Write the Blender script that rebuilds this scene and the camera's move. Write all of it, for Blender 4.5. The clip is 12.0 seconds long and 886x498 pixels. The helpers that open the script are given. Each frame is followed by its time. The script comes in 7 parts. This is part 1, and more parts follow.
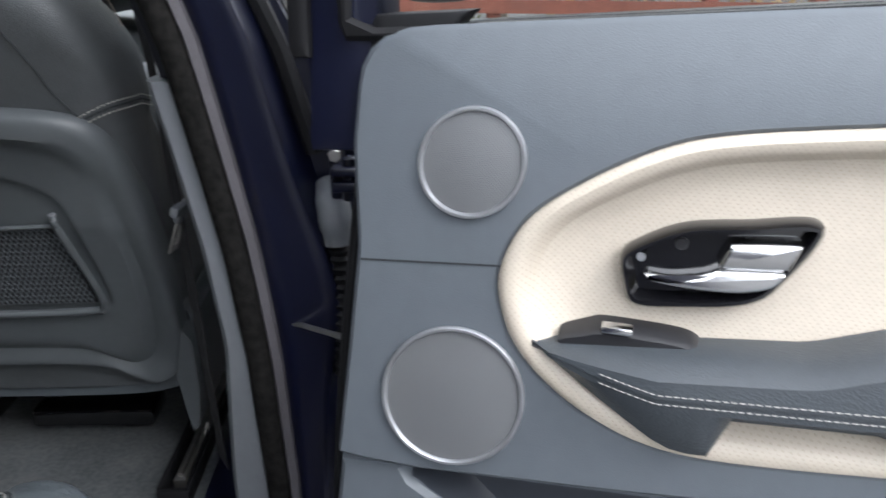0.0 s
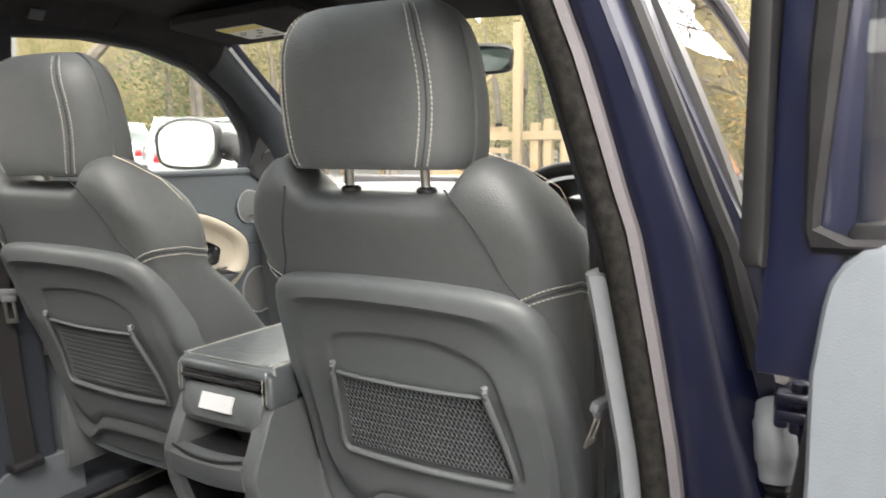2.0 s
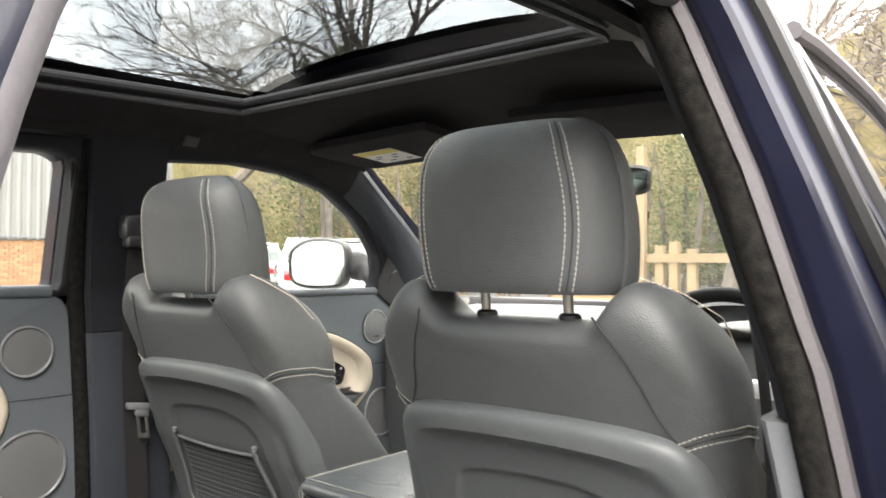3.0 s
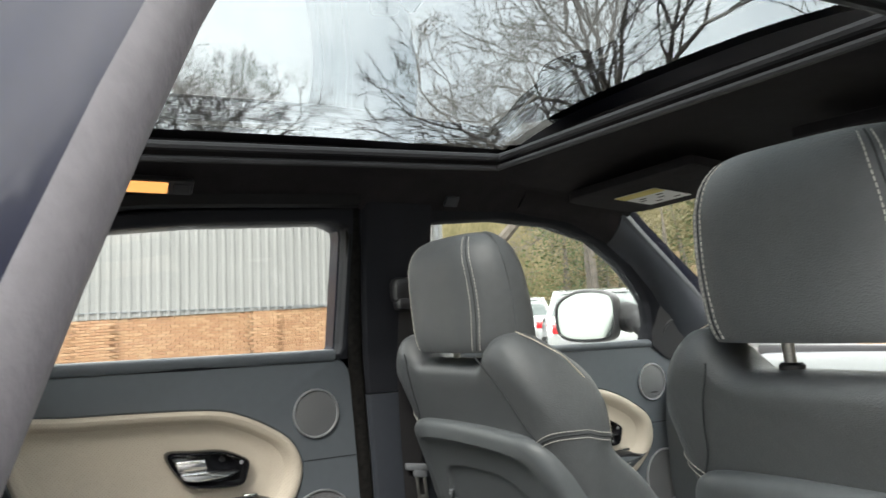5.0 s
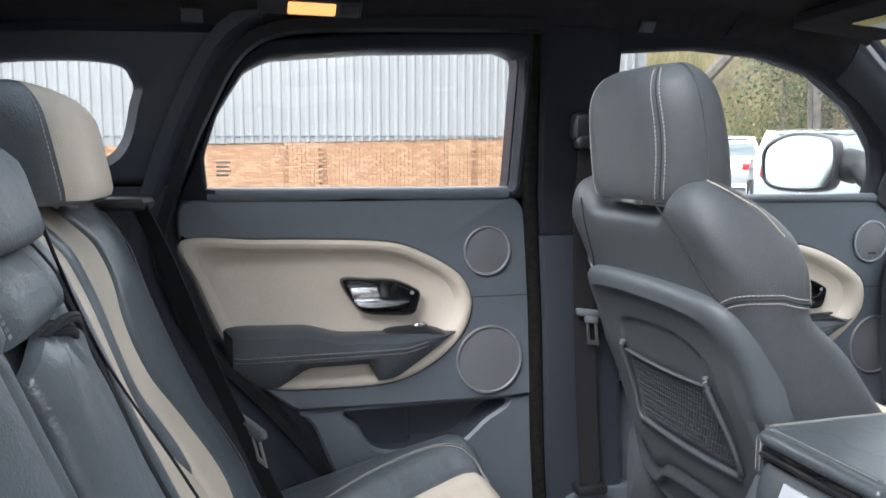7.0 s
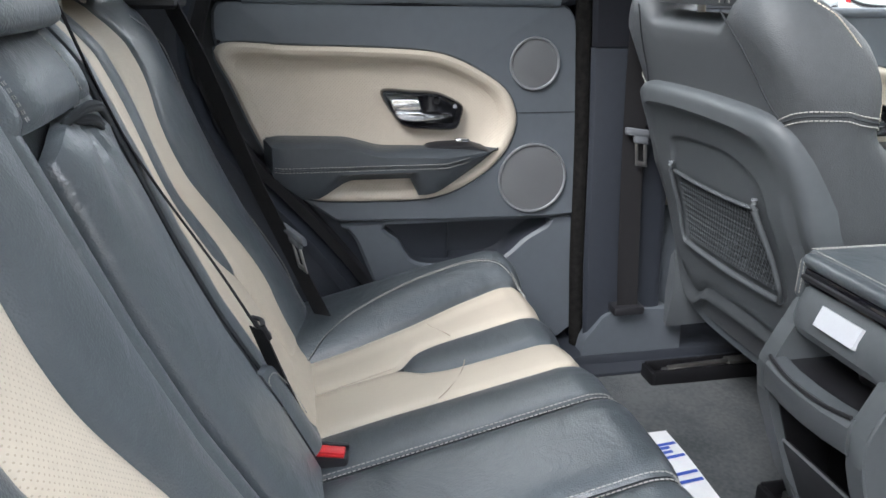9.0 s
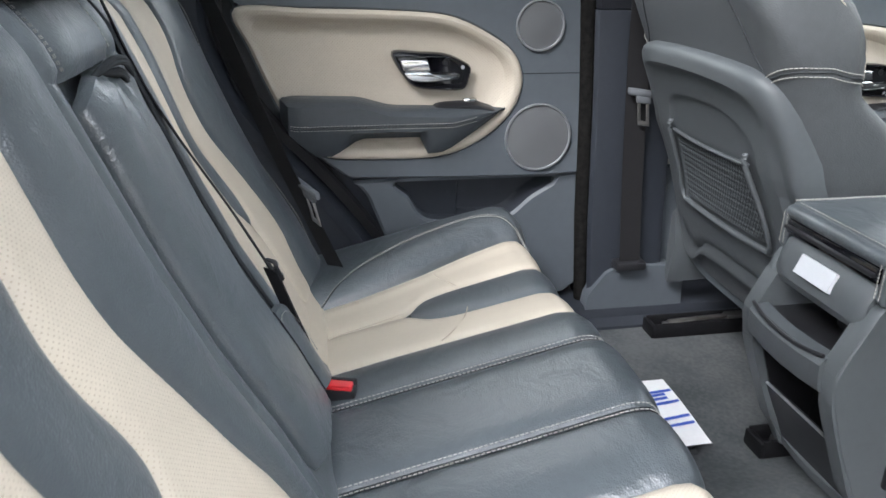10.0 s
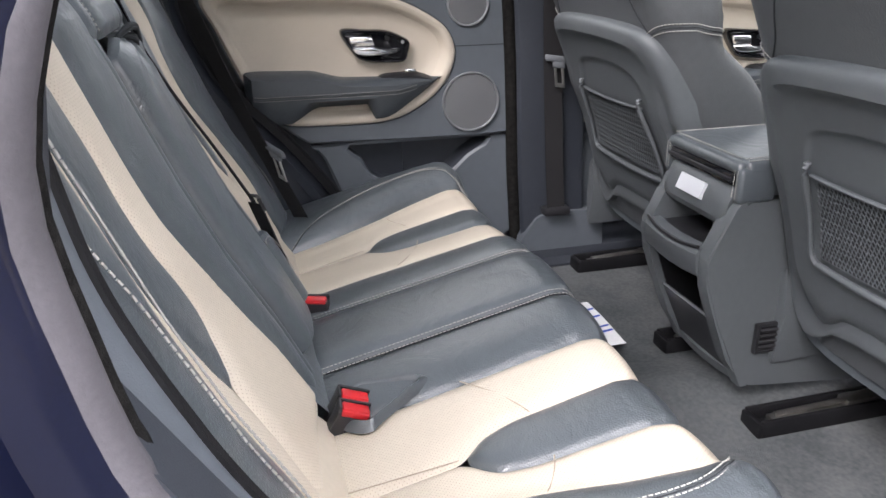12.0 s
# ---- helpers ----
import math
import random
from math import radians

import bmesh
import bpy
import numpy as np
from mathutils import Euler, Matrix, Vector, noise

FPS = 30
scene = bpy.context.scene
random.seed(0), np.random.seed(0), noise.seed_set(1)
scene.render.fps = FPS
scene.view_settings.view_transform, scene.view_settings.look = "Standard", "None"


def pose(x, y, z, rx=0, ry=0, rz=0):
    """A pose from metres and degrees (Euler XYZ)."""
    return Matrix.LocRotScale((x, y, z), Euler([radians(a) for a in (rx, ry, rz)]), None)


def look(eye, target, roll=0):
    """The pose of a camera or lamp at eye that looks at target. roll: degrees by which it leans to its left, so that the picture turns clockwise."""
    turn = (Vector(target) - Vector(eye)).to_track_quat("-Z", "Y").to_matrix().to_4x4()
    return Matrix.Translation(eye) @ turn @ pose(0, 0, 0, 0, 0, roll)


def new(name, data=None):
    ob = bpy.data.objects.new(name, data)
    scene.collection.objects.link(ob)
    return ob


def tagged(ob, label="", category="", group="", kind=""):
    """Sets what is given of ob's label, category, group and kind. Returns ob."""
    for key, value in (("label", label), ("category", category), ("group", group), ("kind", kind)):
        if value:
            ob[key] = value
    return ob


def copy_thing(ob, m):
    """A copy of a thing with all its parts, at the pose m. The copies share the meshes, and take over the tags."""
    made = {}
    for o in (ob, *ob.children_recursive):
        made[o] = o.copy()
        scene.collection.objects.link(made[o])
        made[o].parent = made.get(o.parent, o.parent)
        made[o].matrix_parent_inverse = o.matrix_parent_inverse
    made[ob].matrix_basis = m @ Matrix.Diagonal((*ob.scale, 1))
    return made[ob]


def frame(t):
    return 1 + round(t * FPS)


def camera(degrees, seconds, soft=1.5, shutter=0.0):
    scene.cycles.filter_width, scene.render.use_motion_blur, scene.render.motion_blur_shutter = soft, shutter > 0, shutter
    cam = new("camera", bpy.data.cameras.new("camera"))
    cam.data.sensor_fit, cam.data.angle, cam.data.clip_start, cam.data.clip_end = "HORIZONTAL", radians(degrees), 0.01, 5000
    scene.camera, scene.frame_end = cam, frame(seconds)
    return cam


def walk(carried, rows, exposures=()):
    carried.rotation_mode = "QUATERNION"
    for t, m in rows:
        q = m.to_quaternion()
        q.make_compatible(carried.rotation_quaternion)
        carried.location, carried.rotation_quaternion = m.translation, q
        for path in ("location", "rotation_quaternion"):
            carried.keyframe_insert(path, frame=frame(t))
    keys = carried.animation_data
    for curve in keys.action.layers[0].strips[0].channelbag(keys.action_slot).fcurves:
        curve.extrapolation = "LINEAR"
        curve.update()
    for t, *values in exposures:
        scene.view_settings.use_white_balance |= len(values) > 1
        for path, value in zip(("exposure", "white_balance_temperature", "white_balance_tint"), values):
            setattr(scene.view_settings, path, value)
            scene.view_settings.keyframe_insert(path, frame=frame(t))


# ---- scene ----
cam = camera(60.8, 12.0, soft=1.5, shutter=0.3)
PATH = [
    (0, (0.951, -0.894, 1.197), (1.045, 0.978, 0.5), 0.6),
    (0.5, (0.929, -0.882, 1.206), (0.723, 1.008, 0.587), 0.2),
    (1, (0.927, -0.862, 1.213), (0.41, 0.997, 0.686), -0.2),
    (1.5, (0.937, -0.837, 1.22), (0.138, 0.951, 0.814), -0.5),
    (2, (0.943, -0.818, 1.217), (-0.059, 0.892, 0.947), -0.3),
    (2.5, (0.92, -0.805, 1.222), (-0.233, 0.826, 1.11), 0.2),
    (3, (0.886, -0.783, 1.219), (-0.38, 0.765, 1.267), 0.4),
    (5, (0.827, -0.729, 1.221), (-0.881, 0.292, 1.419), -2.3),
    (5.5, (0.815, -0.701, 1.225), (-0.989, 0.151, 1.36), -1.9),
    (6, (0.794, -0.686, 1.23), (-1.073, 0.031, 1.261), -1.1),
    (6.5, (0.778, -0.67, 1.229), (-1.121, -0.049, 1.138), -0.2),
    (7, (0.757, -0.658, 1.232), (-1.151, -0.107, 0.996), 0.3),
    (7.5, (0.742, -0.648, 1.227), (-1.156, -0.143, 0.853), 0.8),
    (9.5, (0.739, -0.622, 1.195), (-1.09, -0.261, 0.471), 0.9),
    (10, (0.818, -0.615, 1.195), (-1.007, -0.281, 0.446), 0.7),
    (10.5, (0.904, -0.624, 1.194), (-0.918, -0.295, 0.438), 0.5),
    (11, (0.987, -0.633, 1.185), (-0.834, -0.291, 0.432), 0.2),
    (11.5, (1.049, -0.647, 1.184), (-0.764, -0.263, 0.432), -0.3),
    (12, (1.07, -0.675, 1.176), (-0.723, -0.204, 0.426), -0.7),
]
walk(cam, [(t, look(eye, target, roll)) for t, eye, target, roll in PATH],
     exposures=[(0.0, 2.35, 5950, 12), (0.5, 2.75, 5950, 11), (1.0, 3.25, 6350, 11), (1.5, 3.65, 6750, 11), (2.5, 3.8, 7000, 12), (3.0, 3.75, 6900, 12), (5.0, 3.25, 6550, 8), (5.5, 3.25, 6450, 10), (6.5, 3.43, 6050, 17), (7.5, 3.5, 5800, 10), (9.5, 3.65, 6050, 13), (10.5, 3.6, 5950, 11), (11.5, 3.5, 5950, 13), (12.0, 3.5, 6250, 18)])

# ---- light: overcast sky with one wide, weak sun ----
world = bpy.data.worlds.new("overcast_sky")
scene.world = world
world.use_nodes = True
wn = world.node_tree
wn.nodes.clear()
sky = wn.nodes.new("ShaderNodeTexSky")
sky.sky_type, sky.sun_disc = "NISHITA", False
sky.sun_elevation, sky.sun_rotation = radians(44), radians(138)
sky_tc = wn.nodes.new("ShaderNodeTexCoord")
sky_noise = wn.nodes.new("ShaderNodeTexNoise")
sky_noise.inputs["Scale"].default_value = 2.6
sky_noise.inputs["Detail"].default_value = 5
sky_noise.inputs["Roughness"].default_value = 0.55
wn.links.new(sky_tc.outputs["Generated"], sky_noise.inputs["Vector"])
sky_ramp = wn.nodes.new("ShaderNodeValToRGB")
sky_ramp.color_ramp.elements[0].position, sky_ramp.color_ramp.elements[0].color = 0.36, (6.2, 6.3, 6.3, 1)
sky_ramp.color_ramp.elements[1].position, sky_ramp.color_ramp.elements[1].color = 0.66, (10.8, 10.5, 10.0, 1)
wn.links.new(sky_noise.outputs["Fac"], sky_ramp.inputs["Fac"])
sky_mix = wn.nodes.new("ShaderNodeMixRGB")
sky_mix.inputs[0].default_value = 0.88
wn.links.new(sky.outputs["Color"], sky_mix.inputs[1])
wn.links.new(sky_ramp.outputs["Color"], sky_mix.inputs[2])
sky_bg = wn.nodes.new("ShaderNodeBackground")
sky_bg.inputs["Strength"].default_value = 0.11
sky_out = wn.nodes.new("ShaderNodeOutputWorld")
wn.links.new(sky_mix.outputs["Color"], sky_bg.inputs["Color"])
wn.links.new(sky_bg.outputs["Background"], sky_out.inputs["Surface"])
sun = new("sun", bpy.data.lights.new("sun", "SUN"))
sun.data.energy, sun.data.angle, sun.data.color = 0.5, radians(25), (1.0, 0.96, 0.9)
sun.matrix_world = look((9, -10, 13), (0, 0, 0))


# ---- materials ----
def material(name, color, rough=0.5, metal=0.0, vary=0.12, scale=6.0, bump=0.0, bump_scale=400.0, coat=0.0,
             color2=None, spec=0.5, stretch=(1, 1, 1), detail=4.0, sheen=0.0, bump_kind="NOISE", wrinkle=0.0):
    m = bpy.data.materials.new(name)
    m.use_nodes = True
    nt = m.node_tree
    b = nt.nodes["Principled BSDF"]
    tc = nt.nodes.new("ShaderNodeTexCoord")
    mp = nt.nodes.new("ShaderNodeMapping")
    mp.inputs["Scale"].default_value = stretch
    nt.links.new(tc.outputs["Object"], mp.inputs["Vector"])
    big = nt.nodes.new("ShaderNodeTexNoise")
    big.inputs["Scale"].default_value, big.inputs["Detail"].default_value = scale, detail
    nt.links.new(mp.outputs["Vector"], big.inputs["Vector"])
    fine = nt.nodes.new("ShaderNodeTexNoise")
    fine.inputs["Scale"].default_value, fine.inputs["Detail"].default_value = scale * 17, 3
    nt.links.new(mp.outputs["Vector"], fine.inputs["Vector"])
    both = nt.nodes.new("ShaderNodeMixRGB")
    both.inputs[0].default_value = 0.4
    nt.links.new(big.outputs["Fac"], both.inputs[1])
    nt.links.new(fine.outputs["Fac"], both.inputs[2])
    ramp = nt.nodes.new("ShaderNodeValToRGB")
    c2 = color2 or tuple(min(1, c * (1 + vary)) for c in color)
    c1 = color if color2 else tuple(c * (1 - vary) for c in color)
    ramp.color_ramp.elements[0].position, ramp.color_ramp.elements[0].color = 0.36, (*c1, 1)
    ramp.color_ramp.elements[1].position, ramp.color_ramp.elements[1].color = 0.64, (*c2, 1)
    nt.links.new(both.outputs["Color"], ramp.inputs["Fac"])
    nt.links.new(ramp.outputs["Color"], b.inputs["Base Color"])
    b.inputs["Roughness"].default_value = rough
    b.inputs["Metallic"].default_value = metal
    b.inputs["Coat Weight"].default_value = coat
    b.inputs["Coat Roughness"].default_value = 0.05
    b.inputs["Specular IOR Level"].default_value = spec
    b.inputs["Sheen Weight"].default_value = sheen
    mr = nt.nodes.new("ShaderNodeMapRange")
    mr.inputs["To Min"].default_value, mr.inputs["To Max"].default_value = max(0.02, rough - 0.07), min(1, rough + 0.07)
    nt.links.new(big.outputs["Fac"], mr.inputs["Value"])
    nt.links.new(mr.outputs["Result"], b.inputs["Roughness"])
    if bump:
        if bump_kind == "VORONOI":
            bt = nt.nodes.new("ShaderNodeTexVoronoi")
            bt.inputs["Scale"].default_value = bump_scale
            src = bt.outputs["Distance"]
        else:
            bt = nt.nodes.new("ShaderNodeTexNoise")
            bt.inputs["Scale"].default_value, bt.inputs["Detail"].default_value = bump_scale, 3
            src = bt.outputs["Fac"]
        nt.links.new(mp.outputs["Vector"], bt.inputs["Vector"])
        bp = nt.nodes.new("ShaderNodeBump")
        bp.inputs["Strength"].default_value, bp.inputs["Distance"].default_value = bump, 0.002
        nt.links.new(src, bp.inputs["Height"])
        nt.links.new(bp.outputs["Normal"], b.inputs["Normal"])
        if wrinkle:
            wr = nt.nodes.new("ShaderNodeTexNoise")
            wr.inputs["Scale"].default_value, wr.inputs["Detail"].default_value, wr.inputs["Distortion"].default_value = 14, 5, 1.2
            nt.links.new(tc.outputs["Object"], wr.inputs["Vector"])
            wb = nt.nodes.new("ShaderNodeBump")
            wb.inputs["Strength"].default_value, wb.inputs["Distance"].default_value = wrinkle, 0.012
            nt.links.new(wr.outputs["Fac"], wb.inputs["Height"])
            nt.links.new(wb.outputs["Normal"], bp.inputs["Normal"])
    return m


def dotted(name, color, hole, axes, pitch, size, rough=0.5, metal=0.0, turn=45.0):
    """A surface pierced by a fine regular grid of small dark holes; axes are the two object axes of its plane."""
    m = material(name, color, rough, metal, vary=0.06, scale=9)
    nt = m.node_tree
    b = nt.nodes["Principled BSDF"]
    tc = nt.nodes["Texture Coordinate"]
    sep = nt.nodes.new("ShaderNodeSeparateXYZ")
    nt.links.new(tc.outputs["Object"], sep.inputs["Vector"])
    com = nt.nodes.new("ShaderNodeCombineXYZ")
    nt.links.new(sep.outputs[axes[0]], com.inputs[0])
    nt.links.new(sep.outputs[axes[1]], com.inputs[1])
    mp = nt.nodes.new("ShaderNodeMapping")
    mp.inputs["Rotation"].default_value = (0, 0, radians(turn))
    mp.inputs["Scale"].default_value = (1 / pitch, 1 / pitch, 1 / pitch)
    nt.links.new(com.outputs["Vector"], mp.inputs["Vector"])
    fr = nt.nodes.new("ShaderNodeVectorMath")
    fr.operation = "FRACTION"
    nt.links.new(mp.outputs["Vector"], fr.inputs[0])
    ds = nt.nodes.new("ShaderNodeVectorMath")
    ds.operation = "DISTANCE"
    ds.inputs[1].default_value = (0.5, 0.5, 0)
    fl = nt.nodes.new("ShaderNodeVectorMath")
    fl.operation = "MULTIPLY"
    fl.inputs[1].default_value = (1, 1, 0)
    nt.links.new(fr.outputs["Vector"], fl.inputs[0])
    nt.links.new(fl.outputs["Vector"], ds.inputs[0])
    lt = nt.nodes.new("ShaderNodeMath")
    lt.operation = "LESS_THAN"
    lt.inputs[1].default_value = size
    nt.links.new(ds.outputs["Value"], lt.inputs[0])
    mx = nt.nodes.new("ShaderNodeMixRGB")
    mx.inputs[2].default_value = (*hole, 1)
    nt.links.new(lt.outputs["Value"], mx.inputs[0])
    nt.links.new(nt.nodes["Color Ramp"].outputs["Color"], mx.inputs[1])
    nt.links.new(mx.outputs["Color"], b.inputs["Base Color"])
    return m


def glass(name, tint=(0.68, 0.70, 0.68), gloss=0.9, ior=0.05):
    m = bpy.data.materials.new(name)
    m.use_nodes = True
    nt = m.node_tree
    nt.nodes.clear()
    tr = nt.nodes.new("ShaderNodeBsdfTransparent")
    tr.inputs["Color"].default_value = (*tint, 1)
    gl = nt.nodes.new("ShaderNodeBsdfGlossy")
    gl.inputs["Roughness"].default_value = 0.0
    gl.inputs["Color"].default_value = (gloss, gloss, gloss, 1)
    lw = nt.nodes.new("ShaderNodeLayerWeight")
    lw.inputs["Blend"].default_value = 0.5
    pw = nt.nodes.new("ShaderNodeMath")
    pw.operation = "POWER"
    pw.inputs[1].default_value = 5.0
    nt.links.new(lw.outputs["Facing"], pw.inputs[0])
    fr = nt.nodes.new("ShaderNodeMath")
    fr.operation = "MULTIPLY_ADD"
    fr.inputs[1].default_value, fr.inputs[2].default_value = 0.9, ior
    nt.links.new(pw.outputs[0], fr.inputs[0])
    mx = nt.nodes.new("ShaderNodeMixShader")
    nt.links.new(fr.outputs[0], mx.inputs["Fac"])
    nt.links.new(tr.outputs["BSDF"], mx.inputs[1])
    nt.links.new(gl.outputs["BSDF"], mx.inputs[2])
    out = nt.nodes.new("ShaderNodeOutputMaterial")
    nt.links.new(mx.outputs["Shader"], out.inputs["Surface"])
    return m


LEATHER = material("slate_leather", (0.060, 0.070, 0.077), 0.32, vary=0.10, scale=5, bump=0.2, bump_scale=420, bump_kind="VORONOI", spec=1.0, wrinkle=0.30)
DOORLEATHER = material("dark_slate_armrest_leather", (0.044, 0.051, 0.058), 0.42, vary=0.08, scale=6, bump=0.2, bump_scale=450, bump_kind="VORONOI", spec=0.5)
SEATVINYL = material("slate_seat_leather", (0.066, 0.071, 0.075), 0.47, vary=0.08, scale=4, bump=0.25, bump_scale=520, bump_kind="VORONOI", spec=0.4)
CREAM = material("cream_leather", (0.545, 0.48, 0.388), 0.5, vary=0.05, scale=5, bump=0.25, bump_scale=450, bump_kind="VORONOI", spec=0.4, wrinkle=0.08)
CREAM_DOT_SEAT = dotted("perforated_cream_leather", (0.545, 0.48, 0.388), (0.40, 0.34, 0.262), (0, 1), 0.0042, 0.18, 0.5)
CREASE = material("cream_leather_crease", (0.37, 0.31, 0.24), 0.6, vary=0.05, scale=20)
CREAM_DOT_BACK = dotted("perforated_cream_backrest", (0.545, 0.48, 0.388), (0.415, 0.355, 0.275), (0, 2), 0.0042, 0.18, 0.5)
CREAM_DOT_DOOR = dotted("perforated_cream_door_leather", (0.48, 0.427, 0.35), (0.37, 0.315, 0.245), (1, 2), 0.0046, 0.16, 0.52)
TRIM = material("slate_door_plastic", (0.088, 0.1, 0.113), 0.5, vary=0.06, scale=3, bump=0.10, bump_scale=700, bump_kind="VORONOI")
SHELLMAT = material("slate_moulded_plastic", (0.074, 0.082, 0.087), 0.48, vary=0.07, scale=5, bump=0.2, bump_scale=900)
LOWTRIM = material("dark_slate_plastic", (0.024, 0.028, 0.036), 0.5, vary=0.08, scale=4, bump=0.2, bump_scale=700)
PILLAR = material("charcoal_pillar_cloth", (0.010, 0.011, 0.015), 0.75, vary=0.1, scale=8, bump=0.2, bump_scale=900, spec=0.25)
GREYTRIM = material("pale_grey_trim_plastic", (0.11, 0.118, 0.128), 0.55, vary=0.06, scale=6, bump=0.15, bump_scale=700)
HEADLINER = material("black_headliner_cloth", (0.024, 0.0222, 0.0240), 0.9, vary=0.2, scale=30, bump=0.3, bump_scale=1200, spec=0.12)
CARPET = material("grey_carpet", (0.066, 0.073, 0.077), 0.95, vary=0.3, scale=7, bump=0.9, bump_scale=900, color2=(0.125, 0.131, 0.134), spec=0.1)
PAINT = material("navy_metallic_paint", (0.003, 0.0042, 0.016), 0.4, metal=0.1, vary=0.15, scale=20, coat=0.22, spec=0.3)
RUBBER = material("black_rubber", (0.006, 0.006, 0.007), 0.55, vary=0.25, scale=40, bump=0.15, bump_scale=500, spec=0.25)
FLOCK = material("dusty_flocked_seal", (0.005, 0.005, 0.005), 0.95, vary=0.5, scale=90, bump=0.6, bump_scale=600, color2=(0.018, 0.017, 0.016), spec=0.05)
SEALGREY = material("grey_mauve_seal_rubber", (0.075, 0.07, 0.078), 0.6, vary=0.12, scale=14, bump=0.2, bump_scale=300)
BLACK = material("black_plastic", (0.014, 0.014, 0.016), 0.42, vary=0.15, scale=9)
GLOSSBLACK = material("piano_black", (0.004, 0.004, 0.005), 0.08, vary=0.1, scale=9, coat=1.0)
CHROME = material("satin_chrome", (0.78, 0.78, 0.78), 0.18, metal=1.0, vary=0.05, scale=8)
SATIN = material("satin_silver_ring", (0.5, 0.51, 0.53), 0.33, metal=0.8, vary=0.05, scale=8)
STEEL = material("worn_steel", (0.45, 0.44, 0.42), 0.38, metal=1.0, vary=0.2, scale=30)
SPEAKER_X = dotted("speaker_mesh", (0.165, 0.17, 0.175), (0.03, 0.03, 0.033), (1, 2), 0.0024, 0.26, 0.45, 0.2)
WEB = material("black_belt_webbing", (0.006, 0.0055, 0.0065), 0.7, vary=0.2, scale=40, bump=0.5, bump_scale=700)
WEBGREY = material("grey_pocket_net", (0.062, 0.070, 0.076), 0.7, vary=0.15, scale=30)
NETSHADE = material("net_pocket_shade", (0.016, 0.018, 0.02), 0.9, vary=0.15, scale=30)
THREAD = material("pale_grey_thread", (0.33, 0.325, 0.30), 0.7, vary=0.1, scale=60)
SEAM = material("seam_shadow_thread", (0.02, 0.023, 0.026), 0.8, vary=0.1, scale=60)
RED = material("red_buckle_plastic", (0.50, 0.015, 0.02), 0.35, vary=0.08, scale=20)
PLATE = material("frosted_lamp_plate", (0.540, 0.554, 0.576), 0.35, vary=0.03, scale=20)
PAPER = material("white_paper", (0.8, 0.8, 0.8), 0.8, vary=0.04, scale=8)
BLUEINK = material("blue_ink", (0.05, 0.1, 0.42), 0.7, vary=0.1, scale=50)
YELLOW = material("yellow_label", (0.72, 0.62, 0.2), 0.5, vary=0.05, scale=30)
MIRROR = material("mirror_glass", (0.20, 0.222, 0.212), 0.02, metal=1.0, vary=0.01, scale=3)
GLASS = glass("window_glass")
TINT = glass("tinted_roof_glass", (0.122, 0.136, 0.142), 1.0, 0.10)


# ---- building tools ----
BASE = {}


def thing(name, base, label="", category="", group="", kind=""):
    ob = new(name)
    ob.empty_display_size = 0.05
    ob.location = base
    BASE[ob.name] = Vector(base)
    return tagged(ob, label, category, group, kind)


def part(name, vf, mat, parent=None, label="", sharp=40.0, smooth=True, category="", kind=""):
    """One mesh from (vertices, faces) in world coordinates, under a thing or a part."""
    V, F = vf
    base = BASE[parent.name] if parent else Vector((0, 0, 0))
    me = bpy.data.meshes.new(name)
    me.from_pydata([tuple(Vector(v) - base) for v in V], [], [tuple(f) for f in F])
    bm = bmesh.new()
    bm.from_mesh(me)
    bmesh.ops.recalc_face_normals(bm, faces=bm.faces)
    bm.to_mesh(me)
    bm.free()
    if smooth:
        me.shade_smooth()
        me.set_sharp_from_angle(angle=radians(sharp))
    mats = mat if isinstance(mat, (list, tuple)) else [mat]
    for m in mats:
        me.materials.append(m)
    ob = new(name, me)
    if parent:
        ob.parent = parent
    BASE[ob.name] = base
    return tagged(ob, label, category, "", kind)


def join(*vfs):
    V, F = [], []
    for v, f in vfs:
        k = len(V)
        V += list(v)
        F += [tuple(i + k for i in g) for g in f]
    return V, F


def moved(vf, m):
    return [m @ Vector(v) for v in vf[0]], vf[1]


def cat(pts, n, closed=True, curve=True):
    """n points evenly along a smooth line through pts."""
    P = [Vector(p) for p in pts]
    k = len(P)
    fine = []
    for i in range(k if closed else k - 1):
        if closed:
            a, b, c, d = P[i - 1], P[i], P[(i + 1) % k], P[(i + 2) % k]
        else:
            a, b, c, d = P[max(i - 1, 0)], P[i], P[i + 1], P[min(i + 2, k - 1)]
        for j in range(12):
            s = j / 12
            if curve:
                fine.append(0.5 * (2 * b + (c - a) * s + (2 * a - 5 * b + 4 * c - d) * s * s + (3 * b - a - 3 * c + d) * s ** 3))
            else:
                fine.append(b.lerp(c, s))
    fine.append(fine[0].copy() if closed else P[-1])
    acc = [0.0]
    for a, b in zip(fine, fine[1:]):
        acc.append(acc[-1] + (b - a).length)
    out, j = [], 0
    for i in range(n):
        want = acc[-1] * i / (n if closed else n - 1)
        while j < len(acc) - 2 and acc[j + 1] < want:
            j += 1
        gap = acc[j + 1] - acc[j]
        out.append(fine[j].lerp(fine[j + 1], (want - acc[j]) / gap if gap > 1e-9 else 0))
    return out


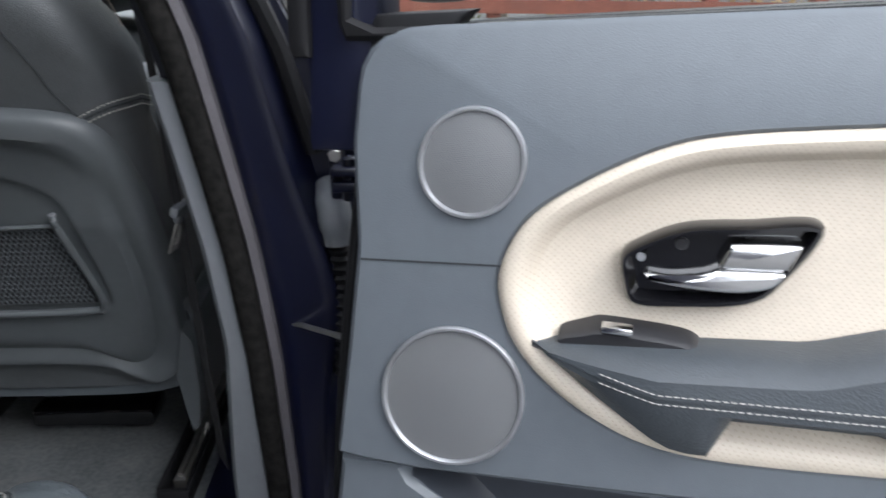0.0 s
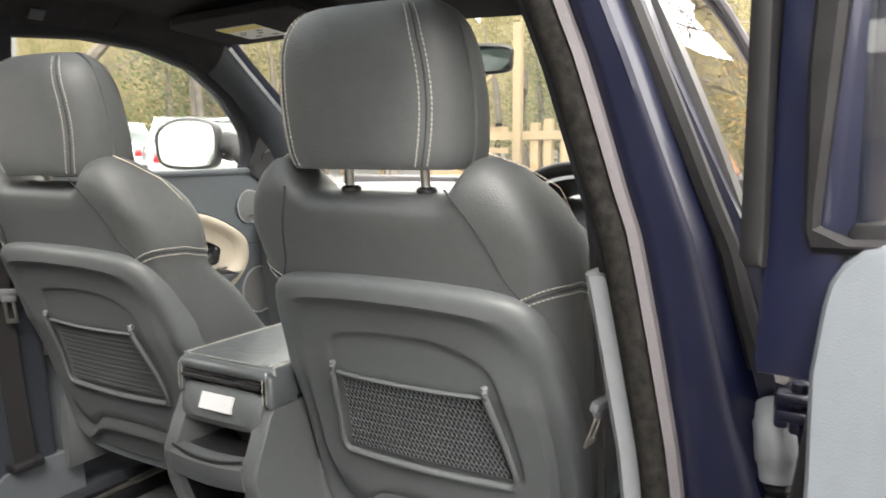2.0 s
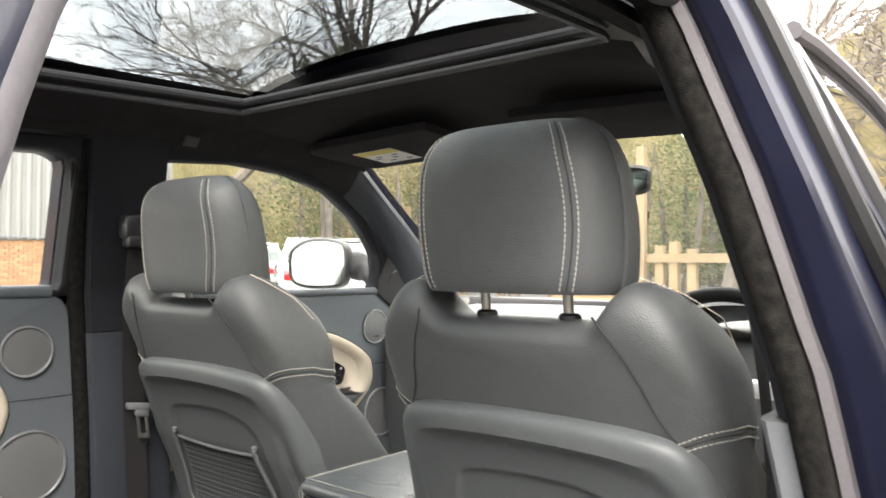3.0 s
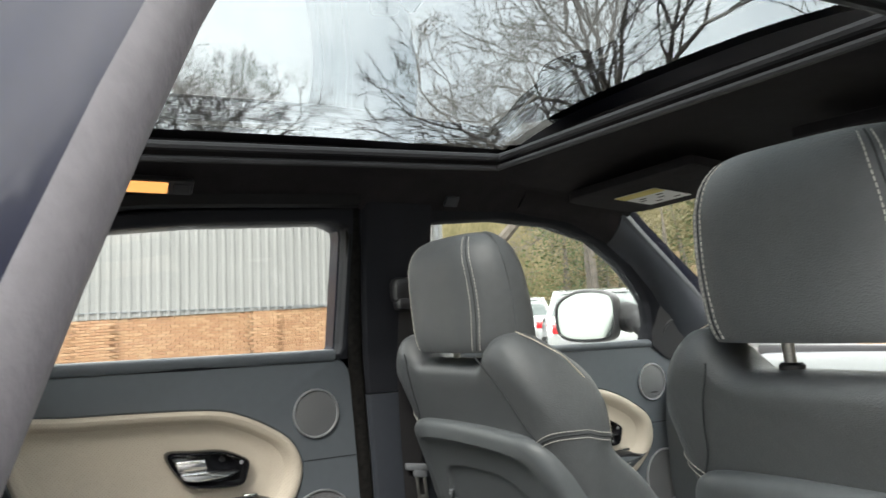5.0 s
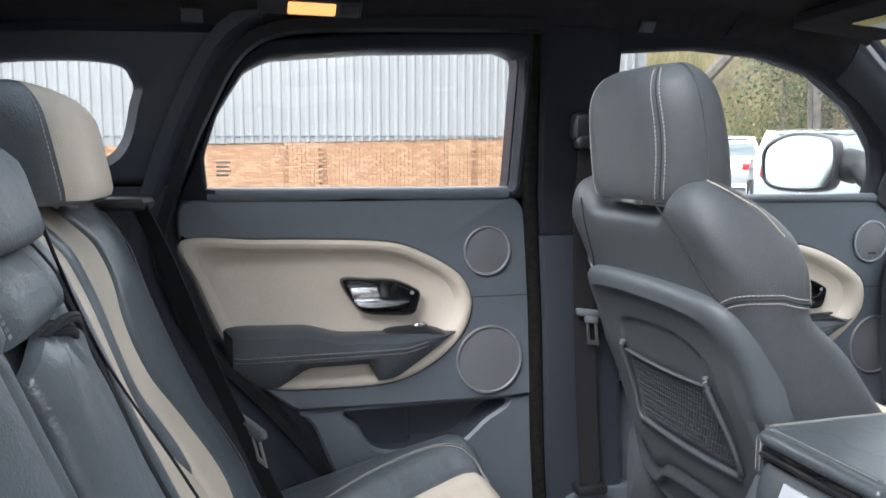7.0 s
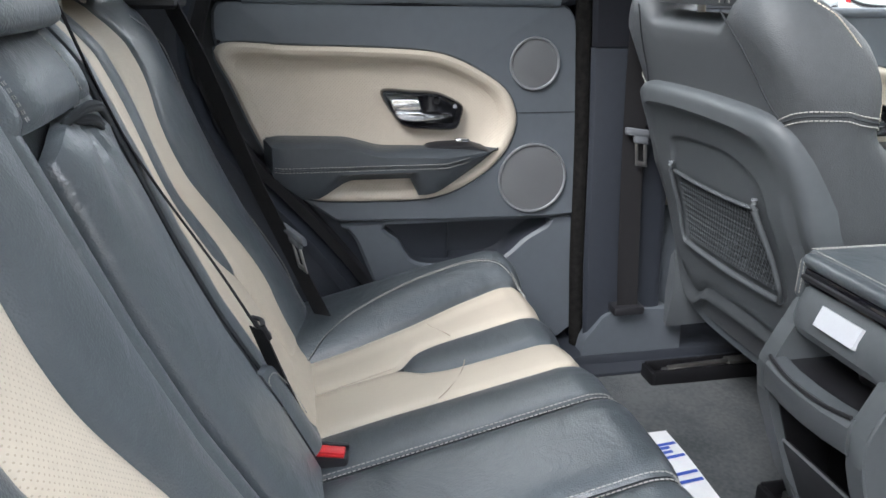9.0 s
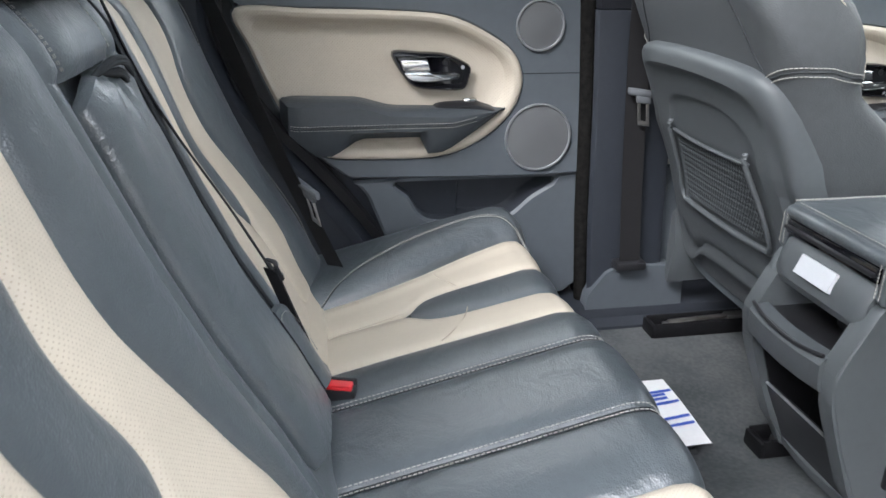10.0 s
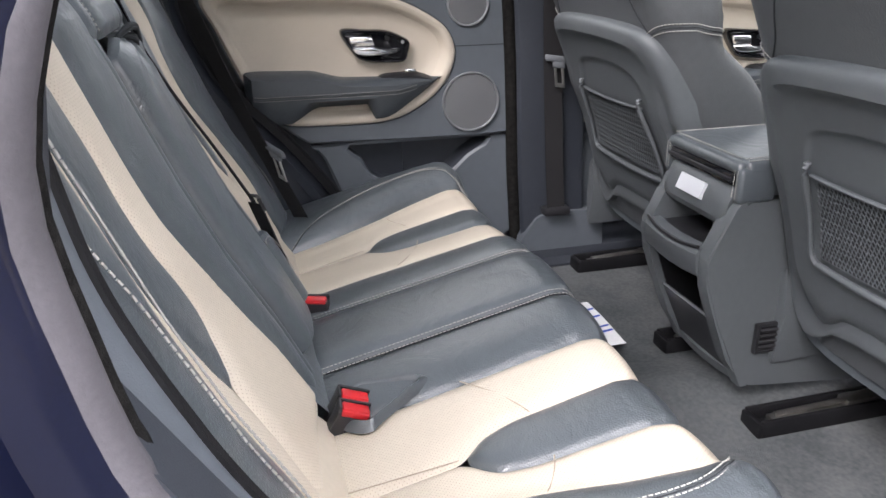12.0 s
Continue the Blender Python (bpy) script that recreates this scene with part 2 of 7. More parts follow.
def inset(loop, d):
    """A closed flat loop of 2D points moved inwards by d (outwards when negative)."""
    n = len(loop)
    area = sum(loop[i][0] * loop[(i + 1) % n][1] - loop[(i + 1) % n][0] * loop[i][1] for i in range(n))
    s = 1 if area > 0 else -1
    out = []
    for i in range(n):
        a, c = Vector(loop[i - 1][:2]), Vector(loop[(i + 1) % n][:2])
        t = (c - a).normalized()
        out.append((loop[i][0] - t.y * d * s, loop[i][1] + t.x * d * s))
    return out


def polar(loop, c, n):
    """n points where rays from c, at even angles, last meet a closed 2D loop."""
    out = []
    for k in range(n):
        a = 2 * math.pi * k / n
        dx, dy = math.cos(a), math.sin(a)
        best = 0.0
        for i in range(len(loop)):
            x1, y1 = loop[i - 1][0] - c[0], loop[i - 1][1] - c[1]
            x2, y2 = loop[i][0] - c[0], loop[i][1] - c[1]
            ex, ey = x2 - x1, y2 - y1
            det = dx * ey - dy * ex
            if abs(det) < 1e-12:
                continue
            r = (x1 * ey - y1 * ex) / det
            s = (x1 * dy - y1 * dx) / det
            if r > best and -1e-6 <= s <= 1 + 1e-6:
                best = r
        out.append((c[0] + dx * best, c[1] + dy * best))
    return out


def loft(loops, cap0=False, cap1=False, closed=True, wrap=False):
    n = len(loops[0])
    V = [Vector(p) for l in loops for p in l]
    F = []
    m = len(loops)
    for a in range(m if wrap else m - 1):
        b = (a + 1) % m
        for i in range(n if closed else n - 1):
            j = (i + 1) % n
            F.append((a * n + i, a * n + j, b * n + j, b * n + i))
    if cap0:
        F.append(tuple(range(n)))
    if cap1:
        F.append(tuple(range((m - 1) * n, m * n)))
    return V, F


def tube(pts, r, n=10, closed=False, steps=None, curve=True, flat=1.0, up=(0, 0, 1)):
    """A round (or flattened) bar along a line of points; r may be a list."""
    steps = steps or max(2, 4 * len(pts))
    P = cat(pts, steps, closed, curve)
    loops = []
    for i, p in enumerate(P):
        a = P[i - 1] if (closed or i) else P[i]
        b = P[(i + 1) % steps] if (closed or i < steps - 1) else P[i]
        t = (b - a).normalized()
        s = t.cross(Vector(up))
        s = s.normalized() if s.length > 1e-4 else t.orthogonal().normalized()
        u = s.cross(t)
        rr = r[min(len(r) - 1, int(i / max(1, steps - 1) * (len(r) - 1) + 0.5))] if isinstance(r, (list, tuple)) else r
        loops.append([p + s * (rr * math.cos(2 * math.pi * k / n)) + u * (rr * flat * math.sin(2 * math.pi * k / n)) for k in range(n)])
    return loft(loops, not closed, not closed, True, closed)


def ribbon(pts, width, thick, across, steps=40):
    """A webbing strip along pts; across is the direction of its width."""
    P = cat(pts, steps, False)
    w = Vector(across).normalized()
    loops = []
    for i, p in enumerate(P):
        t = (P[min(i + 1, steps - 1)] - P[max(i - 1, 0)]).normalized()
        n = t.cross(w).normalized()
        loops.append([p + w * width / 2 + n * thick / 2, p + w * width / 2 - n * thick / 2,
                      p - w * width / 2 - n * thick / 2, p - w * width / 2 + n * thick / 2])
    return loft(loops, True, True)


def box(lo, hi, bevel=0.0, seg=2):
    bm = bmesh.new()
    bmesh.ops.create_cube(bm, size=1)
    c = [(a + b) / 2 for a, b in zip(lo, hi)]
    s = [abs(b - a) for a, b in zip(lo, hi)]
    for v in bm.verts:
        v.co = Vector((v.co.x * s[0] + c[0], v.co.y * s[1] + c[1], v.co.z * s[2] + c[2]))
    if bevel:
        bmesh.ops.bevel(bm, geom=bm.edges[:], offset=min(bevel, min(s) * 0.45), segments=seg, affect="EDGES", profile=0.5)
    bm.verts.ensure_lookup_table()
    vf = [v.co.copy() for v in bm.verts], [tuple(v.index for v in f.verts) for f in bm.faces]
    bm.free()
    return vf


def disc(c, r, axis, h, n=32, bevel=0.0):
    """A short round plate with centre c, standing h along axis."""
    ax = Vector(axis).normalized()
    s = ax.orthogonal().normalized()
    u = ax.cross(s)
    ring = lambda rr, hh: [Vector(c) + ax * hh + (s * math.cos(2 * math.pi * k / n) + u * math.sin(2 * math.pi * k / n)) * rr for k in range(n)]
    return loft([ring(r, 0), ring(r, h - bevel), ring(r - bevel, h)], True, True)


def grid(S, us, vs):
    V = [Vector(S(u, v)) for v in vs for u in us]
    n = len(us)
    F = [(j * n + i, j * n + i + 1, (j + 1) * n + i + 1, (j + 1) * n + i) for j in range(len(vs) - 1) for i in range(n - 1)]
    return V, F


def lerp_at(keys, x):
    """Smooth value at x from (x, value) keys."""
    if x <= keys[0][0]:
        return keys[0][1]
    for (a, p), (b, q) in zip(keys, keys[1:]):
        if x <= b:
            s = (x - a) / (b - a)
            return p + (q - p) * s
    return keys[-1][1]


def smooth_keys(keys):
    """A smoothed reading of (v, value) keys."""
    def at(v):
        return sum(lerp_at(keys, v + d * 0.012) for d in (-2, -1, 0, 1, 2)) / 5
    return at


def panel(S, a, b, v0, v1, nu=14, nv=40, bulge=0.006, sink=0.004, edge=0.012):
    """A padded panel on the surface S(u, v) -> (point, normal) between the lines u = a(v) and u = b(v); its edges sink into the seam."""
    V, F = [], []
    for j in range(nv + 1):
        v = v0 + (v1 - v0) * j / nv
        ua, ub = a(v), b(v)
        w = abs(ub - ua)
        ev = min(v - v0, v1 - v)
        for i in range(nu + 1):
            s = i / nu
            s = 0.5 - 0.5 * math.cos(math.pi * s)
            p, n = S(ua + (ub - ua) * s, v)
            d = min(s, 1 - s) * w
            h = -sink * math.exp(-(min(d, ev) / (edge * 0.35)) ** 2) + bulge * (1 - math.exp(-d / edge)) * min(1.0, w / 0.05)
            V.append(p + n * h)
    n1 = nu + 1
    for j in range(nv):
        for i in range(nu):
            F.append((j * n1 + i, j * n1 + i + 1, (j + 1) * n1 + i + 1, (j + 1) * n1 + i))
    return V, F


def stitches(line, step=0.0065, length=0.0042, r=0.0006, up=(0, 0, 1)):
    """Thread stitches, one small bar each, along a line of points."""
    L = [Vector(p) for p in line]
    total = sum((b - a).length for a, b in zip(L, L[1:]))
    n = max(2, int(total / step))
    P = cat(L, n + 1, False, False)
    V, F = [], []
    for i in range(n):
        t = (P[i + 1] - P[i]).normalized()
        s = t.cross(Vector(up))
        s = s.normalized() if s.length > 1e-4 else t.orthogonal().normalized()
        u = s.cross(t)
        a, b = P[i], P[i] + t * length
        k = len(V)
        V += [a + s * r, a + u * r, a - s * r, a - u * r, b + s * r, b + u * r, b - s * r, b - u * r]
        F += [(k, k + 1, k + 5, k + 4), (k + 1, k + 2, k + 6, k + 5), (k + 2, k + 3, k + 7, k + 6), (k + 3, k, k + 4, k + 7),
              (k, k + 3, k + 2, k + 1), (k + 4, k + 5, k + 6, k + 7)]
    return V, F


# ---- ground and the car's body ----
DROP = 0.0  # the open door hangs a little at its hinge end
TIP = 0.0  # and leans back at its top
LEAN = 0.4


def lean(v):
    return LEAN * (v - 1.16) if v > 1.16 else 0.0


def side_point(side, u, v, n):
    """A place on the car's side wall: u forwards, v up, n inwards from the door trim."""
    return Vector((side * (0.70 - n + TIP * (v - 0.96) - lean(v)), u, v + (DROP * (u + 0.364) if side > 0 else 0.0)))


def plate(side, loop, n0, n1, bevel=0.006, cap_back=True):
    """A flat moulding with rounded front edges that follows the side wall."""
    L = lambda d, n: [side_point(side, u, v, n) for u, v in inset(loop, d)]
    return loft([L(0, n0), L(0, n1 - bevel), L(bevel * 0.3, n1 - bevel * 0.3), L(bevel, n1)], cap_back, True)


def frame_ring(side, outer, inner, c, n0, n1, bevel=0.006, count=96):
    """A moulding with an opening; c lies inside the opening."""
    o, i = polar(outer, c, count), polar(inner, c, count)
    L = lambda loop, n: [side_point(side, u, v, n) for u, v in loop]
    return loft([L(o, n0), L(o, n1 - bevel), L(inset(o, bevel), n1), L(inset(i, -bevel), n1), L(i, n1 - bevel), L(i, n0)], wrap=True)


def flat2(pts, n, curve=True):
    return [(p.x, p.y) for p in cat([(a, b, 0) for a, b in pts], n, True, curve)]


def arc2(c, r, n=48):
    return [(c[0] + r * math.cos(2 * math.pi * k / n), c[1] + r * math.sin(2 * math.pi * k / n)) for k in range(n)]


def speaker(side, c, r, parent, slit=False):
    n0 = 0.002
    ring = [[side_point(side, u, v, n0 + h) for u, v in arc2(c, rr)] for rr, h in
            ((r, 0), (r, 0.003), (r - 0.001, 0.0045), (r - 0.0034, 0.0045), (r - 0.0048, 0.002), (r - 0.0048, 0))]
    sp = part("speaker", loft(ring), SATIN, parent, "round door speaker with satin silver ring")
    dome = [[side_point(side, u, v, n0 + h) for u, v in arc2(c, rr)] for rr, h in
            ((r - 0.0045, 0.001), (r * 0.6, 0.003), (r * 0.3, 0.004), (0.002, 0.0045))]
    part("grille", loft(dome, False, True), SPEAKER_X, sp, "fine perforated grey grille")
    if slit:
        b = [side_point(side, u, v, 0.009) for u, v in ((c[0] - 0.012, c[1] - r * 0.6), (c[0] + 0.012, c[1] - r * 0.6), (c[0] + 0.012, c[1] - r * 0.6 + 0.005), (c[0] - 0.012, c[1] - r * 0.6 + 0.005))]
        part("badge", (b, [(0, 1, 2, 3)]), BLACK, sp)
    return sp


def door_handle(side, c, parent):
    """The pull lever in its black bezel; c is the bezel's middle."""
    U = lambda pts: [(c[0] + a, c[1] + b) for a, b in pts]
    out = flat2(U([(-0.080, 0.034), (-0.02, 0.034), (0.03, 0.030), (0.068, 0.014), (0.081, 0.002), (0.078, -0.018), (0.066, -0.041), (0.02, -0.042), (-0.03, -0.036), (-0.055, -0.016)]), 64)
    L = lambda d, n: [side_point(side, u, v, n) for u, v in inset(out, d)]
    bezel = part("handle_bezel", loft([L(0, -0.024), L(0, -0.005), L(0.003, -0.001), L(0.006, -0.001), L(0.009, -0.010), L(0.011, -0.0185)], False, True), GLOSSBLACK, parent, "gloss black door handle bezel")
    arm = flat2(U([(0.058, -0.011), (0.036, -0.0125), (0.010, -0.009), (-0.004, -0.0035), (-0.020, -0.003), (-0.052, -0.003), (-0.057, -0.009), (-0.046, -0.021), (-0.020, -0.026), (0.020, -0.025), (0.050, -0.021), (0.059, -0.016)]), 72)
    A = lambda d, n: [side_point(side, u, v, n - 0.05 * max(0.0, u - c[0])) for u, v in inset(arm, d)]
    part("lever", loft([A(0, -0.018), A(0, -0.006), A(0.0012, -0.002), A(0.004, 0.0005), A(0.006, 0.001)], True, True), CHROME, bezel, "satin chrome pull lever")
    pad_ = flat2(U([(-0.012, 0.0195), (-0.060, 0.0205), (-0.0645, 0.017), (-0.058, -0.001), (-0.054, -0.0025), (-0.006, -0.0025), (-0.002, 0.001), (-0.009, 0.017)]), 56)
    M = lambda d, n: [side_point(side, u, v, n + 0.10 * (v - c[1])) for u, v in inset(pad_, d)]
    part("lever_paddle", loft([M(0, -0.018), M(0, -0.001), M(0.0012, 0.002), M(0.003, 0.003)], True, True), CHROME, bezel, "satin chrome lever paddle")
    part("lock_knob", disc(side_point(side, c[0] + 0.03, c[1] + 0.012, -0.0185), 0.006, (-side, 0, 0), 0.003, 20, 0.001), BLACK, bezel)
    part("lock_symbol", disc(side_point(side, c[0] + 0.063, c[1] + 0.004, -0.0012), 0.004, (-side, 0, 0), 0.001, 16), SATIN, bezel)


BEIGE_REAR = [(-0.738, 1.080), (-0.60, 1.079), (-0.45, 1.075), (-0.356, 1.069), (-0.305, 1.057), (-0.25, 1.031), (-0.204, 1.000), (-0.181, 0.965), (-0.176, 0.924),
              (-0.200, 0.868), (-0.262, 0.815), (-0.35, 0.783), (-0.50, 0.782), (-0.588, 0.791), (-0.625, 0.825), (-0.668, 0.890), (-0.716, 1.005)]


def corners(pts, n):
    """Even points along a polygon whose bends are only slightly rounded."""
    return flat2(pts, n, False)


def card(side, beige, parent, armrest, switch_u, shift=0.0):
    """The cream leather door card: a soft rim round a shallow bowl, with the armrest in it."""
    out = flat2(beige, 120)
    c = (sum(p[0] for p in out) / 120, sum(p[1] for p in out) / 120)
    L = lambda d, n: [side_point(side, c[0] + (u - c[0]) * (1 - d / 0.25), c[1] + (v - c[1]) * (1 - d / 0.15), n) for u, v in out]
    part("card_rim", loft([L(0.0, -0.012), L(0.0, 0.001), L(0.002, 0.005), L(0.008, 0.008), L(0.016, 0.006), L(0.021, 0.001), L(0.03, -0.012)]), CREAM_DOT_DOOR, parent, "cream perforated leather rim")
    part("card_bowl", loft([L(0.029, -0.011), L(0.04, -0.018), L(0.055, -0.022)], False, True), CREAM_DOT_DOOR, parent, "cream perforated leather insert")


def arm_rest(side, parent, a, b, z, rear=True):
    """Armrest pad between u = a (front tip) and u = b (rear), with its grip pocket underneath."""
    n = 28
    loops, under, st1, st2 = [], [], [], []
    for i in range(n + 1):
        s = i / n
        u = a + (b - a) * s
        full = min(1.0, s / 0.25) ** 0.7
        if s > 0.94:
            full *= math.sqrt(max(0.0, 1 - ((s - 0.94) / 0.06) ** 2)) * 0.999 + 0.001
        zt = z + 0.016 * s + 0.016 * max(0.0, min(1.0, (s - 0.52) / 0.14)) - 0.005
        zm = z - 0.026 * full - 0.002
        dep = 0.008 + 0.036 * full
        top = [(u, zt, -0.02), (u, zt + 0.001, dep * 0.35), (u, zt - 0.004, dep * 0.75), (u, zt - 0.012 * full, dep), (u, zm, dep * 1.02), (u, zm - 0.002, dep * 0.9), (u, zm, -0.02)]
        loops.append([side_point(side, *p) for p in top])
        st1.append(side_point(side, u, zm + 0.004, dep * 1.03 + 0.001))
        st2.append(side_point(side, u, zm - 0.0045, dep * 1.0 + 0.0012))
        low = zm - 0.064 * min(1.0, s / 0.3) * (1 if s < 0.36 else max(0.45, 1 - 0.55 * min(1, (s - 0.36) / 0.02)) if s < 0.66 else min(1.0, 0.45 + 0.55 * (s - 0.66) / 0.12))
        if s > 0.9:
            low = low + (zm - low) * ((s - 0.9) / 0.1) ** 2 * 0.8
        under.append([side_point(side, u, zm - 0.001, -0.02), side_point(side, u, zm - 0.001, dep * 0.97), side_point(side, u, zm - 0.012 * full, dep * 0.96),
                      side_point(side, u, low + 0.01 * full, dep * 0.55), side_point(side, u, low, dep * 0.4), side_point(side, u, low, -0.02)])
    pad = part("armrest_pad", loft(loops, True, True), DOORLEATHER, parent, "slate leather armrest pad with pale stitching")
    part("armrest_base", loft(under, True, True), DOORLEATHER, parent, "slate moulded armrest base with grip cut-out")
    part("stitching", join(stitches(st1[4:-1], up=(side, 0, 0)), stitches(st2[4:-1], up=(side, 0, 0))), THREAD, pad, "pale grey twin stitching")
    lo = side_point(side, a - 0.115, z - 0.004, -0.018)
    # window switch pod on the front of the armrest
    pod = flat2([(a - 0.025, z - 0.002), (a - 0.05, z + 0.010), (a - 0.065, z + 0.013), (a - 0.135, z + 0.010), (a - 0.14, z - 0.004)], 40)
    zz = [[Vector((side * (0.70 - n), u, v + dv)) for u, v in pod] for n, dv in ((-0.02, -0.004), (0.010, -0.006), (0.016, -0.010))]
    sw = part("switch_pod", loft(zz, True, True), BLACK, parent, "black window switch pod")
    part("window_switch", moved(box((-0.007, -0.014, -0.003), (0.007, 0.014, 0.004), 0.002), Matrix.Translation(side_point(side, a - 0.075, z + 0.014, 0.006))), CHROME, sw, "chrome-edged window switch")


TRIM_REAR = [(-0.742, 1.150), (-0.69, 1.166), (-0.40, 1.167), (-0.125, 1.1665), (-0.100, 1.163), (-0.081, 1.153), (-0.067, 1.137), (-0.058, 1.112), (-0.045, 1.06), (-0.034, 0.962), (-0.022, 0.84), (-0.012, 0.735),
             (-0.10, 0.730), (-0.30, 0.733), (-0.535, 0.740), (-0.598, 0.787), (-0.672, 0.892), (-0.728, 1.02), (-0.746, 1.10)]
WIN_REAR = [(-0.690, 1.171), (-0.694, 1.235), (-0.668, 1.312), (-0.620, 1.386), (-0.578, 1.408), (-0.40, 1.426), (-0.135, 1.439), (-0.102, 1.425), (-0.091, 1.285), (-0.082, 1.166), (-0.40, 1.168)]
FRAME_REAR = [(-0.744, 1.155), (-0.715, 1.215), (-0.672, 1.32), (-0.630, 1.40), (-0.585, 1.433), (-0.40, 1.452), (-0.09, 1.468), (-0.060, 1.45), (-0.050, 1.30), (-0.052, 1.155), (-0.40, 1.150)]


def rear_door(side, name, label, ahead=0.0):
    push = lambda pts, more=0.0: [(u + (ahead + (more if ahead else 0.0) if u > -0.2 else 0.0), v) for u, v in pts]
    base = (side * 0.916, 0.027, 0.42)
    d = thing(name, base, label, "car door", kind="structure")
    rim_out, rim_in = corners([(u + (ahead * 0.8 * max(0.0, v - 0.95) / 0.2 if u > -0.2 else 0.0), v) for u, v in TRIM_REAR], 200), flat2(BEIGE_REAR, 160)
    part("upper_trim", frame_ring(side, rim_out, inset(rim_in, 0.001), (-0.43, 0.93), -0.03, 0.0, 0.005, 160), TRIM, d, "slate grained plastic door trim")
    roll = [side_point(side, u, 1.164, -0.006) for u in (-0.69, -0.5, -0.3, -0.10 + ahead * 0.5)]
    if side < 0:
        part("sill_roll", tube(roll, 0.0135, 16), TRIM, d)
    card(side, BEIGE_REAR, d, True, 0)
    part("trim_seam", loft([[side_point(side, u, v, 0.0008) for v in (0.9495, 0.9515)] for u in (-0.036, -0.10, -0.178)], closed=False), SEAM, d)
    speaker(side, (-0.144, 1.046), 0.051, d)
    speaker(side, (-0.136, 0.817), 0.0725, d)
    door_handle(side, (-0.364, 0.961), d)
    arm_rest(side, d, -0.212, -0.668, 0.886)
    # lower part with the map pocket
    low = corners([(-0.013, 0.731), (-0.002, 0.60), (0.0, 0.53), (-0.012, 0.47), (-0.05, 0.44), (-0.30, 0.43), (-0.42, 0.50), (-0.47, 0.62), (-0.50, 0.70), (-0.53, 0.733)], 120)
    pocket = flat2([(-0.435, 0.726), (-0.41, 0.69), (-0.375, 0.642), (-0.29, 0.632), (-0.20, 0.635), (-0.14, 0.68), (-0.085, 0.724), (-0.26, 0.728)], 100)
    part("lower_panel", frame_ring(side, low, pocket, (-0.27, 0.69), -0.05, -0.012, 0.006, 120), TRIM, d, "slate lower door panel")
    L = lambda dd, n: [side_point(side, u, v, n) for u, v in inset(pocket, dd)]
    # darker plastic than the panel: the pocket's inner shade is in its colour
    part("map_pocket", loft([L(0.0, -0.02), L(0.004, -0.055), L(0.012, -0.065)], False, True), LOWTRIM, d, "map pocket darkened for the shade inside")
    # window frame, glass and outer skin
    part("window_frame", frame_ring(side, corners(push(FRAME_REAR), 160), flat2(push(WIN_REAR, 0.018), 160, False), (-0.40, 1.30), -0.045, 0.006 if side < 0 else -0.004, 0.005, 140), PILLAR if side < 0 else RUBBER, d, "black window surround")
    g = part("pane", ([side_point(side, u, v, -0.02) for u, v in inset(flat2(push(WIN_REAR, 0.018), 90, False), -0.008)], [tuple(range(90))]), GLASS, d, "clear side window")
    g.visible_shadow = False
    # etched glass maker's marks become plain bars
    bars = []
    for k in range(4):
        bars.append(([side_point(side, u, v, -0.018) for u, v in ((-0.672, 1.226 - k * 0.008), (-0.646 - 0.004 * (k % 2), 1.226 - k * 0.008), (-0.646 - 0.004 * (k % 2), 1.2225 - k * 0.008), (-0.672, 1.2225 - k * 0.008))], [(0, 1, 2, 3)]))
    part("glass_mark", join(*bars), PLATE, d)
    skin = corners([(-0.77, 1.14), (-0.74, 1.0), (-0.66, 0.82), (-0.56, 0.70), (-0.46, 0.60), (-0.40, 0.48), (-0.36, 0.42), (-0.02, 0.42), (0.012, 0.48), (0.0, 0.8), (-0.03, 1.1), (-0.04, 1.14)], 120)
    part("door_skin", plate(side, skin, -0.19, -0.075, 0.02), PAINT, d, "navy blue painted door shell")
    outer = corners([(-0.765, 1.14), (-0.73, 1.23), (-0.685, 1.33), (-0.64, 1.415), (-0.585, 1.452), (-0.40, 1.47), (-0.075, 1.486), (-0.042, 1.462), (-0.034, 1.30), (-0.036, 1.14)], 160)
    part("frame_skin", frame_ring(side, outer, flat2(push(WIN_REAR, 0.018), 160, False), (-0.40, 1.30), -0.10, -0.047, 0.008, 140), PAINT, d, "navy blue painted window frame")
    if side > 0:
        part("inner_flange", plate(side, corners([(-0.048, 1.15), (-0.050, 1.46), (-0.02, 1.47), (0.020, 1.45), (0.030, 1.15), (0.030, 1.05), (-0.03, 1.05)], 60), -0.06, -0.020, 0.006), PAINT, d, "navy painted inner door flange")
        part("frame_foot", plate(side, corners([(-0.135, 1.178), (-0.040, 1.178), (-0.030, 1.05), (-0.055, 1.05), (-0.075, 1.12)], 40), -0.045, -0.010, 0.004), RUBBER, d, "black foot of the window frame")
        part("flange_seal", plate(side, corners([(0.026, 1.14), (0.026, 1.46), (0.046, 1.46), (0.050, 1.14)], 40), -0.06, -0.012, 0.006), RUBBER, d, "black rubber flange seal")
        part("flange_bolt", disc(side_point(side, -0.012, 1.185, -0.020), 0.011, (-side, 0, 0), 0.006, 20, 0.002), PAINT, d, "painted flange bolt")
    seal = [side_point(side, u, v, -0.046) for u, v in ((0.004, 0.5), (-0.002, 0.8), (-0.026, 1.12), (-0.036, 1.3), (-0.05, 1.45), (-0.09, 1.478), (-0.4, 1.462), (-0.58, 1.443), (-0.635, 1.41), (-0.68, 1.32), (-0.725, 1.22))]
    part("door_seal", tube(seal, 0.008, 8, steps=60), RUBBER, d, "black rubber door seal")
    return d


